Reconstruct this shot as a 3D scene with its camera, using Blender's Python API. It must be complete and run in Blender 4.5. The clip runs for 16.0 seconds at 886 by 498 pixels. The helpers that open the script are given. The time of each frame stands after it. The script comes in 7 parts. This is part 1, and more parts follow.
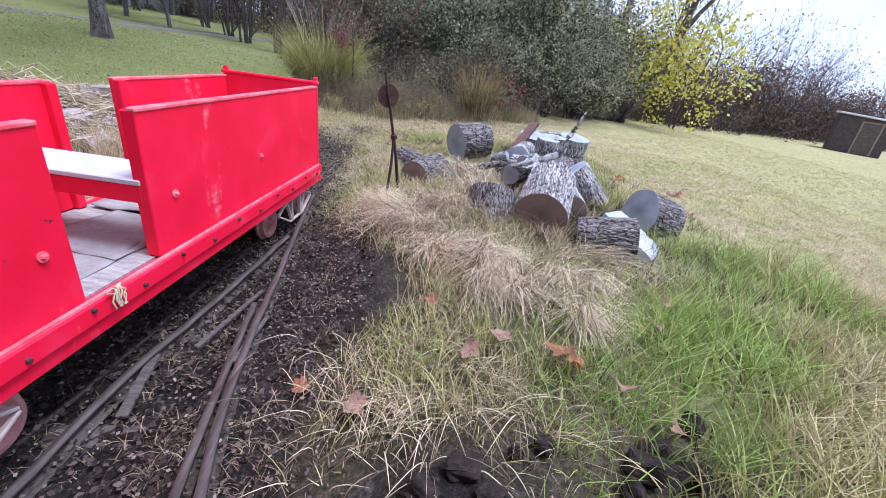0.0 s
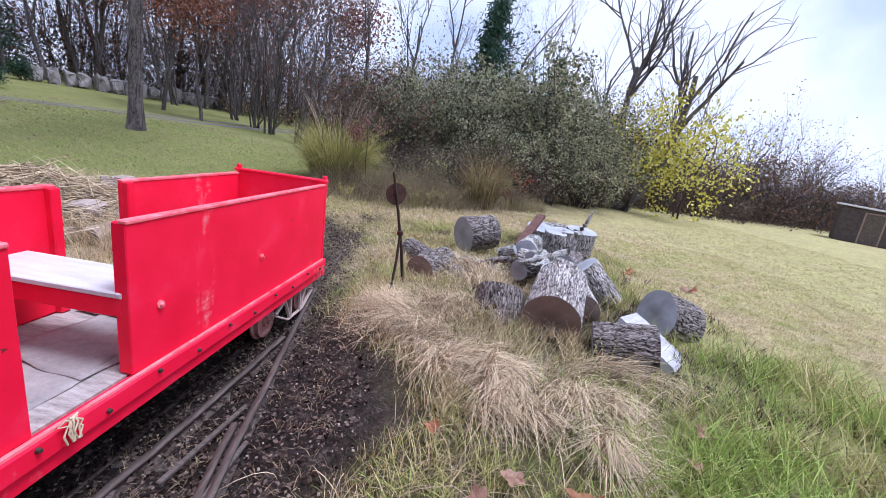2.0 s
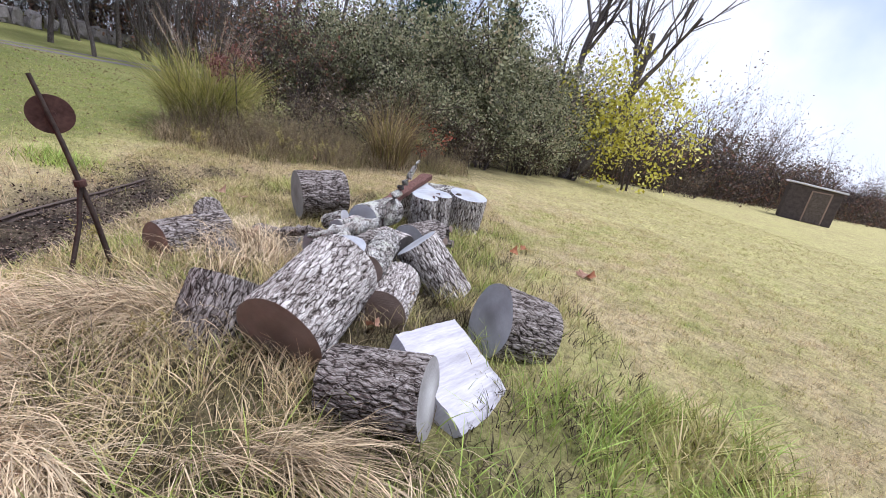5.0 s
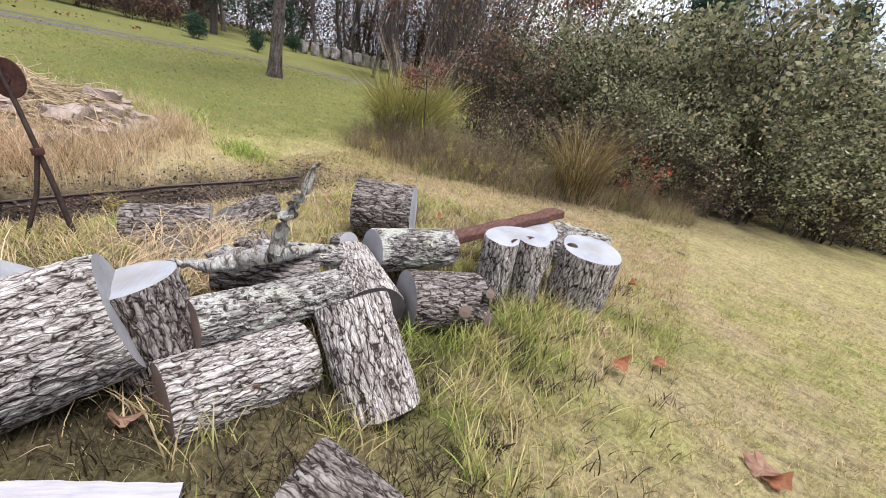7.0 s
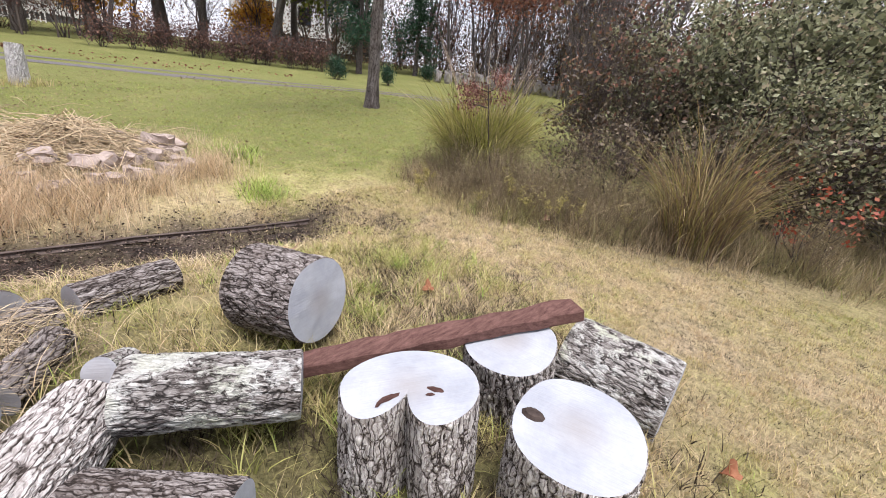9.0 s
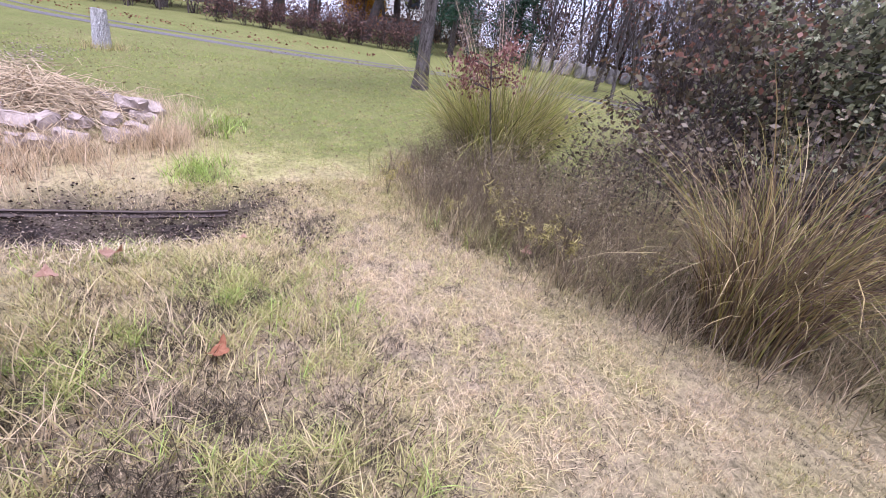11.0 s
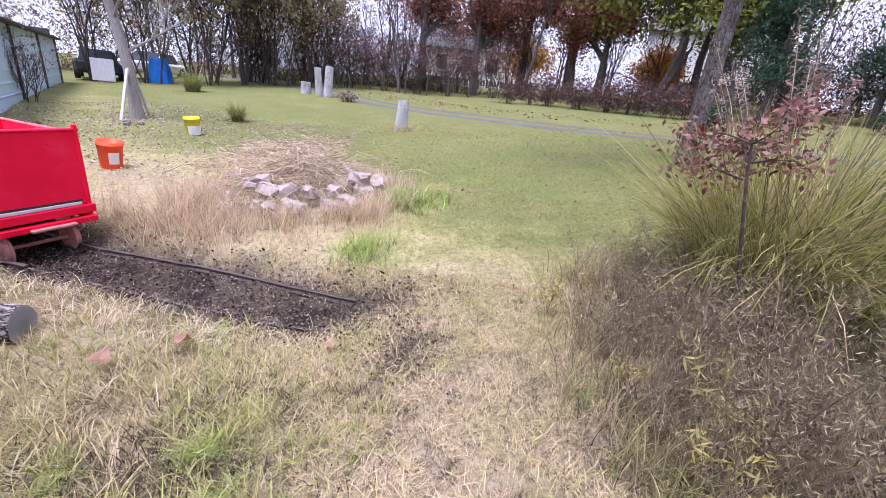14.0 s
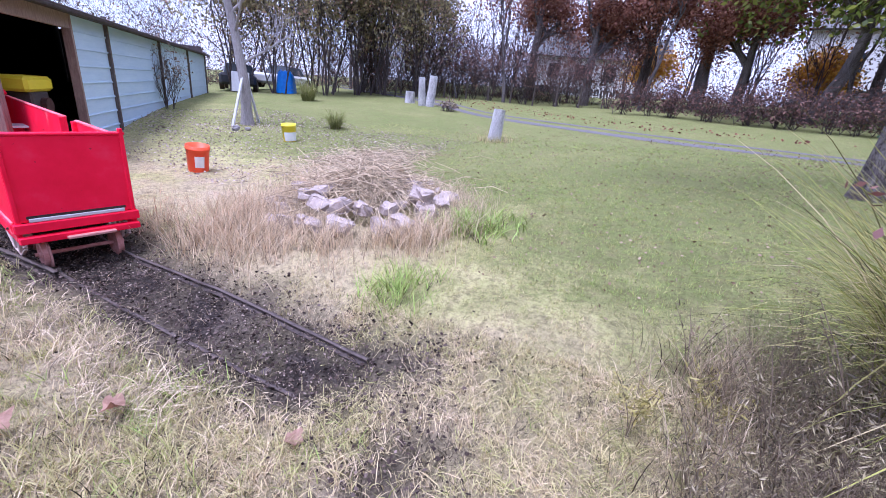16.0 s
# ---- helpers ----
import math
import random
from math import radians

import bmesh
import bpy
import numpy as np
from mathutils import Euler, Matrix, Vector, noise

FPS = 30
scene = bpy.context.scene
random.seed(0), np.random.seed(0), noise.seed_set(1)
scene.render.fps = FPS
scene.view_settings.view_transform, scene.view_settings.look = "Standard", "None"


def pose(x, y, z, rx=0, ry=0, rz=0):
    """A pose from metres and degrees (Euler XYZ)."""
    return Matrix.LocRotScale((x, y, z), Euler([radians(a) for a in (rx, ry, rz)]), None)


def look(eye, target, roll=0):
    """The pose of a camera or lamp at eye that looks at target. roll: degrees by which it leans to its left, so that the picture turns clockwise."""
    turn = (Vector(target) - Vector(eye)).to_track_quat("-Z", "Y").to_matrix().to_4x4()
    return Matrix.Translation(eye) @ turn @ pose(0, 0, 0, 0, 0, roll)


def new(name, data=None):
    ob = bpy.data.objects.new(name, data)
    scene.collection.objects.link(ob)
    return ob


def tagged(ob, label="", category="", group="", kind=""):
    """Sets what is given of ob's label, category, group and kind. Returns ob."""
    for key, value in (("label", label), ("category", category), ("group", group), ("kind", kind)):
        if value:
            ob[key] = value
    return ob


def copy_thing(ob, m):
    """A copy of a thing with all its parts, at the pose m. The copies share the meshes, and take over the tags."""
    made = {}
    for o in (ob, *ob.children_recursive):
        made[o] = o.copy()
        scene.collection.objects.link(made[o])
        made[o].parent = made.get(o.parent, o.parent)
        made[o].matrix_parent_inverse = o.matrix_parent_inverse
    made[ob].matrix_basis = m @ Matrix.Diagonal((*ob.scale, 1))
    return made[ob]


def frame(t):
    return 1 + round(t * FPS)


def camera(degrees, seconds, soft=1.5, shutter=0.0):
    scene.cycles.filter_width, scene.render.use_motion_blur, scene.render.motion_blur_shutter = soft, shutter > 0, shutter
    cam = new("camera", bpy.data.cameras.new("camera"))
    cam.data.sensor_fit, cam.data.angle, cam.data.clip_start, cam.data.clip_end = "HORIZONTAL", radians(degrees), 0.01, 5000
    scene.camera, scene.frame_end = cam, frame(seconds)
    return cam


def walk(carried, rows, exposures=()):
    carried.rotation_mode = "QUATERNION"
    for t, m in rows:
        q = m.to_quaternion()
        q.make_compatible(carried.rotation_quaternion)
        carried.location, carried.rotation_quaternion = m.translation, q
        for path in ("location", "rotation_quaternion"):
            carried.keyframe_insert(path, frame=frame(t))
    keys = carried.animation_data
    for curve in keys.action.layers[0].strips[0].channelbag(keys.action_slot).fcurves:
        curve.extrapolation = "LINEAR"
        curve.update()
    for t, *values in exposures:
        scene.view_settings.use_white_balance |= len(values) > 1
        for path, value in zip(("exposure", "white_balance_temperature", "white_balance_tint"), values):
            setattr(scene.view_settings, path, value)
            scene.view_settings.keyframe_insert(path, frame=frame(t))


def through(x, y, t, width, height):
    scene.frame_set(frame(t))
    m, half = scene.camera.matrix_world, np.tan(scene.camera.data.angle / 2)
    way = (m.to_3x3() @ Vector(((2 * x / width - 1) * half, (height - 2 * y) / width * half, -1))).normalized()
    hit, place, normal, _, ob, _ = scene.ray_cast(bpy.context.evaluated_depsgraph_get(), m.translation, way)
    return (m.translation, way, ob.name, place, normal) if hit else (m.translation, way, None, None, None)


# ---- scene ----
cam = camera(94.6, 16.0, soft=0.9)
PATH = [
    (0, (-0.254, -1.053, 1.120), (-0.054, 0.756, 0.289), 7.41),
    (0.5, (-0.270, -0.952, 1.131), (-0.335, 0.877, 0.324), 5.48),
    (1, (-0.259, -0.972, 1.152), (-0.483, 0.865, 0.394), 4.90),
    (1.5, (-0.236, -0.919, 1.185), (-0.335, 0.998, 0.621), 4.35),
    (2, (-0.248, -0.875, 1.216), (-0.120, 1.063, 0.742), 7.65),
    (2.5, (-0.115, -0.831, 1.179), (-0.030, 1.089, 0.625), 4.13),
    (3, (0.137, -0.773, 1.187), (-0.030, 1.146, 0.647), 3.07),
    (3.5, (0.232, -0.734, 1.198), (0.097, 1.175, 0.619), 6.58),
    (4, (0.432, -0.468, 1.122), (0.692, 1.436, 0.570), 9.84),
    (4.2, (0.530, -0.300, 1.128), (0.929, 1.590, 0.609), 9.81),
    (6.3, (1.941, 1.001, 1.071), (1.348, 2.723, 0.243), 9.49),
    (6.5, (1.990, 1.175, 1.068), (1.204, 2.867, 0.347), 10.44),
    (7, (2.233, 1.642, 1.143), (1.378, 3.313, 0.452), 12.16),
    (7.5, (2.397, 2.029, 1.223), (1.200, 3.467, 0.518), 9.09),
    (8, (2.352, 2.503, 1.244), (1.011, 3.839, 0.598), 5.16),
    (8.5, (2.343, 2.970, 1.251), (0.954, 4.219, 0.536), 4.78),
    (9, (2.321, 3.418, 1.285), (0.913, 4.646, 0.571), 6.96),
    (9.2, (2.262, 3.620, 1.290), (0.848, 4.857, 0.603), 7.77),
    (11.3, (2.018, 5.314, 1.311), (0.362, 6.075, 0.488), 9.66),
    (11.5, (1.996, 5.437, 1.317), (0.313, 6.143, 0.497), 9.39),
    (12, (1.808, 5.636, 1.307), (0.072, 6.195, 0.486), 7.90),
    (12.5, (1.625, 5.778, 1.318), (-0.151, 6.139, 0.472), 6.21),
    (13, (1.450, 5.951, 1.344), (-0.371, 5.986, 0.519), 5.83),
    (13.5, (1.281, 6.040, 1.408), (-0.562, 5.752, 0.688), 5.99),
    (14, (0.985, 6.059, 1.405), (-0.855, 5.691, 0.711), 6.13),
    (14.5, (0.743, 6.173, 1.389), (-1.081, 5.792, 0.661), 6.65),
    (15, (0.483, 6.265, 1.396), (-1.298, 5.724, 0.665), 7.01),
    (15.5, (0.207, 6.174, 1.363), (-1.531, 5.492, 0.645), 6.47),
    (16, (0.073, 6.127, 1.387), (-1.613, 5.310, 0.689), 6.18),
]

EXPOSE = [(0, 0.53, 5000, 18), (1.5, 0.4, 5200, 20), (4.2, 0.38, 5350, 18), (6.3, 0.44, 6150, 13), (9.2, 0.65, 6170, 16), (11.3, 0.81, 5250, 31), (11.6, 0.81, 5150, 30), (12.0, 0.77, 4800, 31), (12.9, 0.78, 4620, 30), (13.4, 0.8, 4670, 30), (14.0, 0.81, 5370, 30), (14.5, 0.77, 5170, 31), (15.0, 0.78, 5020, 31), (16.0, 0.82, 4870, 32)]
walk(cam, [(t, look(e, g, r)) for t, e, g, r in PATH], EXPOSE)

# ---- light: bright thin overcast with breaks of blue ----
world = bpy.data.worlds.new("sky")
scene.world = world
world.use_nodes = True
wn, wl = world.node_tree.nodes, world.node_tree.links
wn.clear()
w_out = wn.new("ShaderNodeOutputWorld")
w_sky = wn.new("ShaderNodeTexSky")
w_sky.sky_type, w_sky.sun_disc = "NISHITA", False
w_sky.sun_elevation, w_sky.sun_rotation = radians(70), radians(104)
w_bg = wn.new("ShaderNodeBackground")
w_bg.inputs[1].default_value = 0.11
w_cloud = wn.new("ShaderNodeBackground")
w_cloud.inputs[0].default_value, w_cloud.inputs[1].default_value = (0.96, 0.965, 1.0, 1), 0.86
w_tc = wn.new("ShaderNodeTexCoord")
w_no = wn.new("ShaderNodeTexNoise")
w_no.inputs["Scale"].default_value, w_no.inputs["Detail"].default_value = 2.2, 6
w_cr = wn.new("ShaderNodeValToRGB")
w_cr.color_ramp.elements[0].position, w_cr.color_ramp.elements[1].position = 0.36, 0.52
w_cr.color_ramp.elements[0].color = (0.45, 0.45, 0.45, 1)
w_mix = wn.new("ShaderNodeMixShader")
wl.new(w_sky.outputs[0], w_bg.inputs[0])
wl.new(w_tc.outputs["Generated"], w_no.inputs["Vector"])
wl.new(w_no.outputs[0], w_cr.inputs[0])
wl.new(w_cr.outputs[0], w_mix.inputs[0])
wl.new(w_bg.outputs[0], w_mix.inputs[1])
wl.new(w_cloud.outputs[0], w_mix.inputs[2])
wl.new(w_mix.outputs[0], w_out.inputs[0])
sun = new("sun", bpy.data.lights.new("sun", "SUN"))
sun.data.energy, sun.data.angle, sun.data.color = 3.1, radians(22), (1.0, 0.94, 0.86)
sun.matrix_world = look((3.2, -0.8, 9.0), (0, 0, 0))

# ---- small tools ----
rng = np.random.default_rng(7)


def soft(v, k):
    return k * np.log1p(np.exp(np.clip(v / k, -40, 40)))


def gate(v, k):
    return 1 / (1 + np.exp(-np.clip(v / k, -40, 40)))


def lattice(ix, iy, seed):
    n = (ix.astype(np.int64) * 374761393 + iy.astype(np.int64) * 668265263 + seed * 1442695041) & 0x7FFFFFFF
    n = ((n ^ (n >> 13)) * 1274126177) & 0x7FFFFFFF
    return ((n ^ (n >> 16)) & 0xFFFF) / 65535.0


def noise2(x, y, seed=0):
    """Smooth value noise, 0 to 1."""
    x, y = np.asarray(x, float), np.asarray(y, float)
    ix, iy = np.floor(x), np.floor(y)
    fx, fy = x - ix, y - iy
    fx, fy = fx * fx * (3 - 2 * fx), fy * fy * (3 - 2 * fy)
    a, b = lattice(ix, iy, seed), lattice(ix + 1, iy, seed)
    c, d = lattice(ix, iy + 1, seed), lattice(ix + 1, iy + 1, seed)
    return (a * (1 - fx) + b * fx) * (1 - fy) + (c * (1 - fx) + d * fx) * fy


def fbm(x, y, seed=0, n=4):
    x, y = np.asarray(x, float), np.asarray(y, float)
    return sum(noise2(x * 2**i, y * 2**i, seed + i) / 2 ** (i + 1) for i in range(n)) / (1 - 0.5**n)


def height(x, y):
    """The ground: nearly level round the logs, a sunk track bed, a slope up to the road."""
    x, y = np.asarray(x, float), np.asarray(y, float)
    u = -0.85 * x + 0.5 * y
    g = 0.088 * soft(u - 4.6, 1.2)
    g = g + 0.10 * soft(y - 6.6, 0.5) * gate(3.0 - x, 1.0) * gate(x + 2.5, 0.6) * np.exp(-np.maximum(0, y - 8) / 4)
    g = g - 0.03 * soft(x - 2.5, 1.0)
    g = g + 0.08 * np.exp(-(((x - 0.2) / 1.3) ** 2 + ((y - 2.3) / 1.3) ** 2))
    g = g + 0.36 * np.exp(-(((x + 7) / 3.5) ** 2 + ((y - 9.5) / 3.5) ** 2))
    g = g + 0.4 * (1 - np.exp(-soft(-y - 1.2, 0.5) / 3)) * gate(-4 - x, 0.8)
    g = g - 0.20 * np.exp(-(((x + 1.3) / 0.6) ** 2)) * gate(5.3 - y, 0.25)
    g = np.minimum(g, 3.2)
    near = np.exp(-((x / 14) ** 2 + ((y - 3) / 14) ** 2))
    return np.maximum(g, -1.2) + near * (0.03 * (fbm(x * 1.6, y * 1.6, 3) - 0.5) + 0.012 * (fbm(x * 9, y * 9, 5) - 0.5))


def hz(x, y):
    return float(height(x, y))


def fast_mesh(name, verts, faces, attrs=None):
    """A mesh from arrays; all faces have the same number of corners."""
    me = bpy.data.meshes.new(name)
    verts, faces = np.asarray(verts, np.float32), np.asarray(faces, np.int32)
    n, k = faces.shape
    me.vertices.add(len(verts))
    me.vertices.foreach_set("co", verts.ravel())
    me.loops.add(n * k)
    me.loops.foreach_set("vertex_index", faces.ravel())
    me.polygons.add(n)
    me.polygons.foreach_set("loop_start", np.arange(0, n * k, k, dtype=np.int32))
    me.update(calc_edges=True)
    for key, values in (attrs or {}).items():
        a = me.attributes.new(key, "FLOAT", "POINT")
        a.data.foreach_set("value", np.asarray(values, np.float32))
    return me


def smooth(me):
    me.polygons.foreach_set("use_smooth", np.ones(len(me.polygons), bool))
    return me


def mesh_of(name, bm, is_smooth=False):
    me = bpy.data.meshes.new(name)
    bm.to_mesh(me)
    bm.free()
    if is_smooth:
        smooth(me)
    return me


def part(name, data, material, parent, label="", m=None):
    """Links a bmesh or a mesh as ONE mesh object under a thing or a part."""
    me = mesh_of(name, data) if isinstance(data, bmesh.types.BMesh) else data
    if material and not me.materials:
        me.materials.append(material)
    ob = new(name, me)
    ob.parent = parent
    if m is not None:
        ob.matrix_basis = m
    return tagged(ob, label)


def thing(name, label, category, m=None, group="", kind=""):
    ob = new(name)
    ob.empty_display_size = 0.1
    if m is not None:
        ob.matrix_basis = m
    return tagged(ob, label, category, group, kind)


def solid(name, data, material, label, category, m=None, group="", kind=""):
    """A thing that is one mesh."""
    ob = part(name, data, material, None, label, m)
    return tagged(ob, "", category, group, kind)


def box(bm, sx, sy, sz, m=None, bevel=0.0):
    r = bmesh.ops.create_cube(bm, size=1.0, matrix=(m or Matrix()) @ Matrix.Diagonal((sx, sy, sz, 1)))
    if bevel:
        es = list({e for v in r["verts"] for e in v.link_edges})
        bmesh.ops.bevel(bm, geom=es, offset=bevel, segments=1, affect="EDGES", profile=0.5)
    return bm


def a_box(sx, sy, sz, m=None, bevel=0.0):
    return box(bmesh.new(), sx, sy, sz, m, bevel)


def cone(bm, r1, r2, d, m=None, seg=20):
    bmesh.ops.create_cone(bm, cap_ends=True, segments=seg, radius1=r1, radius2=r2, depth=d, matrix=m or Matrix())
    return bm


def tube_arrays(points, radii, seg=6):
    """Vertices and quads of a tube along points."""
    pts = np.asarray(points, float)
    rad = np.asarray(radii, float)
    n = len(pts)
    tan = np.gradient(pts, axis=0)
    tan /= np.linalg.norm(tan, axis=1)[:, None] + 1e-9
    ref = np.where(np.abs(tan[:, 2:3]) > 0.9, np.array([[1.0, 0, 0]]), np.array([[0, 0, 1.0]]))
    a = np.cross(tan, ref)
    a /= np.linalg.norm(a, axis=1)[:, None] + 1e-9
    b = np.cross(tan, a)
    th = np.linspace(0, 2 * np.pi, seg, endpoint=False)
    v = pts[:, None] + rad[:, None, None] * (np.cos(th)[None, :, None] * a[:, None] + np.sin(th)[None, :, None] * b[:, None])
    i, j = np.meshgrid(np.arange(n - 1), np.arange(seg), indexing="ij")
    k = (j + 1) % seg
    f = np.stack([i * seg + j, i * seg + k, (i + 1) * seg + k, (i + 1) * seg + j], -1).reshape(-1, 4)
    return v.reshape(-1, 3), f


def join_arrays(items):
    vs, fs, o = [], [], 0
    for v, f in items:
        vs.append(v)
        fs.append(f + o)
        o += len(v)
    return np.concatenate(vs), np.concatenate(fs)


def beam(p, q, w, hgt, bevel=0.004):
    """A squared bar from p to q, w wide and hgt high."""
    p, q = Vector(p), Vector(q)
    m = Matrix.Translation((p + q) / 2) @ (q - p).to_track_quat("Y", "Z").to_matrix().to_4x4()
    return a_box(w, (q - p).length, hgt, m, bevel)


# ---- materials ----
class Nodes:
    """A short hand for a material's nodes."""

    def __init__(self, name):
        self.mat = bpy.data.materials.new(name)
        self.mat.use_nodes = True
        self.t = self.mat.node_tree
        self.bsdf = self.t.nodes["Principled BSDF"]
        self.out = self.t.nodes["Material Output"]

    def add(self, kind, **props):
        n = self.t.nodes.new(kind)
        for k, v in props.items():
            setattr(n, k, v)
        return n

    def link(self, a, b):
        self.t.links.new(a, b)

    def coords(self, scale=(1, 1, 1), kind="Object"):
        tc, mp = self.add("ShaderNodeTexCoord"), self.add("ShaderNodeMapping")
        mp.inputs["Scale"].default_value = scale
        self.link(tc.outputs[kind], mp.inputs[0])
        return mp.outputs[0]

    def noise(self, scale, vec=None, detail=5.0, rough=0.6):
        n = self.add("ShaderNodeTexNoise")
        n.inputs["Scale"].default_value, n.inputs["Detail"].default_value, n.inputs["Roughness"].default_value = scale, detail, rough
        if vec is not None:
            self.link(vec, n.inputs["Vector"])
        return n.outputs[0]

    def ramp(self, fac, stops):
        n = self.add("ShaderNodeValToRGB")
        while len(n.color_ramp.elements) < len(stops):
            n.color_ramp.elements.new(0.5)
        for e, (p, c) in zip(n.color_ramp.elements, stops):
            e.position, e.color = p, (*(c if isinstance(c, tuple) else (c, c, c)), 1)
        self.link(fac, n.inputs[0])
        return n.outputs[0]

    def mix(self, fac, a, b, kind="MIX"):
        n = self.add("ShaderNodeMixRGB", blend_type=kind)
        for s, v in zip(n.inputs, (fac, a, b)):
            if isinstance(v, (int, float)):
                s.default_value = v
            elif isinstance(v, tuple):
                s.default_value = (*v, 1)
            else:
                self.link(v, s)
        return n.outputs[0]

    def math(self, op, a, b=0.0):
        n = self.add("ShaderNodeMath", operation=op)
        for s, v in zip(n.inputs, (a, b)):
            if isinstance(v, (int, float)):
                s.default_value = v
            else:
                self.link(v, s)
        return n.outputs[0]

    def attr(self, key):
        return self.add("ShaderNodeAttribute", attribute_name=key).outputs["Fac"]

    def island(self):
        return self.add("ShaderNodeNewGeometry").outputs["Random Per Island"]

    def each(self):
        return self.add("ShaderNodeObjectInfo").outputs["Random"]

    def done(self, color, rough=0.7, bump=None, depth=0.01, metal=0.0, strength=0.6):
        b = self.bsdf
        for s, v in ((b.inputs["Base Color"], color), (b.inputs["Roughness"], rough), (b.inputs["Metallic"], metal)):
            if isinstance(v, tuple):
                s.default_value = (*v, 1)
            elif isinstance(v, (int, float)):
                s.default_value = v
            else:
                self.link(v, s)
        b.inputs["Specular IOR Level"].default_value = 0.3 if isinstance(rough, float) and rough < 0.55 else 0.12
        if bump is not None:
            n = self.add("ShaderNodeBump")
            n.inputs["Distance"].default_value, n.inputs["Strength"].default_value = depth, strength
            self.link(bump, n.inputs["Height"])
            self.link(n.outputs[0], b.inputs["Normal"])
        return self.mat

    def leafy(self, color, rough=0.55, through=0.35):
        """Thin leaves: some light comes through."""
        self.done(color, rough)
        tr, mx = self.add("ShaderNodeBsdfTranslucent"), self.add("ShaderNodeMixShader")
        self.link(color, tr.inputs[0])
        mx.inputs[0].default_value = through
        self.link(self.bsdf.outputs[0], mx.inputs[1])
        self.link(tr.outputs[0], mx.inputs[2])
        self.link(mx.outputs[0], self.out.inputs[0])
        return self.mat


def make_red():
    k = Nodes("red_paint")
    v = k.coords()
    blotch = k.noise(3.0, v, 6, 0.65)
    grain = k.noise(30.0, k.coords((8, 0.35, 1.2)), 6)
    fade = k.ramp(blotch, [(0.3, (0.80, 0.008, 0.036)), (0.55, (0.90, 0.012, 0.052)), (0.75, (0.92, 0.045, 0.10))])
    worn = k.ramp(k.noise(4.2, k.coords((1.0, 1.0, 0.45)), 9, 0.66), [(0.61, 0.0), (0.69, 1.0)])
    worn = k.math("MULTIPLY", worn, k.ramp(grain, [(0.40, 0.05), (0.62, 0.7)]))
    col = k.mix(worn, fade, (0.88, 0.28, 0.31))
    chips = k.ramp(k.noise(26.0, v, 3, 0.5), [(0.74, 0.0), (0.77, 1.0)])
    col = k.mix(chips, col, (0.16, 0.03, 0.03))
    return k.done(col, k.ramp(blotch, [(0.3, 0.38), (0.8, 0.6)]), grain, 0.002, strength=0.5)


def make_plain(name, a, b, scale=8.0, rough=0.7, depth=0.003, stretch=(1, 1, 1), metal=0.0, fine=60.0):
    """A surface of two tones with fine relief."""
    k = Nodes(name)
    v = k.coords(stretch)
    n1, n2 = k.noise(scale, v, 7, 0.65), k.noise(fine, v, 4, 0.6)
    both = k.math("ADD", k.math("MULTIPLY", n1, 0.7), k.math("MULTIPLY", n2, 0.3))
    return k.done(k.ramp(both, [(0.32, a), (0.68, b)]), rough, both, depth, metal)


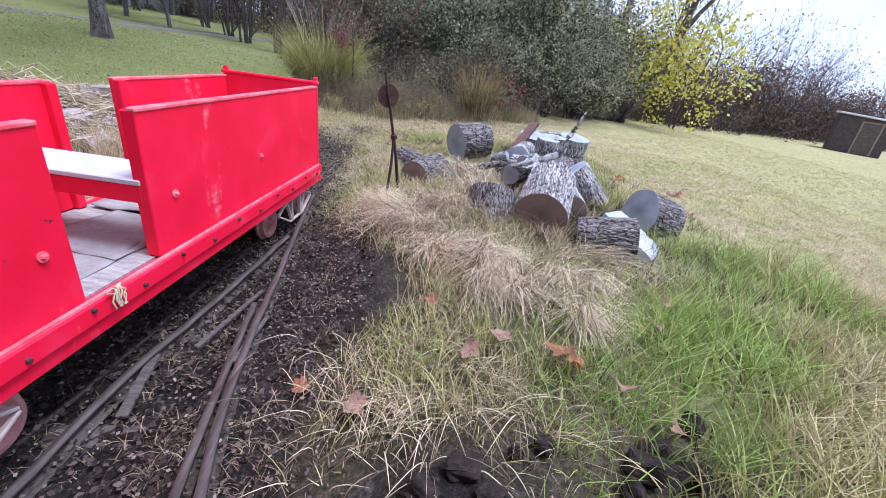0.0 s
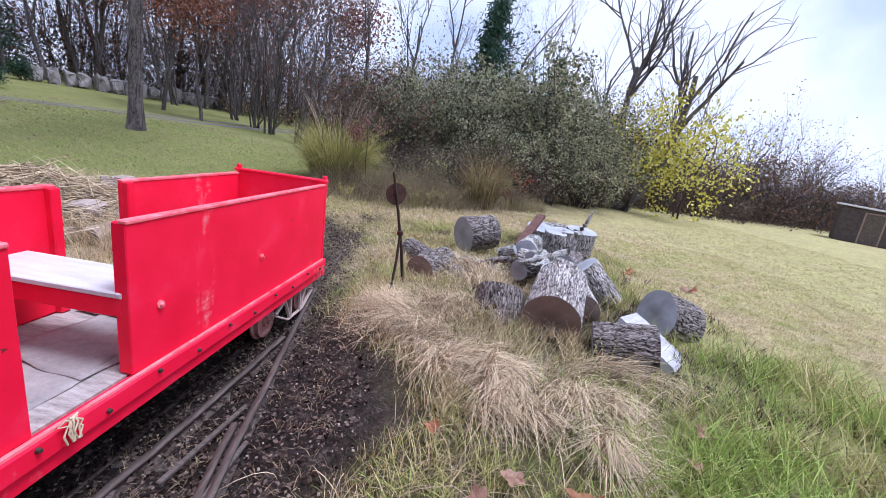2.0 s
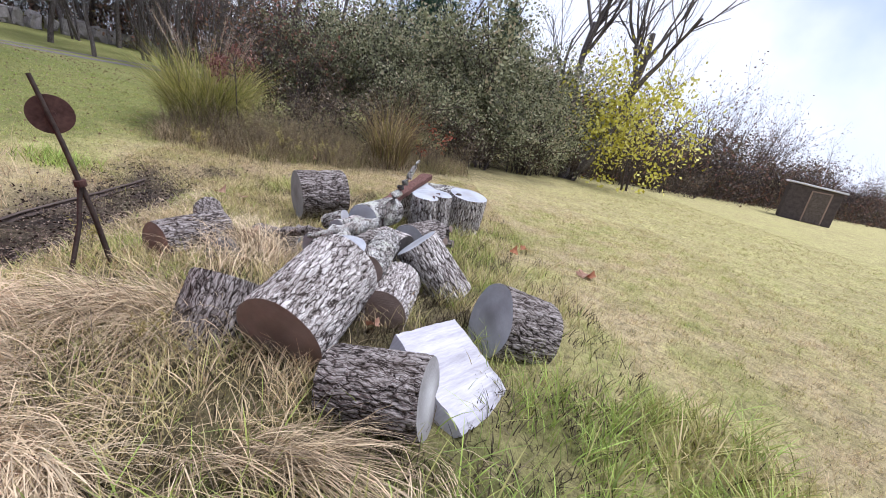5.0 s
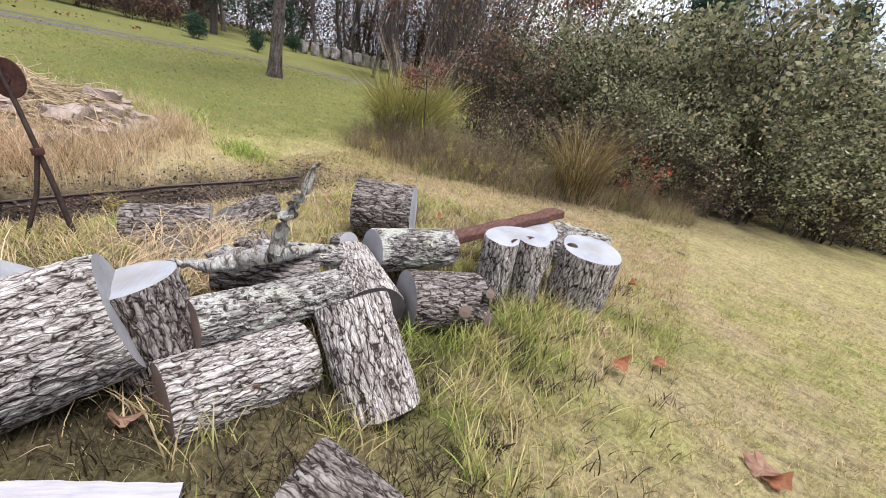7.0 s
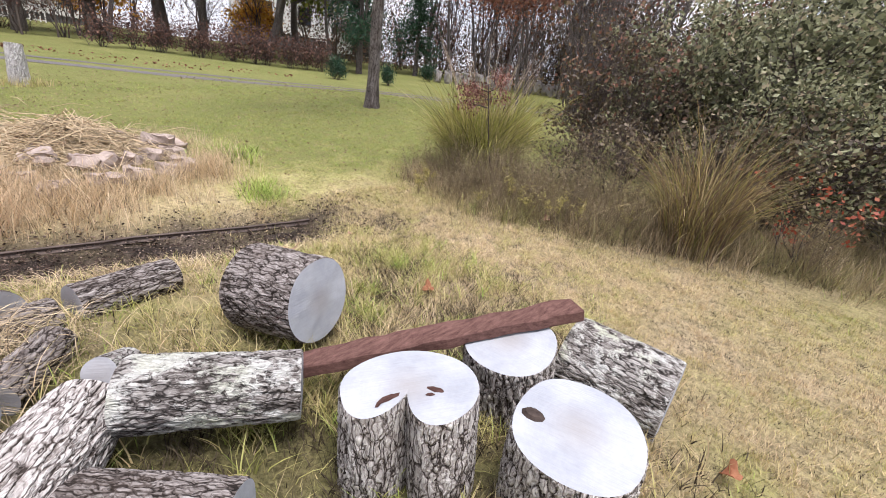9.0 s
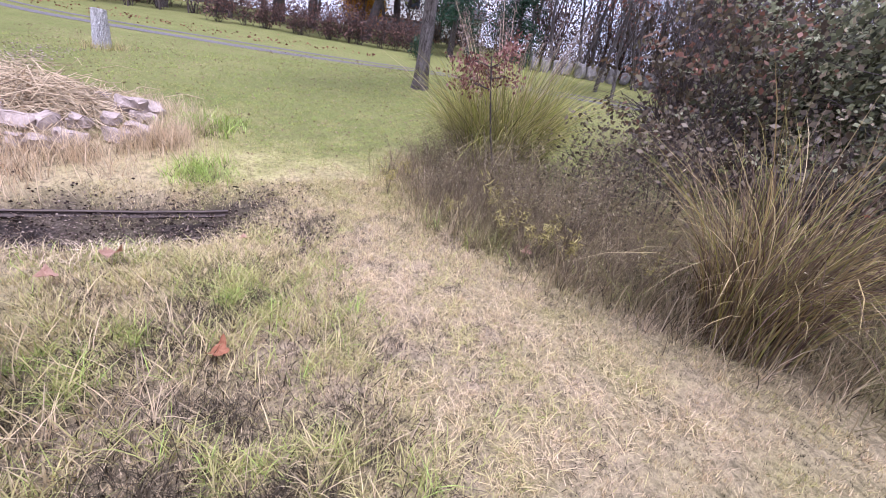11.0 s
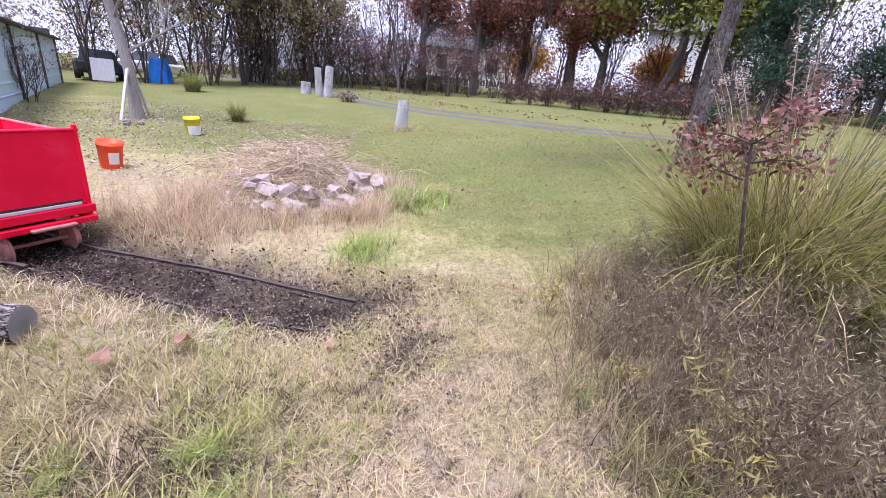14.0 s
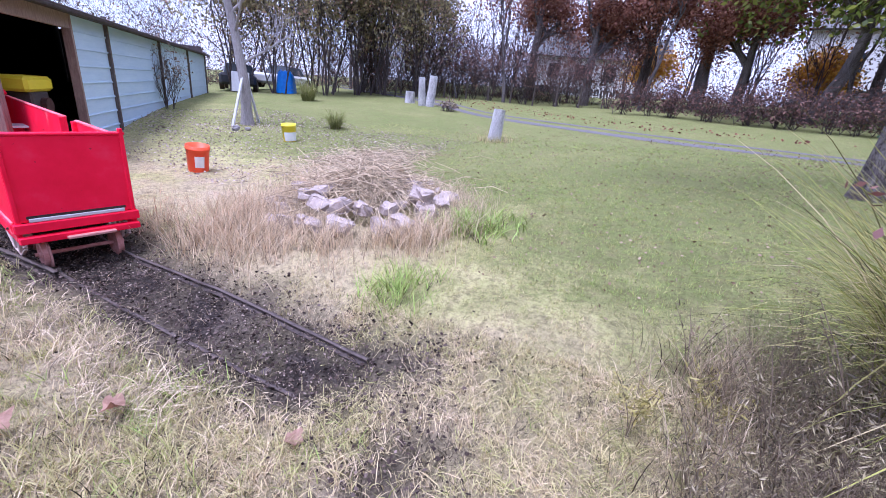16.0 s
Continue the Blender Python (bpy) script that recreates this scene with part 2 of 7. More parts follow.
def make_bark(name, deep, mid, top, lichen=0.0, gap=0.0):
    """Furrowed bark: dark furrows, plates of different tone, fibres along the log. lichen: how much pale crust covers it; gap: bare dark patches in the crust."""
    k = Nodes(name)
    v = k.coords()
    fine = k.noise(95.0, k.coords((1, 1, 0.4)), 5, 0.7)
    fibre = k.noise(60.0, k.coords((1, 1, 0.12)), 4, 0.65)
    bend = k.add("ShaderNodeTexNoise")
    bend.inputs["Scale"].default_value = 26.0
    k.link(v, bend.inputs["Vector"])
    lines = []
    for scale, squeeze, width in ((40.0, 0.24, 0.11), (72.0, 0.17, 0.12)):
        warp = k.add("ShaderNodeVectorMath", operation="MULTIPLY_ADD")
        warp.inputs[1].default_value = (0.022, 0.022, 0.022)
        k.link(bend.outputs["Color"], warp.inputs[0])
        k.link(k.coords((1, 1, squeeze)), warp.inputs[2])
        cell = k.add("ShaderNodeTexVoronoi", feature="DISTANCE_TO_EDGE")
        cell.inputs["Scale"].default_value = scale
        k.link(warp.outputs[0], cell.inputs["Vector"])
        lines.append(k.ramp(cell.outputs["Distance"], [(0.0, 0.0), (width, 1.0)]))
    crack = k.math("MULTIPLY", lines[0], k.math("ADD", 0.55, k.math("MULTIPLY", lines[1], 0.45)))
    val = k.math("ADD", k.math("MULTIPLY", k.attr("ridge"), 0.34), k.math("MULTIPLY", crack, 0.52))
    val = k.math("ADD", val, k.math("MULTIPLY", k.math("SUBTRACT", fine, 0.5), 0.8))
    val = k.math("ADD", val, k.math("MULTIPLY", k.math("SUBTRACT", k.attr("plate"), 0.5), 0.18))
    val = k.math("ADD", val, k.math("MULTIPLY", k.math("SUBTRACT", fibre, 0.5), 0.5))
    col = k.ramp(val, [(0.22, deep), (0.48, mid), (0.95, top)])
    stain = k.ramp(k.noise(4.0, v, 5), [(0.46, 0.0), (0.7, 0.6)])
    col = k.mix(stain, col, k.mix(0.55, col, (0.10, 0.075, 0.06)))
    if lichen:
        spots = k.ramp(k.noise(17.0, v, 8, 0.75), [(0.62 - lichen * 0.2, 0.0), (0.66 - lichen * 0.2, 0.9)])
        if gap:
            bare = k.ramp(k.noise(9.0, k.coords((1, 1, 0.6)), 7, 0.7), [(0.40 + gap * 0.1, 0.0), (0.46 + gap * 0.1, 1.0)])
            spots = k.math("MULTIPLY", spots, bare)
        crust = k.mix(k.ramp(k.noise(3.0, v, 3), [(0.45, 0.0), (0.6, 1.0)]), (0.62, 0.62, 0.60), (0.56, 0.58, 0.47))
        col = k.mix(spots, col, k.mix(k.ramp(fine, [(0.3, 0.55), (0.55, 0.0)]), crust, (0.20, 0.19, 0.17)))
    return k.done(col, 0.9, val, 0.012, strength=0.9)


def make_cut(name, a, b, heart):
    """A sawn end: rings, radial cracks, a stained heart."""
    k = Nodes(name)
    v = k.coords()
    d = k.add("ShaderNodeVectorMath", operation="LENGTH")
    mp = k.coords((1, 1, 0))
    k.link(mp, d.inputs[0])
    dist = d.outputs["Value"]
    wob = k.math("ADD", dist, k.math("MULTIPLY", k.noise(7.0, v, 3), 0.05))
    rings = k.math("SINE", k.math("MULTIPLY", wob, 420.0))
    saw = k.noise(30.0, k.coords((0.4, 7, 1)), 4)
    blot = k.noise(6.0, v, 6, 0.65)
    col = k.ramp(blot, [(0.3, a), (0.7, b)])
    col = k.mix(k.ramp(dist, [(0.02, 0.55), (0.11, 0.0)]), col, heart)
    col = k.mix(k.math("MULTIPLY", k.ramp(rings, [(0.2, 1.0), (0.7, 0.0)]), 0.10), col, k.mix(0.5, col, heart))
    col = k.mix(k.ramp(saw, [(0.3, 0.25), (0.6, 0.0)]), col, k.mix(0.5, col, (0.2, 0.17, 0.15)))
    return k.done(col, 0.8, k.math("ADD", saw, k.math("MULTIPLY", rings, 0.03)), 0.004, strength=0.5)


def make_blades(name, stops, through=0.22):
    """Grass: the tint attribute picks the colour, each blade a little apart."""
    k = Nodes(name)
    r = k.island()
    t = k.math("ADD", k.attr("tint"), k.math("MULTIPLY", k.math("SUBTRACT", r, 0.5), 0.2))
    col = k.ramp(t, stops)
    col = k.mix(k.math("MULTIPLY", r, 0.35), col, k.mix(0.5, col, (0.75, 0.62, 0.40)))
    col = k.mix(1.0, col, k.ramp(k.math("FRACT", k.math("MULTIPLY", r, 7.31)), [(0.0, 0.42), (0.45, 1.0)]), "MULTIPLY")
    return k.leafy(col, 0.6, through)


def make_leaves(name, stops, through=0.3, rough=0.5):
    k = Nodes(name)
    r = k.math("ADD", k.math("MULTIPLY", k.island(), 0.75), k.math("MULTIPLY", k.noise(0.9, k.coords(), 3), 0.35))
    return k.leafy(k.ramp(r, stops), rough, through)


# From 0.94 on: near-black blades that paint the shade inside the tufts.
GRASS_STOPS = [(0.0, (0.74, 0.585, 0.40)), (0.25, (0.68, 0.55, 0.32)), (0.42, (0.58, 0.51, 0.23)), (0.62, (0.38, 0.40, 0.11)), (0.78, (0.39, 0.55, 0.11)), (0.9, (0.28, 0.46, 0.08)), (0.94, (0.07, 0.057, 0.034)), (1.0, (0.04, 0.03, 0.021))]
RED = make_red()
M_RED_W = make_plain("worn_red_edge", (0.80, 0.02, 0.05), (0.84, 0.30, 0.32), 14.0, 0.6, 0.002, (1, 0.5, 1))
M_BLADE = make_blades("grass_blades", GRASS_STOPS)
M_STRAW = make_blades("straw", [(0.0, (0.76, 0.615, 0.43)), (0.35, (0.60, 0.47, 0.30)), (0.65, (0.36, 0.27, 0.17)), (1.0, (0.13, 0.095, 0.07))], 0.2)
M_BARK = make_bark("ash_bark", (0.045, 0.036, 0.032), (0.29, 0.255, 0.24), (0.74, 0.71, 0.69))
M_BARK_L = make_bark("lichen_bark", (0.03, 0.027, 0.025), (0.19, 0.17, 0.16), (0.52, 0.50, 0.48), 0.5)
M_CRUST = make_bark("crusted_branch_bark", (0.06, 0.052, 0.046), (0.27, 0.25, 0.23), (0.56, 0.54, 0.51), 0.75)
M_BIRCH = make_bark("white_crusted_bark", (0.03, 0.027, 0.025), (0.12, 0.105, 0.10), (0.42, 0.40, 0.38), 1.0, 0.75)
M_BARK_D = make_bark("dark_bark", (0.025, 0.02, 0.018), (0.135, 0.113, 0.105), (0.42, 0.385, 0.37))
M_CUT = make_cut("pale_cut_wood", (0.30, 0.32, 0.365), (0.45, 0.47, 0.51), (0.29, 0.27, 0.26))
M_CUT_B = make_cut("brown_cut_wood", (0.20, 0.145, 0.12), (0.31, 0.235, 0.20), (0.12, 0.09, 0.08))
M_CUT_D = make_cut("blackened_cut_wood", (0.05, 0.045, 0.045), (0.11, 0.10, 0.10), (0.03, 0.028, 0.028))
M_CUT_R = make_cut("ringed_cut_wood", (0.20, 0.19, 0.19), (0.34, 0.33, 0.33), (0.66, 0.66, 0.66))
M_CUT_G = make_cut("grey_cut_wood", (0.24, 0.24, 0.26), (0.38, 0.38, 0.40), (0.16, 0.15, 0.15))
M_SPLIT = make_plain("split_wood", (0.30, 0.29, 0.32), (0.56, 0.55, 0.60), 3.0, 0.8, 0.012, (7, 0.8, 1), fine=18.0)
M_RUST = make_plain("rusty_steel", (0.035, 0.017, 0.015), (0.11, 0.06, 0.05), 14.0, 0.8, 0.002)
M_IRON = make_plain("dark_iron", (0.03, 0.022, 0.02), (0.10, 0.075, 0.065), 20.0, 0.65, 0.002, metal=0.3)
M_RAIL = make_plain("weathered_rail", (0.045, 0.035, 0.031), (0.17, 0.135, 0.12), 12.0, 0.6, 0.002, (4, 0.4, 4), metal=0.25)
M_PINK = make_plain("faded_red_iron", (0.42, 0.16, 0.14), (0.66, 0.36, 0.32), 16.0, 0.7, 0.002)
M_CREAM = make_plain("chalky_iron", (0.40, 0.30, 0.26), (0.64, 0.52, 0.48), 16.0, 0.7, 0.002)
M_SEAT = make_plain("painted_seat_board", (0.46, 0.45, 0.48), (0.66, 0.65, 0.67), 5.0, 0.5, 0.002, (1, 6, 1))
M_MAT = make_plain("worn_rubber_mat", (0.22, 0.20, 0.20), (0.42, 0.38, 0.37), 6.0, 0.75, 0.004)
M_DECK = make_plain("weathered_deck", (0.20, 0.17, 0.16), (0.52, 0.48, 0.46), 9.0, 0.85, 0.004, (1, 5, 1))
M_PLANK = make_plain("rotten_brown_plank", (0.055, 0.026, 0.022), (0.19, 0.105, 0.09), 14.0, 0.85, 0.006, (5, 0.6, 5))
M_TIE = make_plain("grey_rail_tie", (0.05, 0.04, 0.035), (0.17, 0.14, 0.125), 14.0, 0.9, 0.006, (1, 6, 1))
M_TRUNK = make_bark("trunk_bark", (0.04, 0.034, 0.032), (0.13, 0.11, 0.105), (0.28, 0.255, 0.25))
M_TWIG = make_plain("twig_bark", (0.035, 0.028, 0.027), (0.13, 0.105, 0.10), 20.0, 0.9, 0.003)
M_GREYBARK = make_plain("grey_smooth_bark", (0.17, 0.15, 0.145), (0.40, 0.37, 0.36), 14.0, 0.9, 0.008, (4, 4, 0.6))
M_PLUME = make_plain("withered_plume", (0.16, 0.12, 0.10), (0.40, 0.32, 0.27), 20.0, 0.9, 0.003)

# ---- ground ----
def bed(x, y):
    """How bare and dark the ground is along the track."""
    wob = 0.35 * (fbm(x * 3.1, y * 3.1, 11) - 0.5)
    right = -0.93 + 0.68 * np.exp(-(((y - 0.85) / 0.85) ** 2)) + 0.22 * gate(0.2 - y, 0.15) + wob
    left = -1.78 - 0.5 * gate(0.8 - y, 0.5) - wob
    b = gate(right - x, 0.07) * gate(x - left, 0.07) * gate(5.2 - 0.6 * (x + 1.3) - y + 0.8 * wob, 0.14) * (1 - gate(y - 2.9, 0.3) * np.clip(1.4 * fbm(x * 5, y * 5, 37) - 0.6, 0, 0.14))
    mud = np.exp(-(((x + 0.1) / 0.42) ** 2 + ((y + 0.28) / 0.22) ** 2)) * 2.3 * fbm(x * 5, y * 5, 17)
    mud = mud + 2.0 * np.exp(-(((x - 0.75) / 0.25) ** 2 + ((y + 0.25) / 0.2) ** 2)) * fbm(x * 6, y * 6, 19)
    end = 0.8 * np.exp(-(((x + 0.95) / 0.28) ** 2 + ((y - 5.5) / 0.22) ** 2))
    return np.clip(b + mud + end, 0, 1)


def green(x, y):
    """0 where the grass is dry straw, 1 where it is lush."""
    u = -0.85 * x + 0.5 * y
    g = 0.26 + 0.42 * gate(u - 4.9, 0.35) + 0.34 * gate(-4.1 - x, 0.5) * gate(1.2 - y, 0.6) * gate(4.9 - u, 0.4)
    g = g + 0.25 * gate(x - 0.55, 0.25) * gate(1.5 - y, 0.3) * gate(3.2 - x, 0.4)
    g = g + 0.24 * np.exp(-(((x - 1.5) / 0.8) ** 2 + ((y - 3.6) / 1.1) ** 2))
    g = g + 0.07 * gate(x - 2.3, 0.5) + 0.10 * gate(x - 4.5, 1.0)
    g = g - 0.24 * np.exp(-(((x - 0.6) / 1.5) ** 2 + ((y - 5.7) / 1.3) ** 2))
    g = g + 0.28 * np.exp(-(((x + 2.2) / 0.35) ** 2 + ((y - 4.75) / 0.3) ** 2))
    g = g - 0.16 * np.exp(-(((x + 2.6) / 1.3) ** 2 + ((y - 3.2) / 1.2) ** 2))
    near = np.exp(-((np.maximum(0, np.hypot(x + 0.5, y - 3.5) - 4.0) / 2.0) ** 2))
    return np.clip(g + near * (1 - 0.65 * gate(u - 4.7, 0.3)) * (0.42 * (fbm(x * 0.9, y * 0.9, 23) - 0.5) + 0.55 * (fbm(x * 4, y * 4, 29) - 0.5)), 0, 1)


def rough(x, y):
    """How much thatch colour and painted shade darken the ground under long grass."""
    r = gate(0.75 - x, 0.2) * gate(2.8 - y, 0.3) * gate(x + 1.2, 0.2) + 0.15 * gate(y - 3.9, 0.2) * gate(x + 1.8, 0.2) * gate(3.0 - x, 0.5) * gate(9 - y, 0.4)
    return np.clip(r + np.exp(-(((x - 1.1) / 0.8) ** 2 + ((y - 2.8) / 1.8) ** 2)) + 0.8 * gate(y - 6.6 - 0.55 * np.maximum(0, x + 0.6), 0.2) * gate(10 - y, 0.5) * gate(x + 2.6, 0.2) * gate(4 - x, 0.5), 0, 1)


def make_ground():
    k = Nodes("turf_and_soil")
    v = k.coords()
    fine, mid, big = k.noise(60.0, v, 6, 0.7), k.noise(9.0, v, 6, 0.65), k.noise(0.8, v, 4, 0.6)
    t = k.math("ADD", k.attr("green"), k.math("MULTIPLY", k.math("SUBTRACT", fine, 0.5), 0.45))
    t = k.math("ADD", t, k.math("MULTIPLY", k.math("SUBTRACT", mid, 0.5), 0.45))
    t = k.math("ADD", t, k.math("MULTIPLY", k.math("SUBTRACT", big, 0.5), 0.35))
    turf = k.ramp(t, [(0.0, (0.62, 0.49, 0.33)), (0.3, (0.63, 0.52, 0.29)), (0.5, (0.62, 0.57, 0.25)), (0.64, (0.28, 0.30, 0.10)), (0.8, (0.19, 0.23, 0.065)), (1.0, (0.11, 0.15, 0.04))])
    # Dark flecks and a dark wash paint the shade between blades into the turf.
    gap_shade = k.math("MULTIPLY", k.ramp(fine, [(0.38, 0.9), (0.58, 0.0)]), k.math("ADD", k.math("MULTIPLY", k.attr("rough"), 0.7), 0.28))
    turf = k.mix(gap_shade, turf, (0.045, 0.036, 0.024))
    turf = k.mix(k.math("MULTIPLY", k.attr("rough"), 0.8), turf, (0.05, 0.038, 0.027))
    turf = k.mix(k.ramp(mid, [(0.34, 0.42), (0.47, 0.0)]), turf, (0.085, 0.08, 0.035))
    turf = k.mix(k.math("MULTIPLY", k.ramp(big, [(0.36, 0.5), (0.66, 0.0)]), k.attr("green")), turf, (0.24, 0.23, 0.09))
    turf = k.mix(k.ramp(k.noise(26.0, v, 5, 0.7), [(0.38, 0.62), (0.53, 0.0)]), turf, k.mix(0.75, turf, (0.05, 0.045, 0.02)))
    turf = k.mix(k.math("MULTIPLY", k.ramp(k.noise(3.2, v, 6, 0.7), [(0.40, 0.6), (0.62, 0.0)]), k.attr("green")), turf, (0.14, 0.15, 0.05))
    thatch = k.math("MULTIPLY", k.ramp(k.noise(7.0, v, 8, 0.75), [(0.50, 0.0), (0.62, 0.55)]), k.attr("green"))
    turf = k.mix(thatch, turf, (0.22, 0.17, 0.09))
    soil = k.ramp(k.math("ADD", k.math("MULTIPLY", fine, 0.6), k.math("MULTIPLY", mid, 0.4)), [(0.36, (0.014, 0.011, 0.010)), (0.52, (0.042, 0.033, 0.030)), (0.66, (0.17, 0.135, 0.12))])
    return k.done(k.mix(k.attr("bare"), turf, soil), 0.95, k.math("ADD", fine, k.math("MULTIPLY", mid, 0.6)), 0.035, strength=0.9)


def build_ground():
    def axis(lo, hi, fine_lo, fine_hi, step):
        inner = np.arange(fine_lo, fine_hi + step / 2, step)
        left = fine_lo - np.cumsum(np.geomspace(step, 60, 48))
        right = fine_hi + np.cumsum(np.geomspace(step, 60, 48))
        return np.concatenate([left[::-1][left[::-1] > lo], inner, right[right < hi]])
    xs, ys = axis(-900, 900, -5, 4.5, 0.055), axis(-900, 900, -1.5, 9.5, 0.055)
    gx, gy = np.meshgrid(xs, ys)
    x, y = gx.ravel(), gy.ravel()
    z = height(x, y) - 0.02 * bed(x, y) + 0.10 * bed(x, y) * (fbm(x * 8, y * 8, 31) - 0.5)
    n, m = len(ys), len(xs)
    i, j = np.meshgrid(np.arange(n - 1), np.arange(m - 1), indexing="ij")
    a = (i * m + j).ravel()
    f = np.stack([a, a + 1, a + m + 1, a + m], 1)
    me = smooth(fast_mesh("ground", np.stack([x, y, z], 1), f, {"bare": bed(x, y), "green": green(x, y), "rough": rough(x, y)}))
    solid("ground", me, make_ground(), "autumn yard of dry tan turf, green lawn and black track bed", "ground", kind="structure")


build_ground()


def blades(name, x, y, length, width, bend, tint, material, label, segs=3, base=None, lean=None, droop=0.0):
    """Many curved blades in one mesh. bend: how far the tip moves aside, in lengths; lean: their heading."""
    n = len(x)
    z = height(x, y) - 0.015 if base is None else base
    ang = rng.uniform(0, 2 * np.pi, n) if lean is None else lean
    face = rng.uniform(0, np.pi, n)
    side = np.stack([np.cos(face), np.sin(face), np.zeros(n)], 1) * (width / 2)[:, None]
    out = np.stack([np.cos(ang), np.sin(ang)], 1)
    v = np.empty((n, 2 * segs + 1, 3))
    for i in range(segs + 1):
        s = i / segs
        c = np.empty((n, 3))
        c[:, :2] = np.stack([x, y], 1) + out * (length * bend * s**1.8)[:, None]
        c[:, 2] = z + length * (s * np.sqrt(np.maximum(0.05, 1 - 0.6 * bend**2)) - droop * s**2.6)
        if i == segs:
            v[:, 2 * segs] = c
        else:
            wd = 1 - 0.55 * s
            v[:, 2 * i], v[:, 2 * i + 1] = c - side * wd, c + side * wd
    o = (np.arange(n) * (2 * segs + 1))[:, None]
    tri = []
    for i in range(segs - 1):
        a = 2 * i
        tri += [[a, a + 1, a + 3], [a, a + 3, a + 2]]
    tri.append([2 * segs - 2, 2 * segs - 1, 2 * segs])
    f = (o[:, :, None] + np.array(tri)[None]).reshape(-1, 3)
    me = fast_mesh(name, v.reshape(-1, 3), f, {"tint": np.repeat(tint, 2 * segs + 1)})
    return solid(name, me, material, label, "grass", kind="stuff")


# ---- sawn logs ----
def bark_field(r, length, seed, cell_w, cell_l):
    """Interlaced ridges on a cylinder: ridge height and plate tone, 0 to 1, on a grid, and the grid's angles and heights."""
    na = int(np.clip(2 * np.pi * r / 0.0062, 60, 210))
    nl = int(np.clip(length / 0.0085, 16, 66))
    T, Z = np.meshgrid(np.linspace(0, 2 * np.pi, na, endpoint=False), np.linspace(0, length, nl))
    nc = max(5, int(2 * np.pi * r / cell_w))
    c, sn = np.cos(T) * r, np.sin(T) * r
    U = T / (2 * np.pi) * nc + 0.5 * (noise2(Z / (cell_l * 0.7) + 3, 0 * T + 1, seed) - 0.5)
    U = U + 1.1 * (noise2(c / 0.05 + Z / 0.045, sn / 0.05 - Z / 0.06, seed + 5) - 0.5) + 0.45 * (noise2(c / 0.018 + Z / 0.022, sn / 0.018 + Z / 0.017, seed + 6) - 0.5)
    V = Z / cell_l + 0.5 * (noise2(c / 0.03 + 9, sn / 0.03 + Z / 0.05, seed + 7) - 0.5)
    best, second, tone = np.full(T.shape, 9.0), np.full(T.shape, 9.0), np.zeros(T.shape)
    iu, iv = np.floor(U), np.floor(V)
    for du in (-1, 0, 1):
        for dv in (-1, 0, 1):
            cu, cv = iu + du, iv + dv
            wu = np.mod(cu, nc)
            pu, pv = cu + lattice(wu, cv, seed), cv + lattice(wu, cv, seed + 1)
            d = np.sqrt((U - pu) ** 2 + (0.5 * (V - pv)) ** 2)
            tone = np.where(d < best, lattice(wu, cv, seed + 2), tone)
            second = np.minimum(second, np.maximum(best, d))
            best = np.minimum(best, d)
    edge = np.clip((second - best) / 0.23, 0, 1)
    grit = noise2(c / 0.008, sn / 0.008 + Z / 0.016, seed + 9)
    return T, Z, np.clip(edge**0.7 * 0.9 + 0.35 * (grit - 0.5), 0, 1), tone


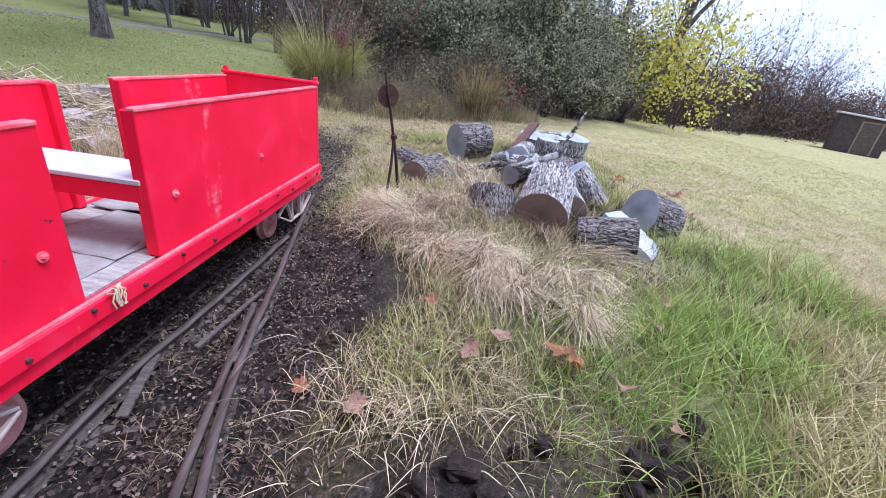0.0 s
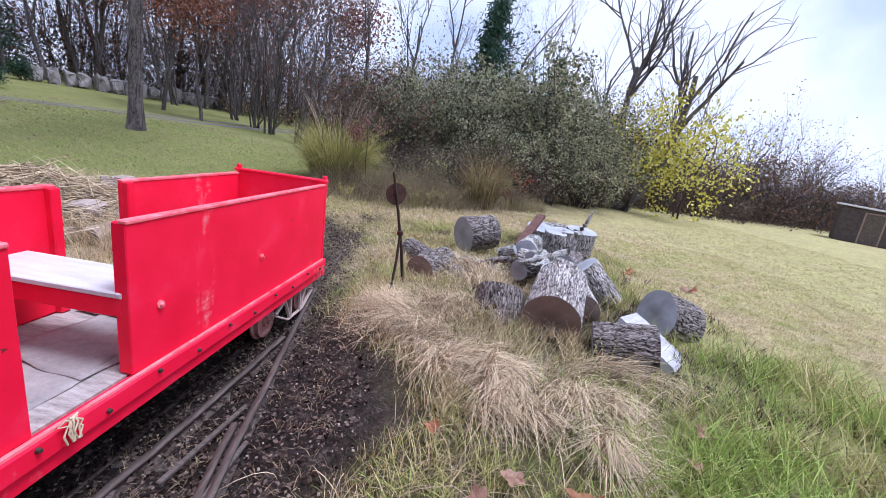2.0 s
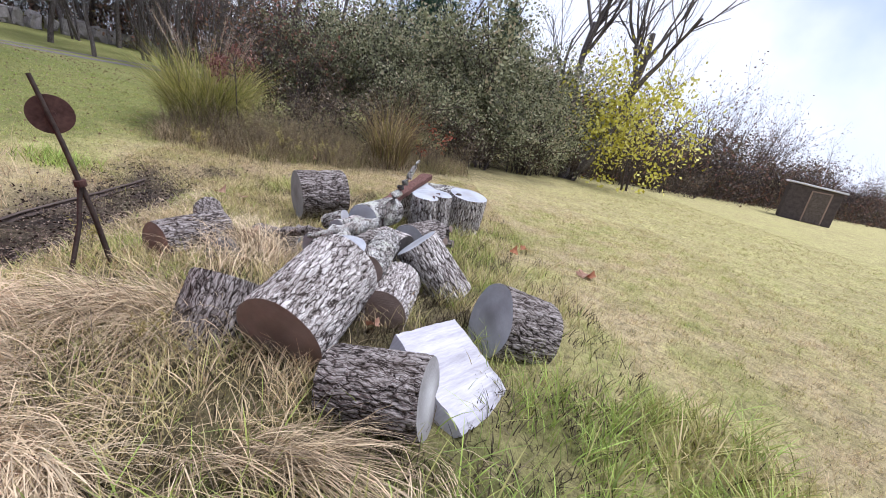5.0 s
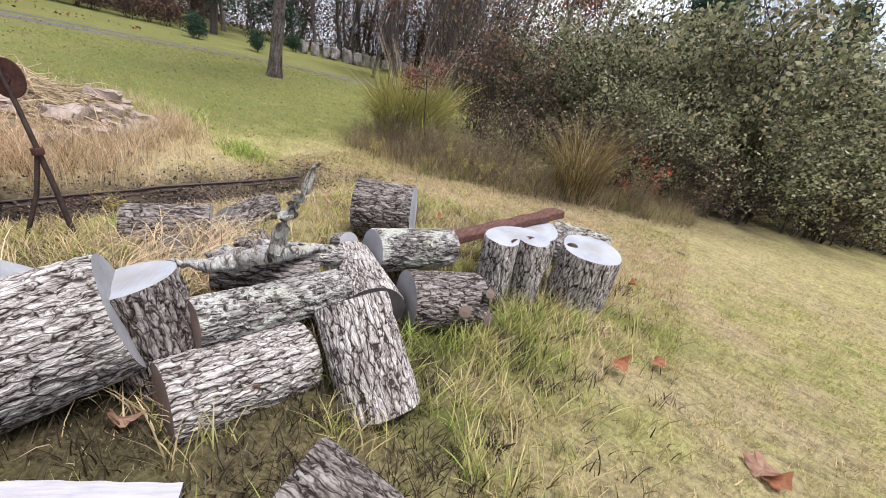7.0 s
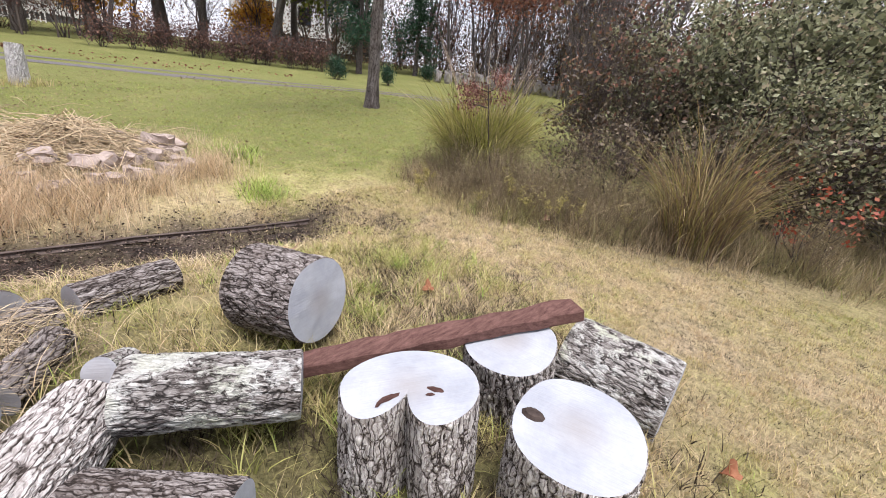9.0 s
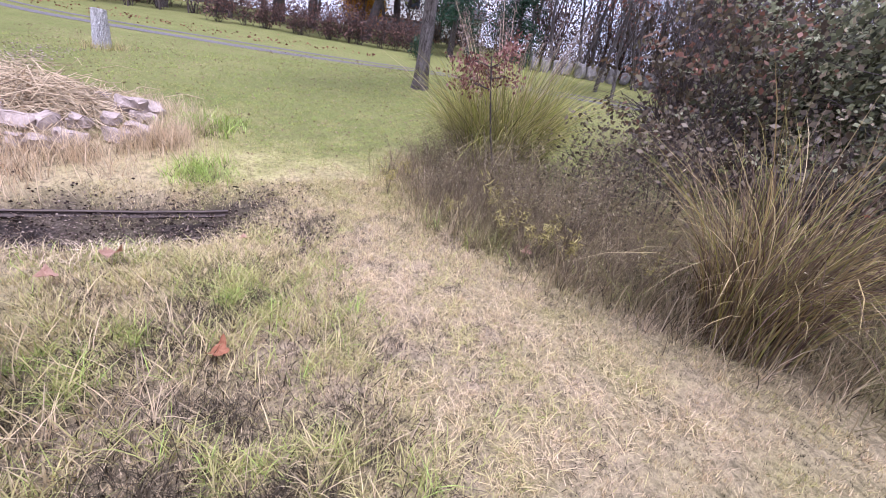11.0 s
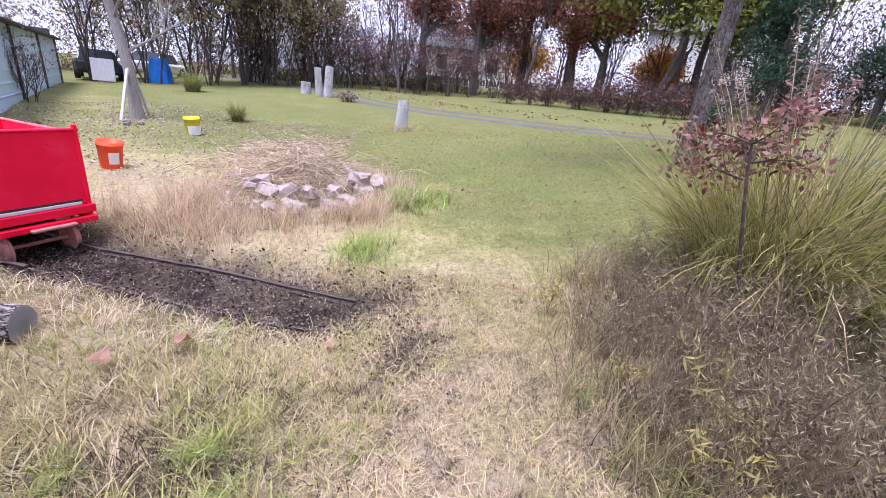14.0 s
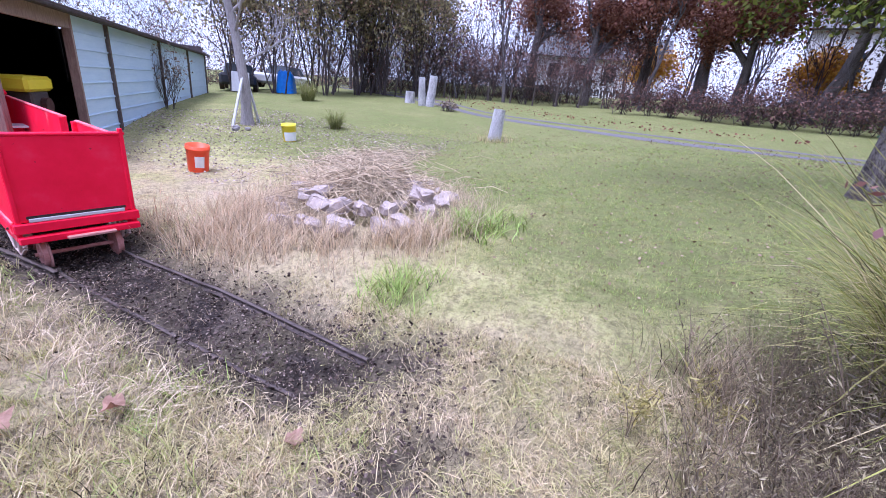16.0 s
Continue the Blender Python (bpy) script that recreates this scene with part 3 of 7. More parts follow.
def log(name, a, b, r, bark, cut_a, cut_b, label, seed=1, taper=0.96, ridge=0.012, cells=(0.030, 0.12), squash=1.0, notch=0.0, category="log", spin=0.0):
    """A sawn log from a to b: furrowed bark and two sawn ends. notch: depth of a fold along one side."""
    a, b = Vector(a), Vector(b)
    length = (b - a).length
    T, Z, R, tone = bark_field(r, length, seed, *cells)
    lump = 1 + 0.05 * (noise2(np.cos(T) * 1.3 + 4, np.sin(T) * 1.3 + Z * 2.0 + 7, seed + 2) - 0.5) * 2
    if notch:
        lump = lump * (1 - notch * np.exp(-((np.angle(np.exp(1j * (T - 1.2))) / 0.34) ** 2)))
    rad = r * lump * (1 + (taper - 1) * Z / length) - ridge + ridge * R
    rad[[0, -1]] = (r * lump * (1 + (taper - 1) * Z / length))[[0, -1]] - ridge * 0.55
    nl, na = T.shape
    v = np.stack([rad * np.cos(T), squash * rad * np.sin(T), Z], -1).reshape(-1, 3)
    i, j = np.meshgrid(np.arange(nl - 1), np.arange(na), indexing="ij")
    k = (j + 1) % na
    f = np.stack([i * na + j, i * na + k, (i + 1) * na + k, (i + 1) * na + j], -1).reshape(-1, 4)
    m = Matrix.Translation(a) @ (b - a).to_track_quat("Z", "Y").to_matrix().to_4x4() @ Matrix.Rotation(radians(spin), 4, "Z")
    root = thing(name, label, category, m)
    part("bark", smooth(fast_mesh("bark", v, f, {"ridge": R.ravel(), "plate": tone.ravel()})), bark, root)
    for row, z, mat, sgn in ((0, 0.0, cut_a, -1), (nl - 1, length, cut_b, 1)):
        steps = 7
        ring = v.reshape(nl, na, 3)[row]
        vs = [ring * np.array([s, s, 1]) + np.array([0, 0, sgn * 0.004 * (1 - s)]) for s in np.linspace(1, 1 / steps, steps)]
        vv = np.concatenate(vs + [np.array([[0, 0, z + sgn * 0.004]])])
        vv[na:, 2] += 0.004 * (noise2(vv[na:, 0] * 20, vv[na:, 1] * 20, seed + 3) - 0.5)
        ff = []
        for q in range(steps - 1):
            j = np.arange(na)
            ff.append(np.stack([q * na + j, q * na + (j + 1) % na, (q + 1) * na + (j + 1) % na, (q + 1) * na + j], 1))
        j = np.arange(na)
        ff.append(np.stack([(steps - 1) * na + j, (steps - 1) * na + (j + 1) % na, np.full(na, steps * na), np.full(na, steps * na)], 1))
        ff = np.concatenate(ff)
        tri = np.concatenate([ff[:, [0, 1, 2]], ff[ff[:, 2] != ff[:, 3]][:, [0, 2, 3]]])
        part("cut_end", fast_mesh("cut_end", vv, tri if sgn > 0 else tri[:, ::-1]), mat, root)
    return root


log("sawn_log", (0.735, 1.73, 0.17), (0.92, 2.16, 0.33), 0.205, M_BARK, M_CUT_B, M_CUT_G, "large ash log with brown sawn end tipped up on the pile", 1, cells=(0.032, 0.15))
log("log_round", (0.97, 2.27, 0.05), (0.885, 2.19, 0.415), 0.148, M_BARK_D, M_CUT, M_CUT, "upright log round with a pale grey sawn top", 2)
log("short_log", (1.03, 2.30, 0.27), (1.13, 2.90, 0.26), 0.095, M_BARK_L, M_CUT_B, M_CUT_G, "small lichen-spotted log lying on top of the pile", 3)
log("sawn_log", (1.13, 2.15, 0.09), (1.23, 2.62, 0.09), 0.148, M_BARK, M_CUT_B, M_CUT_G, "pale barked log lying under the small log", 4)
log("leaning_log", (1.595, 2.69, -0.01), (1.31, 2.76, 0.32), 0.155, M_BARK, M_CUT_B, M_CUT, "ash log standing aslant against the pile with pale top", 5, cells=(0.032, 0.15))
log("sawn_log", (1.24, 3.02, 0.13), (0.83, 3.28, 0.20), 0.165, M_BARK, M_CUT_D, M_CUT_G, "bright barked log with a dark sawn end in the pile", 6, taper=0.72)
log("birch_log", (0.92, 3.36, 0.26), (1.135, 3.86, 0.25), 0.13, M_BIRCH, M_CUT, M_CUT, "white lichen-covered log lying across another log", 7)
log("knotty_log", (1.285, 3.21, 0.155), (1.515, 3.54, 0.155), 0.158, M_BARK_D, M_CUT_G, M_CUT, "dark knotty log lying in long grass", 8)
hole_log = log("log_round", (1.88, 4.46, -0.03), (1.905, 4.395, 0.405), 0.205, M_BARK, M_CUT, M_CUT, "upright log round with a hole in its pale sawn top", 9)
log("log_round", (1.40, 4.72, -0.03), (1.42, 4.64, 0.345), 0.205, M_BARK, M_CUT, M_CUT, "upright log round with the brown plank across its top", 10)
log("sawn_log", (1.47, 5.06, 0.17), (1.92, 5.15, 0.16), 0.20, M_BARK_L, M_CUT_G, M_CUT, "grey log lying beside the upright rounds", 11)
log("log_round", (0.285, 3.94, 0.24), (0.655, 4.13, 0.285), 0.22, M_BARK_D, M_CUT_G, M_CUT, "thick log round lying on its side in the grass", 12, cells=(0.05, 0.10))
log("log_round", (0.38, 1.90, -0.05), (0.43, 2.09, 0.22), 0.195, M_BARK_D, M_CUT_B, M_CUT, "dark log round standing aslant among dry straw", 13)
log("sawn_log", (0.15, 2.69, 0.10), (-0.07, 3.14, 0.09), 0.10, M_BARK_D, M_CUT_G, M_CUT_G, "dark log lying in dry grass", 14)
log("sawn_log", (-0.12, 3.20, 0.10), (-0.33, 3.64, 0.09), 0.11, M_BARK_D, M_CUT_G, M_CUT_G, "dark weathered log lying in dry grass", 18)
log("sawn_log", (1.335, 1.44, 0.165), (0.98, 1.57, 0.10), 0.155, M_BARK_D, M_CUT_R, M_CUT_G, "log with a ringed grey and white sawn end in straw", 15)
log("sawn_log", (1.70, 2.10, 0.16), (2.02, 2.18, 0.06), 0.20, M_BARK_D, M_CUT_G, M_CUT, "dark log with a grey weathered sawn end lying in grass", 16)
double = log("double_round", (1.505, 4.10, -0.03), (1.50, 4.065, 0.41), 0.235, M_BARK, M_CUT, M_CUT, "upright double-stemmed log round with a folded side", 17, notch=0.8, squash=0.8, spin=-105)

# ---- the red rail car ----
CAR = Matrix.Translation((-1.34, 2.32, 0.0)) @ Matrix.Rotation(radians(-8.3), 4, "Z")


def build_car():
    """Local frame: y runs from the end board towards the other end, x to the sides, z from the level of the yard."""
    car = thing("rail_car", "bright red wooden miniature railway car with open doorways on old rails", "rail car", CAR)
    W2, L, z0 = 0.345, 3.78, 0.25
    spans = {1: ((0.0, -1.76), (-2.106, -L)), -1: ((0.0, -1.04), (-1.38, -L))}
    for sx, runs in spans.items():
        for y0, y1 in runs:
            ln, mid = y0 - y1, (y0 + y1) / 2
            panel = part("side_panel", a_box(0.026, ln, 0.575, pose(sx * W2, mid, z0 + 0.2875), 0.004), RED, car)
            part("cap_strip", a_box(0.036, ln, 0.016, pose(sx * W2, mid, z0 + 0.582), 0.004), M_RED_W, panel)
            for ye in (y0, y1):
                if -L < ye < -0.5:
                    s = 1 if ye == y1 else -1
                    part("door_post", a_box(0.055, 0.045, 0.58, pose(sx * (W2 - 0.018), ye + s * 0.024, z0 + 0.29), 0.005), RED, panel)
        part("sill", a_box(0.05, L, 0.075, pose(sx * (W2 + 0.012), -L / 2, 0.205), 0.006), RED, car)
        part("lower_rail", a_box(0.035, L + 0.01, 0.062, pose(sx * (W2 + 0.004), -L / 2, 0.136), 0.006), RED, car)
        part("ledge", a_box(0.014, L, 0.018, pose(sx * (W2 + 0.022), -L / 2, 0.247), 0.004), M_RED_W, car)
        for i in range(17):
            yb = -0.08 - i * (L - 0.16) / 16
            zb = 0.222 if i % 2 else 0.196
            b = cone(bmesh.new(), 0.0095, 0.007, 0.012, pose(sx * (W2 + 0.042), yb, zb, 0, 90, 0), 8)
            part("bolt", b, M_IRON, car)
    for y, z in ((-1.62, 0.484), (-0.885, 0.494), (-2.2, 0.46), (-3.0, 0.47)):
        b = bmesh.new()
        cone(b, 0.017, 0.017, 0.006, pose(W2 + 0.016, y, z, 0, 90, 0), 14)
        cone(b, 0.010, 0.006, 0.012, pose(W2 + 0.024, y, z, 0, 90, 0), 8)
        part("knob", b, M_RED_W, car)
    for ye, s in ((0.0, 1), (-L, -1)):
        end = part("end_board", a_box(2 * W2 + 0.02, 0.03, 0.60, pose(0, ye + s * 0.012, 0.55), 0.005), RED, car)
        part("top_rail", a_box(2 * W2 + 0.045, 0.05, 0.022, pose(0, ye + s * 0.012, 0.86), 0.006), RED, end)
        # No recess is cut: a thin dark strip stands in for the slot's shade.
        part("slot_shade", a_box(2 * W2 - 0.1, 0.006, 0.020, pose(0, ye + s * 0.0285, 0.284)), M_IRON, end)
        part("grey_strip", a_box(2 * W2 - 0.12, 0.022, 0.026, pose(0, ye + s * 0.03, 0.262), 0.003), M_SEAT, end)
        part("buffer_beam", a_box(2 * W2 + 0.06, 0.05, 0.07, pose(0, ye + s * 0.03, 0.21), 0.006), RED, end)
        part("lower_beam", a_box(2 * W2 + 0.04, 0.055, 0.05, pose(0, ye + s * 0.045, 0.125), 0.006), RED, end)
        part("step_plate", a_box(0.30, 0.05, 0.02, pose(-0.04, ye + s * 0.085, 0.115), 0.004), M_PINK, end)
        for sx in (1, -1):
            part("corner_post", a_box(0.03, 0.035, 0.68, pose(sx * (W2 - 0.002), ye + s * 0.02, 0.56), 0.006), RED, end)
    part("deck", a_box(2 * W2 - 0.03, L - 0.02, 0.03, pose(0, -L / 2, 0.232)), M_DECK, car)
    for i, (x, y, w, d, a) in enumerate(((-0.02, -1.95, 0.5, 0.62, 4), (0.05, -1.62, 0.42, 0.40, -9), (-0.1, -2.5, 0.46, 0.6, 7), (0.0, -1.05, 0.5, 0.7, -3))):
        g = bmesh.new()
        bmesh.ops.create_grid(g, x_segments=14, y_segments=14, size=0.5, matrix=pose(x, y, 0.252 + 0.005 * i, 0, 0, a) @ Matrix.Diagonal((w, d, 1, 1)))
        for v in g.verts:
            v.co.z += 0.014 * (noise.noise(v.co * 5 + Vector((i, 0, 0))) + 0.25)
            v.co.x += 0.02 * noise.noise(v.co * 7)
            v.co.y += 0.02 * noise.noise(v.co * 6 + Vector((3, 1, 0)))
        bmesh.ops.solidify(g, geom=g.faces[:], thickness=0.005)
        part("floor_mat", mesh_of("floor_mat", g, True), M_MAT, car, "torn grey rubber mat")
    for ys in (-1.64, -0.35, -2.95):
        seat = part("seat", a_box(2 * W2 - 0.03, 0.25, 0.022, pose(0, ys, 0.560), 0.004), M_SEAT, car, "worn white seat board")
        part("apron", a_box(2 * W2 - 0.04, 0.02, 0.07, pose(0, ys - 0.11, 0.512), 0.003), RED, seat)
    for yc in (-0.36, -2.65):
        bogie = part("bogie", a_box(2 * W2 - 0.22, 0.10, 0.07, pose(0, yc, 0.07), 0.008), M_IRON, car)
        for dy in (-0.25, 0.25):
            ax = cone(bmesh.new(), 0.015, 0.015, 0.56, pose(0, yc + dy, -0.045, 0, 90, 0), 12)
            part("axle", ax, M_PINK, bogie)
            for sx in (1, -1):
                w = bmesh.new()
                m = pose(sx * 0.228, yc + dy, -0.045, 0, 90, 0)
                prof = [(0.122, -0.024), (0.122, -0.012), (0.106, -0.008), (0.104, 0.022), (0.088, 0.024), (0.070, 0.012), (0.034, 0.010), (0.030, 0.030), (0.016, 0.032), (0.016, -0.024)]
                seg = 28
                rows_v = [[w.verts.new(m @ Vector((r * math.cos(a), r * math.sin(a), sx * z))) for r, z in prof] for a in np.linspace(0, 2 * np.pi, seg, endpoint=False)]
                for i in range(seg):
                    for j in range(len(prof)):
                        jn = (j + 1) % len(prof)
                        w.faces.new((rows_v[i][j], rows_v[(i + 1) % seg][j], rows_v[(i + 1) % seg][jn], rows_v[i][jn]))
                bmesh.ops.recalc_face_normals(w, faces=w.faces)
                wheel = part("wheel", w, M_PINK, bogie)
        for sx in (1, -1):
            xs = sx * 0.325
            bars = [((0, -0.28, 0.06), (0, -0.15, 0.115)), ((0, -0.15, 0.115), (0, 0.15, 0.115)), ((0, 0.15, 0.115), (0, 0.28, 0.06)), ((0, -0.28, 0.05), (0, -0.11, -0.045)), ((0, -0.11, -0.045), (0, 0.11, -0.045)), ((0, 0.11, -0.045), (0, 0.28, 0.05)), ((0, -0.07, -0.045), (0, -0.07, 0.115)), ((0, 0.07, -0.045), (0, 0.07, 0.115)), ((0, 0.15, 0.11), (0, 0.08, -0.04)), ((0, -0.15, 0.11), (0, -0.08, -0.04))]
            for p, q in bars:
                p, q = Vector((xs, p[1] + yc, p[2] - 0.03)), Vector((xs, q[1] + yc, q[2] - 0.03))
                part("side_frame_bar", beam(p, q, 0.022, 0.013, 0.003), M_CREAM, bogie)
    # a frayed rope end on the sill by the doorway
    rope = []
    for i in range(9):
        a0 = Vector((W2 + 0.04, -2.02 + rng.normal(0, 0.012), 0.262))
        pts = [a0 + Vector((0.015 * t + rng.normal(0, 0.003), rng.normal(0, 0.012), -0.075 * t * t)) for t in np.linspace(0, 1, 5)]
        rope.append(tube_arrays(pts, [0.004] * 5, 4))
    part("rope_end", fast_mesh("rope_end", *join_arrays(rope)), M_STRAW, car, "frayed rope end")


build_car()

# ---- rails and ties ----
def smooth_line(pts, n):
    pts = np.asarray(pts, float)
    d = np.concatenate([[0], np.cumsum(np.linalg.norm(np.diff(pts, axis=0), axis=1))])
    s = np.linspace(0, d[-1], n)
    return np.stack([np.interp(s, d, pts[:, i]) for i in range(pts.shape[1])], 1)


def rail(pts, label, top=-0.045, n=40, scale=1.0):
    p = smooth_line(pts, n)
    for _ in range(3):
        p[1:-1] = (p[:-2] + 2 * p[1:-1] + p[2:]) / 4
    z = height(p[:, 0], p[:, 1]) + 0.035 + top * 0.3 + 0.002 * rng.normal(size=n)
    t = np.gradient(p, axis=0)
    t /= np.linalg.norm(t, axis=1)[:, None]
    s = np.stack([t[:, 1], -t[:, 0]], 1)
    prof = scale * np.array([(-0.011, 0), (0.011, 0), (0.012, -0.010), (0.004, -0.015), (0.004, -0.036), (0.022, -0.042), (0.022, -0.048), (-0.022, -0.048), (-0.022, -0.042), (-0.004, -0.036), (-0.004, -0.015), (-0.012, -0.010)])
    k = len(prof)
    v = np.concatenate([p[:, None] + prof[None, :, :1] * s[:, None], (z[:, None] + prof[None, :, 1])[..., None]], -1).reshape(-1, 3)
    i, j = np.meshgrid(np.arange(n - 1), np.arange(k), indexing="ij")
    j2 = (j + 1) % k
    f = np.stack([i * k + j, i * k + j2, (i + 1) * k + j2, (i + 1) * k + j], -1).reshape(-1, 4)
    solid("rail", fast_mesh("rail", v, f), M_RAIL, label, "rail", group="rails of the switch")


rail([(-1.95, -3.0), (-1.70, -1.4), (-1.55, -0.5), (-1.44, 0.1), (-1.39, 0.45), (-1.37, 1.04), (-1.28, 1.6), (-1.11, 2.4), (-1.12, 3.0), (-1.14, 3.84), (-1.16, 4.6), (-1.14, 4.8)], "thin rusty rail under the red car", -0.12)
rail([(-2.4, -3.0), (-2.15, -1.4), (-1.90, 0.0), (-1.70, 1.2), (-1.56, 2.36), (-1.60, 3.0), (-1.60, 3.8), (-1.58, 4.55), (-1.53, 4.95)], "thin rusty rail beside the dry grass", -0.03)
rail([(-0.42, -2.2), (-0.60, -0.9), (-0.75, -0.27), (-0.82, -0.04), (-0.88, 0.42), (-0.93, 1.0), (-1.04, 2.09), (-1.07, 2.5)], "grey diverging switch rail in black cinders", 0.045, 40, 1.3)
rail([(-1.36, -2.0), (-1.33, -0.9), (-1.32, -0.2), (-1.32, 0.1), (-1.27, 0.45), (-1.18, 0.9), (-1.07, 1.4), (-1.04, 1.6)], "grey inner switch rail in black cinders", 0.035, 40, 1.3)
rail([(-0.74, -0.75), (-0.845, -0.16), (-0.895, 0.17), (-0.965, 0.74)], "short guard rail beside the switch rail", 0.04, 20, 1.2)
for y, x, w, a in ((-0.55, -1.05, 1.5, 6), (0.05, -1.1, 1.3, 3), (0.62, -1.15, 1.15, 8), (1.25, -1.2, 1.0, 4), (1.85, -1.25, 0.95, 3), (3.35, -1.36, 0.85, 2), (4.45, -1.36, 0.85, 3)):
    solid("rail_tie", a_box(w, 0.11, 0.08, pose(x, y, hz(x, y) - 0.075, 0, 0, a), 0.012), M_TIE, "half-buried dark wooden tie under the rails", "railway tie", group="ties")
for p, q, w in (((-1.21, 0.09), (-1.27, 0.42), 0.04), ((-1.10, 0.42), (-0.98, 0.9), 0.022), ((-0.90, 0.30), (-0.86, 0.62), 0.02)):
    zz = max(hz(*p), hz(*q)) + 0.012
    solid("loose_board", beam((*p, zz), (*q, zz + 0.01), w, 0.018, 0.004), M_TIE, "weathered grey board lying by the rails", "board")

# ---- switch target on its pole ----
def build_target():
    t = thing("switch_target", "rusty round switch target on a leaning iron pole", "railway signal", pose(0, 0, 0))
    part("pole", fast_mesh("pole", *tube_arrays([(-0.335, 2.47, 0.06), (-0.37, 2.42, 0.35), (-0.43, 2.35, 0.70), (-0.485, 2.28, 0.99)], [0.014, 0.013, 0.011, 0.009], 8)), M_IRON, t)
    part("brace", fast_mesh("brace", *tube_arrays([(-0.42, 2.30, 0.05), (-0.40, 2.36, 0.3), (-0.395, 2.385, 0.52)], [0.011] * 3, 8)), M_IRON, t)
    part("collar", cone(bmesh.new(), 0.026, 0.026, 0.03, pose(-0.395, 2.385, 0.51, 8, -6, 0), 12), M_RUST, t)
    d = bmesh.new()
    cone(d, 0.086, 0.086, 0.006, pose(0, 0, 0), 40)
    cone(d, 0.02, 0.02, 0.016, pose(0, 0, 0), 12)
    part("disc", d, M_RUST, t, "", pose(-0.455, 2.335, 0.825, 90, 0, 28))


build_target()

# ---- rest of the log pile ----
def split_block():
    """A quarter log with its pale split face up."""
    b = bmesh.new()
    bmesh.ops.create_grid(b, x_segments=18, y_segments=26, size=0.5)
    top = {}
    for v in b.verts:
        top[v] = v.co.copy()
    for v in b.verts:
        x, y = v.co.x, v.co.y
        v.co = Vector((x * 0.46, y * 0.44, 0.16 + 0.012 * noise.noise(Vector((x * 9, y * 1.5, 0))) + 0.006 * noise.noise(Vector((x * 40, y * 3, 2)))))
        v.co.x += 0.012 * noise.noise(Vector((0, y * 6, 5)))
    r = bmesh.ops.extrude_face_region(b, geom=b.faces[:])
    for v in r["geom"]:
        if isinstance(v, bmesh.types.BMVert):
            s = v.co.x / 0.23
            v.co.z = 0.16 - 0.17 * math.sqrt(max(0.0, 1 - min(1, abs(s)) ** 2)) - 0.008
    bmesh.ops.recalc_face_normals(b, faces=b.faces)
    return b


def split_pose(c, along, out):
    """A frame with y along the grain and z out of the split face."""
    y, z = Vector(along).normalized(), Vector(out).normalized()
    x = y.cross(z).normalized()
    m = Matrix((x, y, x.cross(y))).transposed().to_4x4()
    return Matrix.Translation(c) @ m @ Matrix.Translation((0, 0, -0.16))


solid("split_log", split_block(), M_SPLIT, "split log lying with its pale white split face up", "log", split_pose((1.487, 1.712, 0.115), (0.68, 0.72, -0.14), (0.42, -0.23, 0.87)))
log("branch_stub", (0.64, 3.38, 0.20), (0.79, 3.305, 0.28), 0.06, M_BARK_L, M_CUT_G, M_CUT, "short branch stub with a pale sawn end", 31, cells=(0.02, 0.06), ridge=0.006)
log("branch_stub", (0.80, 2.72, 0.36), (0.94, 3.075, 0.303), 0.055, M_BARK_L, M_CUT_G, M_CUT, "grey lichen branch with a sawn end on the logs", 32, cells=(0.02, 0.06), ridge=0.006)
log("sawn_log", (0.68, 2.60, 0.25), (0.99, 2.90, 0.25), 0.095, M_BARK_D, M_CUT_G, M_CUT, "dark log buried in the middle of the pile", 33)
log("sawn_log", (0.20, 3.15, 0.10), (0.55, 3.0, 0.11), 0.09, M_BARK_D, M_CUT_G, M_CUT_G, "dark short log lying in dry grass", 34)
log("sawn_log", (-0.20, 2.64, 0.12), (0.04, 2.98, 0.15), 0.155, M_BARK_D, M_CUT_B, M_CUT_G, "dark weathered log beside the iron pole", 35)


def branch(name, pts, radii, mat, label):
    p = smooth_line(pts, 28)
    r = np.interp(np.linspace(0, 1, 28), np.linspace(0, 1, len(radii)), radii)
    p = p + rng.normal(0, 0.006, p.shape)
    v, f = tube_arrays(p, r, 14)
    th = np.tile(np.linspace(0, 2 * np.pi, 14, endpoint=False), 28)
    zz = np.repeat(np.linspace(0, 4, 28), 14)
    n = noise2(np.cos(th) * 2 + zz * 3, np.sin(th) * 2 + zz, 41)
    v = v + 0.01 * (n - 0.5)[:, None]
    solid(name, smooth(fast_mesh(name, v, f, {"ridge": 0.35 + 0.65 * n, "plate": n})), mat, label, "branch")


for k, (x, y, w) in enumerate(((-0.075, 0.03, 0.022), (-0.055, 0.05, 0.012), (0.07, 0.035, 0.026), (0.10, 0.05, 0.014))):
    pit = cone(bmesh.new(), w, w * 0.6, 0.005, Matrix.Diagonal((1.5, 0.5, 1, 1)), 7)
    for v in pit.verts:
        v.co += 0.004 * noise.noise_vector(v.co * 90 + Vector((k, 0, 0)))
    part("pith_hole", pit, M_RUST, double, "", pose(x, y, 0.4465, 0, 0, 24 * k - 30))
# A dark disc on the sawn top paints the shade of the knot hole.
hb = cone(bmesh.new(), 0.03, 0.02, 0.012, Matrix.Diagonal((1.3, 0.8, 1, 1)), 9)
part("knot_hole_shade", hb, M_IRON, hole_log, "", Matrix.Translation(hole_log.matrix_basis.inverted() @ Vector((1.79, 4.325, 0.408))))
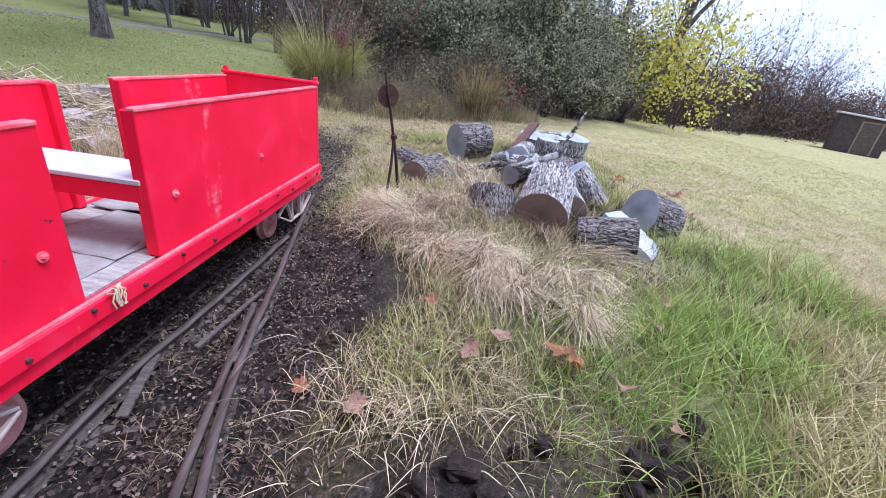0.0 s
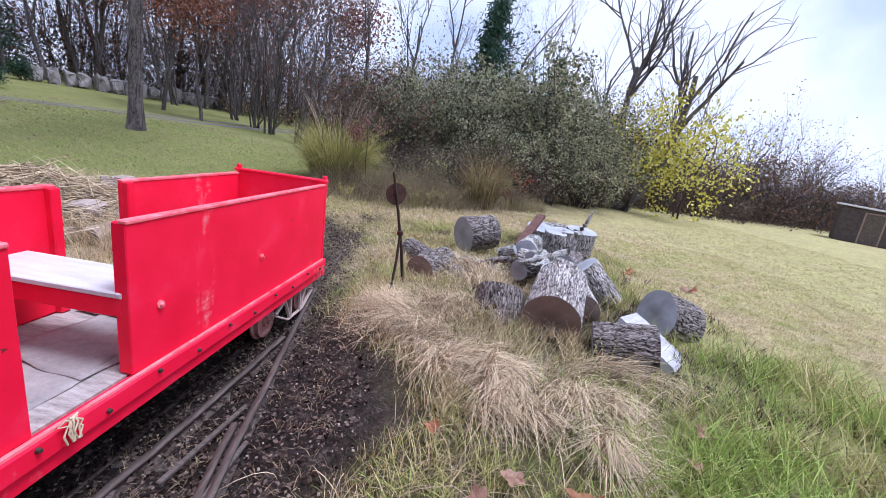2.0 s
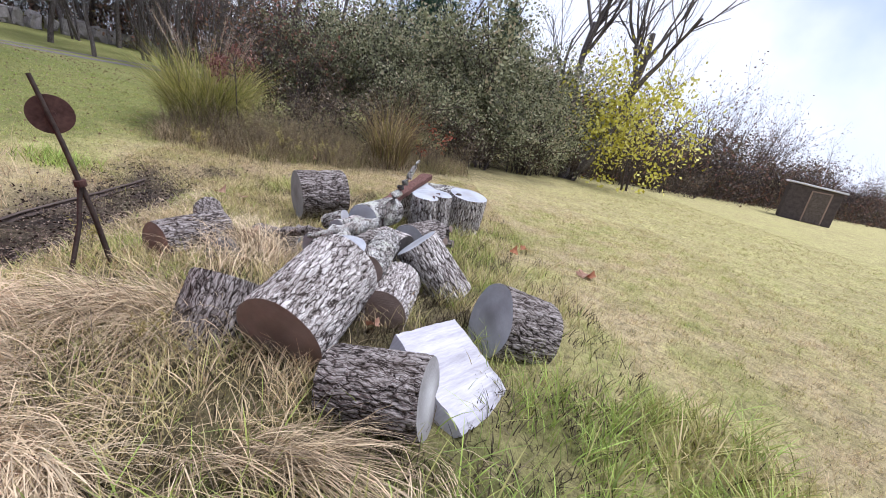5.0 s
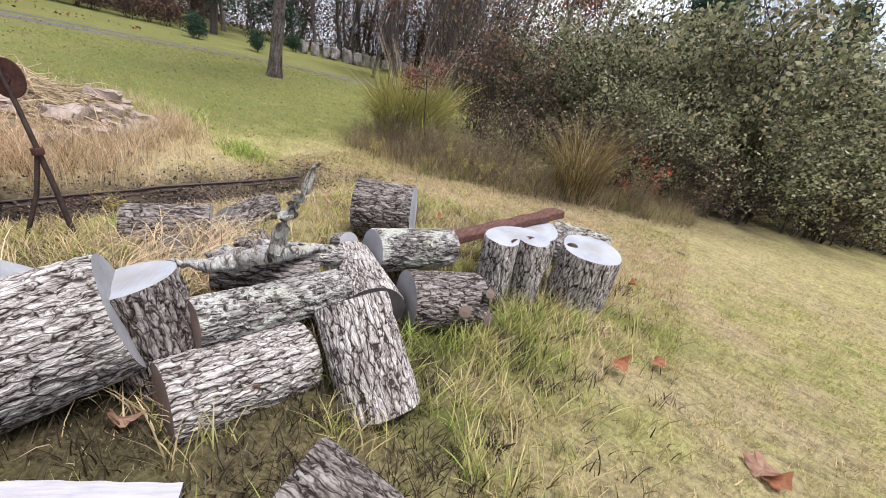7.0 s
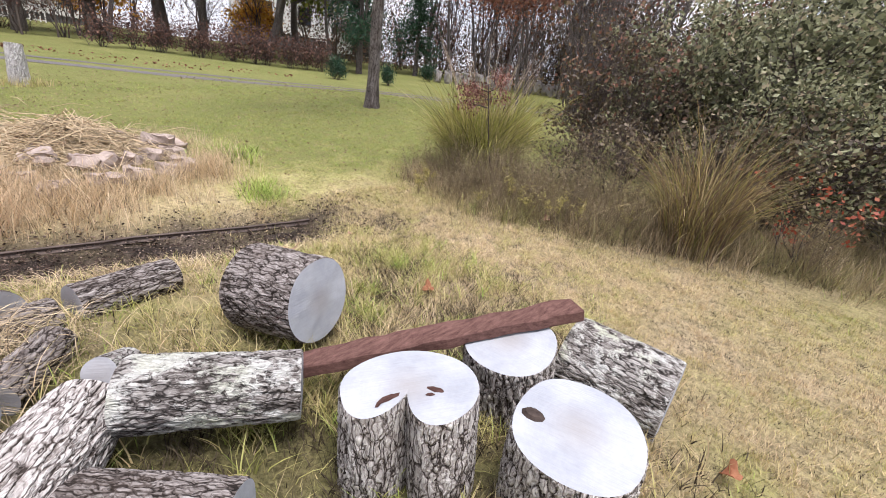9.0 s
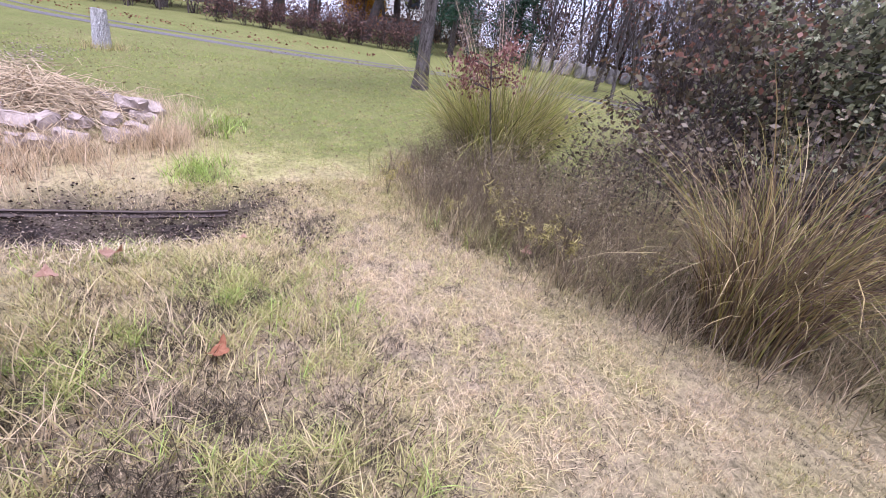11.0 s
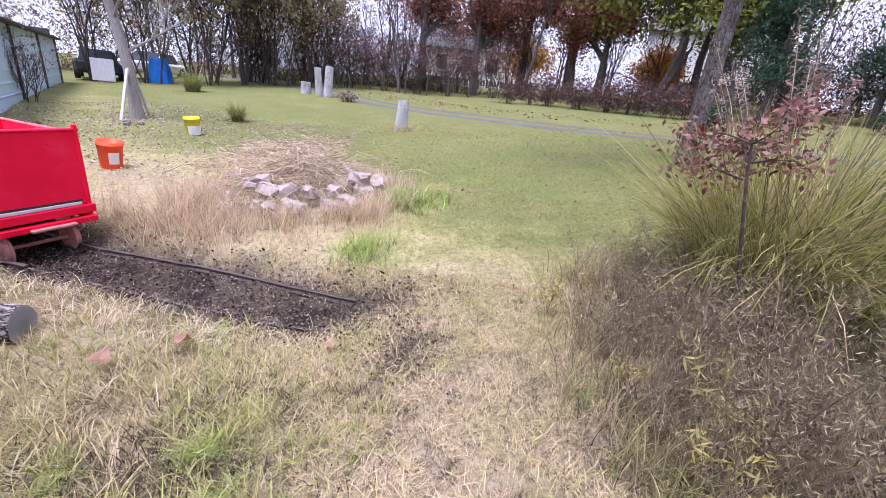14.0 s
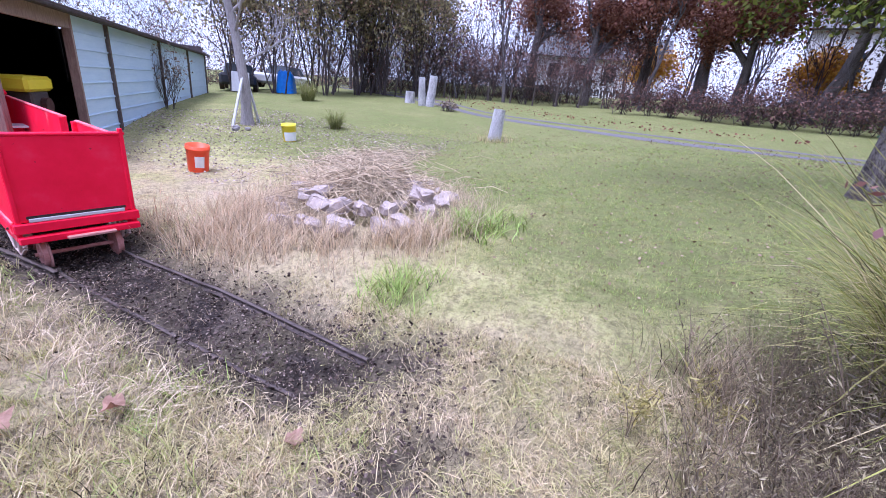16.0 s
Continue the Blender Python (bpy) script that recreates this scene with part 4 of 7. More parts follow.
for a, b2, r in (((1.50, 3.36, 0.17), (1.58, 3.29, 0.20), 0.036), ((1.56, 3.46, 0.14), (1.665, 3.41, 0.15), 0.034), ((1.55, 3.50, 0.22), (1.63, 3.44, 0.27), 0.03)):
    log("branch_stub", a, b2, r, M_BARK_D, M_CUT_B, M_CUT_B, "sawn knot stub on the dark knotty log", int(r * 1000), cells=(0.02, 0.06), ridge=0.005)


branch("lichen_branch", [(1.245, 2.595, 0.87), (1.20, 2.585, 0.78), (1.12, 2.57, 0.62), (1.10, 2.57, 0.50), (1.02, 2.57, 0.45), (0.85, 2.57, 0.40), (0.66, 2.56, 0.33)], [0.005, 0.022, 0.024, 0.030, 0.033, 0.030, 0.006], M_CRUST, "crooked lichen-covered branch rising from the log pile")
branch("grey_branch", [(0.72, 2.40, 0.36), (0.86, 2.47, 0.38), (0.92, 2.75, 0.39), (0.94, 2.98, 0.37)], [0.006, 0.038, 0.038, 0.008], M_CRUST, "grey branch lying over the logs")
branch("dead_branch", [(0.30, 2.95, 0.16), (0.5, 2.85, 0.26), (0.68, 2.80, 0.30), (0.75, 2.7, 0.33)], [0.004, 0.03, 0.03, 0.004], M_BARK_D, "dark dead branch on the logs")


def build_plank():
    b = beam((0.96, 3.88, 0.20), (1.50, 4.97, 0.455), 0.115, 0.055, 0.006)
    bmesh.ops.subdivide_edges(b, edges=[e for e in b.edges if e.calc_length() > 0.5], cuts=24)
    bmesh.ops.subdivide_edges(b, edges=[e for e in b.edges if 0.04 < e.calc_length() < 0.2], cuts=2)
    for v in b.verts:
        v.co += 0.010 * noise.noise_vector(v.co * 9)
    solid("wood_plank", b, M_PLANK, "rotten reddish-brown plank resting on log rounds", "plank")


build_plank()

# ---- trees and shrubs ----
def grow(rnd, start, way, length, radius, depth, out, tips, kids=(3, 5), spread=0.7, up=0.15, shrink=0.62, wig=0.10, bare=0.35):
    """One limb and all that grows from it."""
    n = 7 if depth > 1 else 5
    p, d = np.array(start, float), np.array(way, float)
    pts, rad = [p.copy()], [radius]
    for i in range(1, n):
        d = d + rnd.normal(0, wig, 3) + np.array([0, 0, up * 0.3])
        d /= np.linalg.norm(d)
        p = p + d * length / (n - 1)
        pts.append(p.copy())
        rad.append(radius * (1 - 0.62 * i / (n - 1)))
    out.append(tube_arrays(pts, rad, 9 if radius > 0.06 else 5 if radius > 0.02 else 3))
    pts = np.array(pts)
    if depth == 0:
        tips.extend(pts[2:])
        return
    for _ in range(int(rnd.integers(kids[0], kids[1] + 1))):
        s = rnd.uniform(bare, 1.0)
        i = min(n - 2, int(s * (n - 1)))
        base = pts[i] + (pts[i + 1] - pts[i]) * (s * (n - 1) - i)
        axis = pts[i + 1] - pts[i]
        axis /= np.linalg.norm(axis)
        side = rnd.normal(0, 1, 3)
        side -= axis * (side @ axis)
        side /= np.linalg.norm(side)
        way2 = axis * (1 - 0.5 * spread) + side * spread + np.array([0, 0, up])
        grow(rnd, base, way2 / np.linalg.norm(way2), length * shrink * rnd.uniform(0.75, 1.15), rad[i] * 0.62, depth - 1, out, tips, kids, spread, up, shrink, wig * 1.25, 0.15)


def leaf_mesh(name, pts, size, rnd, long=1.6, flat=0.0):
    """Pointed leaves, each a folded pair of triangles, at points."""
    n = len(pts)
    a = rnd.normal(0, 1, (n, 3))
    a[:, 2] *= 1 - flat
    a /= np.linalg.norm(a, axis=1)[:, None]
    b = np.cross(a, rnd.normal(0, 1, (n, 3)))
    b /= np.linalg.norm(b, axis=1)[:, None]
    s = size * rnd.uniform(0.6, 1.3, n)[:, None]
    v = np.stack([pts - a * s * long / 2, pts + b * s / 2, pts + a * s * long / 2, pts - b * s / 2], 1).reshape(-1, 3)
    return fast_mesh(name, v, np.arange(4 * n).reshape(n, 4))


def bark_tubes(out):
    v, f = join_arrays(out)
    r = noise2(v[:, 0] * 40 + v[:, 1] * 31, v[:, 2] * 9, 3)
    return smooth(fast_mesh("trunk", v, f, {"ridge": r, "plate": r}))


def tree(name, label, seed, tall, radius, depth=3, kids=(3, 5), leaves=None, leaf_n=0, size=0.09, wood=None, spread=0.6, up=0.2, stems=1, scatter=0.25, first=0.45, lean=(0, 0), group="", long=1.6, clumps=0):
    rnd = np.random.default_rng(seed)
    out, tips = [], []
    for s in range(stems):
        w = np.array([lean[0] + (rnd.normal(0, 0.22) if stems > 1 else rnd.normal(0, 0.04)), lean[1] + (rnd.normal(0, 0.22) if stems > 1 else rnd.normal(0, 0.04)), 1.0])
        grow(rnd, (rnd.normal(0, 0.12) * (stems > 1), rnd.normal(0, 0.12) * (stems > 1), -0.1), w / np.linalg.norm(w), tall * 0.72 * rnd.uniform(0.85, 1.1), radius * (0.6 if stems > 1 else 1), depth, out, tips, kids, spread, up, bare=first)
    root = thing(name, label, "tree" if tall > 2.6 else "shrub", pose(0, 0, -50), group)
    part("trunk", bark_tubes(out), wood or M_TRUNK, root)
    if leaves:
        tips = np.array(tips)
        if clumps:
            mid = tips[rnd.integers(0, len(tips), clumps)] + rnd.normal(0, scatter, (clumps, 3))
            wide = scatter * rnd.uniform(0.25, 0.75, clumps)
            i = rnd.integers(0, clumps, leaf_n)
            pts = mid[i] + rnd.normal(0, 1, (leaf_n, 3)) * wide[i][:, None]
        else:
            pts = tips[rnd.integers(0, len(tips), leaf_n)] + rnd.normal(0, scatter, (leaf_n, 3))
        part("crown", leaf_mesh("crown", pts[pts[:, 2] > 0.15], size, rnd, long), leaves, root)
    return root


def plant(proto, spots, rnd=random.Random(5), sink=0.03, more=False):
    """Sets copies of a tree or shrub: (x, y, scale). The first is the one that was built, unless these are more of them."""
    for i, (x, y, s) in enumerate(spots):
        m = Matrix.Translation((x, y, hz(x, y) - sink)) @ Matrix.Rotation(rnd.uniform(0, 6.28), 4, "Z") @ Matrix.Diagonal((s, s, s * rnd.uniform(0.92, 1.08), 1))
        if i == 0 and not more:
            proto.matrix_basis = m
        else:
            copy_thing(proto, Matrix.Translation(m.translation) @ m.to_quaternion().to_matrix().to_4x4()).scale = m.to_scale()


def line(pts, n, jit, rnd, s=(0.8, 1.2)):
    p = smooth_line(pts, n)
    return [(x + rnd.uniform(-jit, jit), y + rnd.uniform(-jit, jit), rnd.uniform(*s)) for x, y in p]


R5, R6 = random.Random(11), random.Random(19)
L_EVER = make_leaves("evergreen_leaves", [(0.22, (0.04, 0.042, 0.025)), (0.5, (0.19, 0.20, 0.11)), (0.8, (0.40, 0.41, 0.25)), (0.95, (0.46, 0.35, 0.25))], 0.4, 0.5)
L_BROWN = make_leaves("dead_brown_leaves", [(0.15, (0.08, 0.055, 0.045)), (0.5, (0.22, 0.155, 0.125)), (0.9, (0.42, 0.33, 0.26))])
L_RUST = make_leaves("russet_leaves", [(0.15, (0.09, 0.022, 0.016)), (0.5, (0.20, 0.085, 0.055)), (0.9, (0.36, 0.17, 0.10))])
L_OAK = make_leaves("oak_red_leaves", [(0.15, (0.08, 0.03, 0.027)), (0.5, (0.19, 0.08, 0.065)), (0.9, (0.36, 0.20, 0.16))])
L_YEL = make_leaves("yellow_leaves", [(0.15, (0.30, 0.26, 0.02)), (0.5, (0.56, 0.52, 0.06)), (0.9, (0.72, 0.68, 0.20))], 0.45)
L_GREEN = make_leaves("fading_green_leaves", [(0.15, (0.05, 0.07, 0.012)), (0.5, (0.15, 0.19, 0.03)), (0.9, (0.32, 0.33, 0.06))], 0.4)
L_ORANGE = make_leaves("orange_leaves", [(0.15, (0.35, 0.12, 0.02)), (0.5, (0.62, 0.30, 0.03)), (0.9, (0.75, 0.48, 0.08))], 0.4)
L_DARK = make_leaves("dull_purple_leaves", [(0.15, (0.05, 0.03, 0.028)), (0.5, (0.14, 0.075, 0.065)), (0.9, (0.27, 0.15, 0.11))])
L_OLIVE = make_leaves("withered_olive_leaves", [(0.15, (0.045, 0.033, 0.022)), (0.5, (0.11, 0.083, 0.055)), (0.9, (0.24, 0.19, 0.135))])
L_OLIVEB = make_leaves("brown_olive_leaves", [(0.15, (0.09, 0.075, 0.045)), (0.5, (0.23, 0.19, 0.11)), (0.75, (0.35, 0.31, 0.12)), (0.9, (0.42, 0.24, 0.17))], 0.4)
L_WOOD = make_leaves("wood_leaves", [(0.15, (0.045, 0.033, 0.028)), (0.45, (0.10, 0.075, 0.055)), (0.7, (0.15, 0.125, 0.07)), (0.9, (0.26, 0.12, 0.085))])
L_PINE = make_leaves("pine_needles", [(0.15, (0.012, 0.035, 0.022)), (0.5, (0.03, 0.075, 0.045)), (0.9, (0.07, 0.13, 0.075))])
L_SUMAC = make_leaves("scarlet_leaves", [(0.15, (0.26, 0.05, 0.03)), (0.6, (0.42, 0.11, 0.06)), (0.95, (0.55, 0.24, 0.15))], 0.4)

# evergreen thicket north of the yard
for sd, spots in ((51, [(0.6, 10.6, 0.9), (2.5, 11.3, 1.2), (5.2, 13.6, 1.15), (-0.6, 12.6, 1.0), (9.0, 18.5, 1.1)]), (52, [(1.6, 12.6, 1.15), (3.7, 12.4, 1.1), (-1.2, 11.0, 0.85), (5.9, 15.6, 1.05), (4.4, 15.5, 1.25), (8.6, 17.4, 0.95)]), (53, [(3.2, 10.4, 0.75), (1.2, 9.6, 0.65), (4.8, 12.0, 0.8)])):
    b = tree("evergreen_shrub", "dense dark olive-green evergreen shrub at the edge of the yard", sd, 3.0, 0.07, 2, (6, 9), L_EVER, 10500, 0.050, M_TWIG, 0.85, 0.12, 4, 0.17, 0.12, group="thicket", clumps=620)
    plant(b, spots, R5)
# brown leafless brambles in front of it
for sd, spots in ((61, line([(-0.3, 8.3), (0.4, 8.7), (1.3, 9.2), (2.2, 9.6), (3.4, 10.6), (5.5, 13.0), (8.0, 15.6)], 13, 0.2, R5, (0.7, 1.1))), (62, line([(-0.6, 8.2), (0.5, 9.0), (1.9, 9.5), (4.4, 11.8), (9.5, 16.0), (14, 17.0)], 11, 0.3, R5, (0.75, 1.2)))):
    b = tree("bramble_shrub", "low tangled brown bramble with few withered leaves", sd, 1.25, 0.018, 2, (5, 7), L_OLIVE, 900, 0.035, M_TWIG, 0.8, 0.1, 7, 0.07, 0.1, group="brambles")
    plant(b, spots, R5)
M_STALK = make_plain("dry_weed_stalk", (0.09, 0.065, 0.045), (0.32, 0.25, 0.17), 20.0, 0.9, 0.003)
L_WEEDY = make_leaves("withered_weed_leaves", [(0.15, (0.07, 0.06, 0.027)), (0.4, (0.24, 0.195, 0.10)), (0.7, (0.44, 0.38, 0.19)), (0.9, (0.66, 0.55, 0.37))], 0.4)
b = tree("weed_shrub", "dry brown weedy shrub with small seed heads", 63, 0.85, 0.009, 2, (4, 6), L_WEEDY, 900, 0.0042, M_STALK, 0.55, 0.25, 8, 0.04, 0.2, group="dry weeds", long=8.0)
plant(b, [(-1.75, 6.75, 0.6), (-1.25, 6.6, 0.6), (-0.75, 6.8, 0.7), (-0.3, 7.05, 0.75), (0.2, 7.45, 0.75), (-2.3, 6.9, 0.55), (1.75, 8.3, 0.8), (2.4, 8.9, 0.8), (-0.05, 6.95, 0.5), (-0.8, 7.25, 0.9), (-0.35, 7.5, 1.0), (0.55, 7.65, 0.6), (-1.5, 6.95, 0.7), (-0.1, 7.9, 1.1), (-1.9, 6.95, 0.8), (-1.65, 7.05, 0.9), (-1.35, 6.85, 0.8), (-1.1, 7.1, 0.95), (-0.95, 6.95, 0.8), (-2.2, 7.1, 0.8), (-0.5, 6.85, 0.7), (-1.3, 7.3, 1.0), (0.3, 7.2, 0.6), (-0.55, 7.2, 0.9)], R5)
# bare trees behind
for sd, spots, tall, rr in ((71, [(-3.5, 19.0, 1.0), (0.5, 21.0, 1.1), (3.5, 18.5, 0.9), (9, 22, 1.0), (15, 26, 0.9), (-9, 26, 1.1), (21, 30, 0.9), (-24, -14, 0.9)], 9.0, 0.13), (72, [(-6.0, 21.0, 0.9), (-1.2, 16.5, 0.85), (5.5, 20.0, 1.0), (12, 20, 0.85), (18, 27, 1.0), (-12, 29, 1.1), (27, 30, 0.85), (-27, -10, 1.0), (-22, -18, 1.0)], 8.0, 0.10), (73, [(2.2, 16.5, 1.0), (-4.8, 17.0, 0.8), (7.8, 19.5, 1.1), (14, 22.5, 0.7), (24, 26, 0.8), (-15, 31, 1.1), (32, 31, 0.9), (-26, -22, 1.0), (-20.5, -9.2, 1.0), (-22.5, -5.0, 0.8)], 7.0, 0.075)):
    b = tree("bare_tree", "tall bare grey autumn tree at the wood's edge", sd, tall, rr, 4, (3, 4), None, wood=M_TRUNK, spread=0.55, up=0.25, group="bare trees")
    plant(b, spots, R5)
b = tree("thin_tree_clump", "clump of thin bare grey stems", 74, 7.5, 0.09, 3, (3, 5), L_RUST, 500, 0.08, M_TRUNK, 0.4, 0.4, 8, 0.2, 0.35, group="bare trees")
plant(b, [(-11.5, 24.5, 1.0), (-8.0, 18.5, 0.75), (-21.5, -11.0, 0.9), (11, 26, 0.7)], R5)
plant(b, [(-5.2, 15.2, 0.7), (-6.8, 17.0, 0.85), (-9.8, 20.5, 0.8), (-13.5, 22.0, 0.8), (14.0, 24.0, 0.6)], R6, more=True)
# far belt of brush that closes the view all round
b = tree("wood_edge_brush", "grey leafless brush of the far wood", 75, 4.6, 0.06, 2, (4, 6), L_BROWN, 400, 0.06, M_TWIG, 0.7, 0.2, 4, 0.25, 0.2, group="far brush")
plant(b, line([(-38, -14), (-40, 2), (-38, 24), (-28, 38), (-12, 42), (6, 36), (14, 40)], 26, 2.0, R5, (1.5, 2.3)) + line([(-32, -8), (-29, 2), (-30, 20), (-24, 30), (-10, 34), (4, 27), (9, 24), (15, 25), (24, 29), (36, 34), (52, 36)], 36, 1.4, R5, (0.9, 1.5)) + line([(-30, -12), (-24, -22), (-14, -26), (-3, -22)], 12, 1.2, R5, (0.9, 1.5)), R5)
b = tree("dark_red_brush", "dark reddish hedge brush beside the gravel lane", 76, 3.0, 0.04, 2, (5, 7), L_DARK, 900, 0.075, M_TWIG, 0.65, 0.2, 7, 0.18, 0.15, group="lane hedge")
plant(b, line([(-20.0, -12.0), (-21.5, -9), (-23.0, -5), (-24.5, -1), (-25.5, 2.5)], 12, 0.6, R5, (0.8, 1.15)) + line([(-27, 19), (-20, 26), (-12, 27), (-5, 24), (-2, 20)], 12, 0.8, R5, (0.9, 1.3)), R5)
b = tree("olive_brush", "tall leafy olive brush at the end of the lawn", 78, 5.0, 0.06, 2, (4, 6), L_OLIVEB, 6500, 0.07, M_TWIG, 0.6, 0.3, 5, 0.3, 0.15, group="lane hedge", clumps=420)
plant(b, [(-16.8, -9.6, 1.3), (-17.8, -11.2, 1.6), (-18.6, -9.0, 1.5), (-19.8, -8.0, 1.45), (-15.6, -11.8, 1.2), (-21.0, -9.8, 1.6)], R5)
plant(b, [(-20.6, -6.6, 1.2), (-22.2, -7.6, 1.5), (-14.6, -13.6, 1.3)], R6, more=True)


b = tree("edge_brush", "grey brown brush with withered leaves along the lawn", 79, 3.2, 0.05, 2, (5, 7), L_WOOD, 1500, 0.07, M_TWIG, 0.7, 0.2, 6, 0.25, 0.12, group="lawn brush", clumps=160)
plant(b, line([(7.4, 15.2), (10.5, 16.6), (13.5, 18.2), (17.5, 20.5), (23, 23), (30, 26), (40, 30)], 15, 0.6, R6, (0.75, 1.1)) + [(-1.9, 10.6, 0.7), (-1.0, 9.9, 0.6), (-2.6, 11.4, 0.8)], R6)


def far_woods():
    """Countless thin stems and twigs of the woods that close the view."""
    g = np.random.default_rng(77)
    vs = []
    for path, deep, tall, n in (([(-50, -20), (-50, 10), (-46, 32), (-30, 44), (-10, 46), (8, 40), (16, 44)], 8, 9.0, 27000), ([(-34, -14), (-27, -24), (-14, -30), (0, -27)], 5, 8.0, 14000), ([(-25, -13), (-27, -6), (-29.5, 0)], 2.5, 5.0, 8000), ([(-22, 28), (-8, 30), (2, 26), (8, 23)], 3, 5.0, 11000), ([(9, 18.5), (14, 20.5), (24, 25), (40, 30), (70, 36)], 2.5, 3.0, 30000)):
        n = int(n * 2.2)
        p = smooth_line(path, 400)
        c = p[g.integers(0, 400, n)] + g.normal(0, deep / 2, (n, 2))
        z0 = height(c[:, 0], c[:, 1]) + tall * g.uniform(0, 1, n) ** 1.7 * (0.55 + 0.45 * noise2(c[:, 0] * 0.25, c[:, 1] * 0.25, 9)) - 0.3
        ln = g.uniform(0.25, 0.95, n)
        d = np.stack([g.normal(0, 0.75, n), g.normal(0, 0.75, n), g.uniform(0.2, 1.0, n)], 1)
        w = g.uniform(0.006, 0.022, n)[:, None]
        a = g.uniform(0, 6.28, n)
        sd = np.stack([np.cos(a), np.sin(a), np.zeros(n)], 1) * w
        b0 = np.concatenate([c, z0[:, None]], 1)
        vs.append(np.stack([b0 - sd, b0 + sd, b0 + d * ln[:, None] + sd * 0.3, b0 + d * ln[:, None] - sd * 0.3], 1).reshape(-1, 3))
    v = np.concatenate(vs)
    k = Nodes("woods_twigs")
    r = k.island()
    mat = k.done(k.ramp(r, [(0.0, (0.025, 0.02, 0.02)), (0.6, (0.075, 0.06, 0.058)), (0.85, (0.13, 0.09, 0.075)), (1.0, (0.20, 0.09, 0.055))]), 0.9)
    g = np.random.default_rng(78)
    pts = []
    for path, deep, lo, tall, n in (([(-48, -16), (-46, 12), (-40, 30), (-26, 38), (-10, 40), (4, 32)], 7, 0.3, 8.0, 26000), ([(-29, 14), (-24, 22), (-17, 27), (-8, 26), (-1, 20)], 3, 0.2, 6.5, 30000), ([(8, 17.5), (14, 20), (24, 24.5), (40, 29), (60, 33)], 2.0, 0.0, 2.2, 26000), ([(-30, -10), (-24, -18), (-12, -24)], 4, 0.2, 6.0, 10000)):
        p = smooth_line(path, 300)
        c = p[g.integers(0, 300, n)] + g.normal(0, deep / 2, (n, 2))
        lump = noise2(c[:, 0] * 0.5, c[:, 1] * 0.5, 15)
        pts.append(np.concatenate([c, (height(c[:, 0], c[:, 1]) + lo + tall * g.uniform(0, 1, n) ** 1.5 * (0.35 + 0.75 * lump))[:, None]], 1))
    solid("far_wood_leaves", leaf_mesh("far_wood_leaves", np.concatenate(pts), 0.085, g, 1.8), L_WOOD, "withered brown leaves hanging in the far woods", "leaves", kind="stuff")
    solid("far_woods", fast_mesh("far_woods", v, np.arange(len(v)).reshape(-1, 4)), mat, "dense grey leafless woods beyond the yard", "woods", kind="stuff")


far_woods()
# dead twin-stemmed tree and yellow tree on the right lawn's edge
b = tree("dead_tree", "dark dead tree with forked bare limbs", 81, 8.5, 0.34, 3, (3, 5), None, wood=M_TRUNK, spread=0.5, up=0.15, stems=2, first=0.5)
plant(b, [(7.0, 13.9, 1.0)], R5)
b = tree("yellow_tree", "small spreading tree in bright yellow autumn leaf", 82, 3.0, 0.06, 3, (3, 4), L_YEL, 3600, 0.06, M_TWIG, 0.9, 0.05, 2, 0.3, 0.4, clumps=240)
plant(b, [(9.3, 13.8, 1.3)], R5)
# leafed trees towards the road and house
b = tree("oak_tree", "large old oak with rusty leaves by the lane", 83, 11.0, 0.42, 4, (3, 4), L_RUST, 16000, 0.13, M_TRUNK, 0.75, 0.12, 1, 0.5, 0.3, group="lane trees", clumps=1500)
plant(b, [(-29.5, 7.2, 1.0), (-27.5, 1.2, 0.75), (-33, -4, 0.9)], R5)
plant(b, [(-27.0, 8.9, 0.7), (-30.5, 4.0, 0.85)], R6, more=True)
b = tree("maple_tree", "reddish-brown leafed tree at the wood's edge", 84, 7.0, 0.12, 3, (4, 5), L_RUST, 2600, 0.12, M_TRUNK, 0.6, 0.2, 1, 0.7, 0.3, group="lane trees")
plant(b, [(-11.6, 17.8, 0.75), (-19, 23, 1.0), (-15.5, 25.5, 0.9), (-23.5, -2.5, 0.9), (-25.5, 4.5, 1.0), (-22.5, 27, 1.0), (-30, 12.5, 1.0), (-26, 24, 1.25), (-18, 30, 1.3), (-29, 20, 1.3), (-12, 32, 1.2), (-24, 31, 1.4), (-15, 28, 1.1), (-7, 30, 1.1)], R5)
plant(b, [(-9.4, 16.6, 0.6), (-13.0, 24.0, 1.0), (-20.0, 25.5, 1.0), (-17.2, 21.6, 0.8)] + line([(-24.5, 13.5), (-21.5, 18.5), (-17.5, 23.5), (-12.0, 27.0)], 9, 1.0, R6, (0.8, 1.15)), R6, more=True)
b = tree("green_tree", "leaning tree with fading green leaves", 85, 8.5, 0.28, 3, (4, 6), L_GREEN, 15000, 0.15, M_TRUNK, 0.75, 0.05, 1, 0.7, 0.3, lean=(0.25, 0.3), group="lane trees", clumps=900)
plant(b, [(-23.4, 11.2, 1.0), (-25.5, 13.8, 0.9)], R5)
b = tree("orange_tree", "small tree in glowing orange leaf", 86, 4.0, 0.09, 3, (4, 5), L_ORANGE, 2400, 0.15, M_TRUNK, 0.7, 0.1, 2, 0.3, 0.2, group="lane trees")
plant(b, [(-29.5, 12.0, 0.8), (-31, 13.6, 0.8), (-34.5, 4.5, 0.9)], R5)


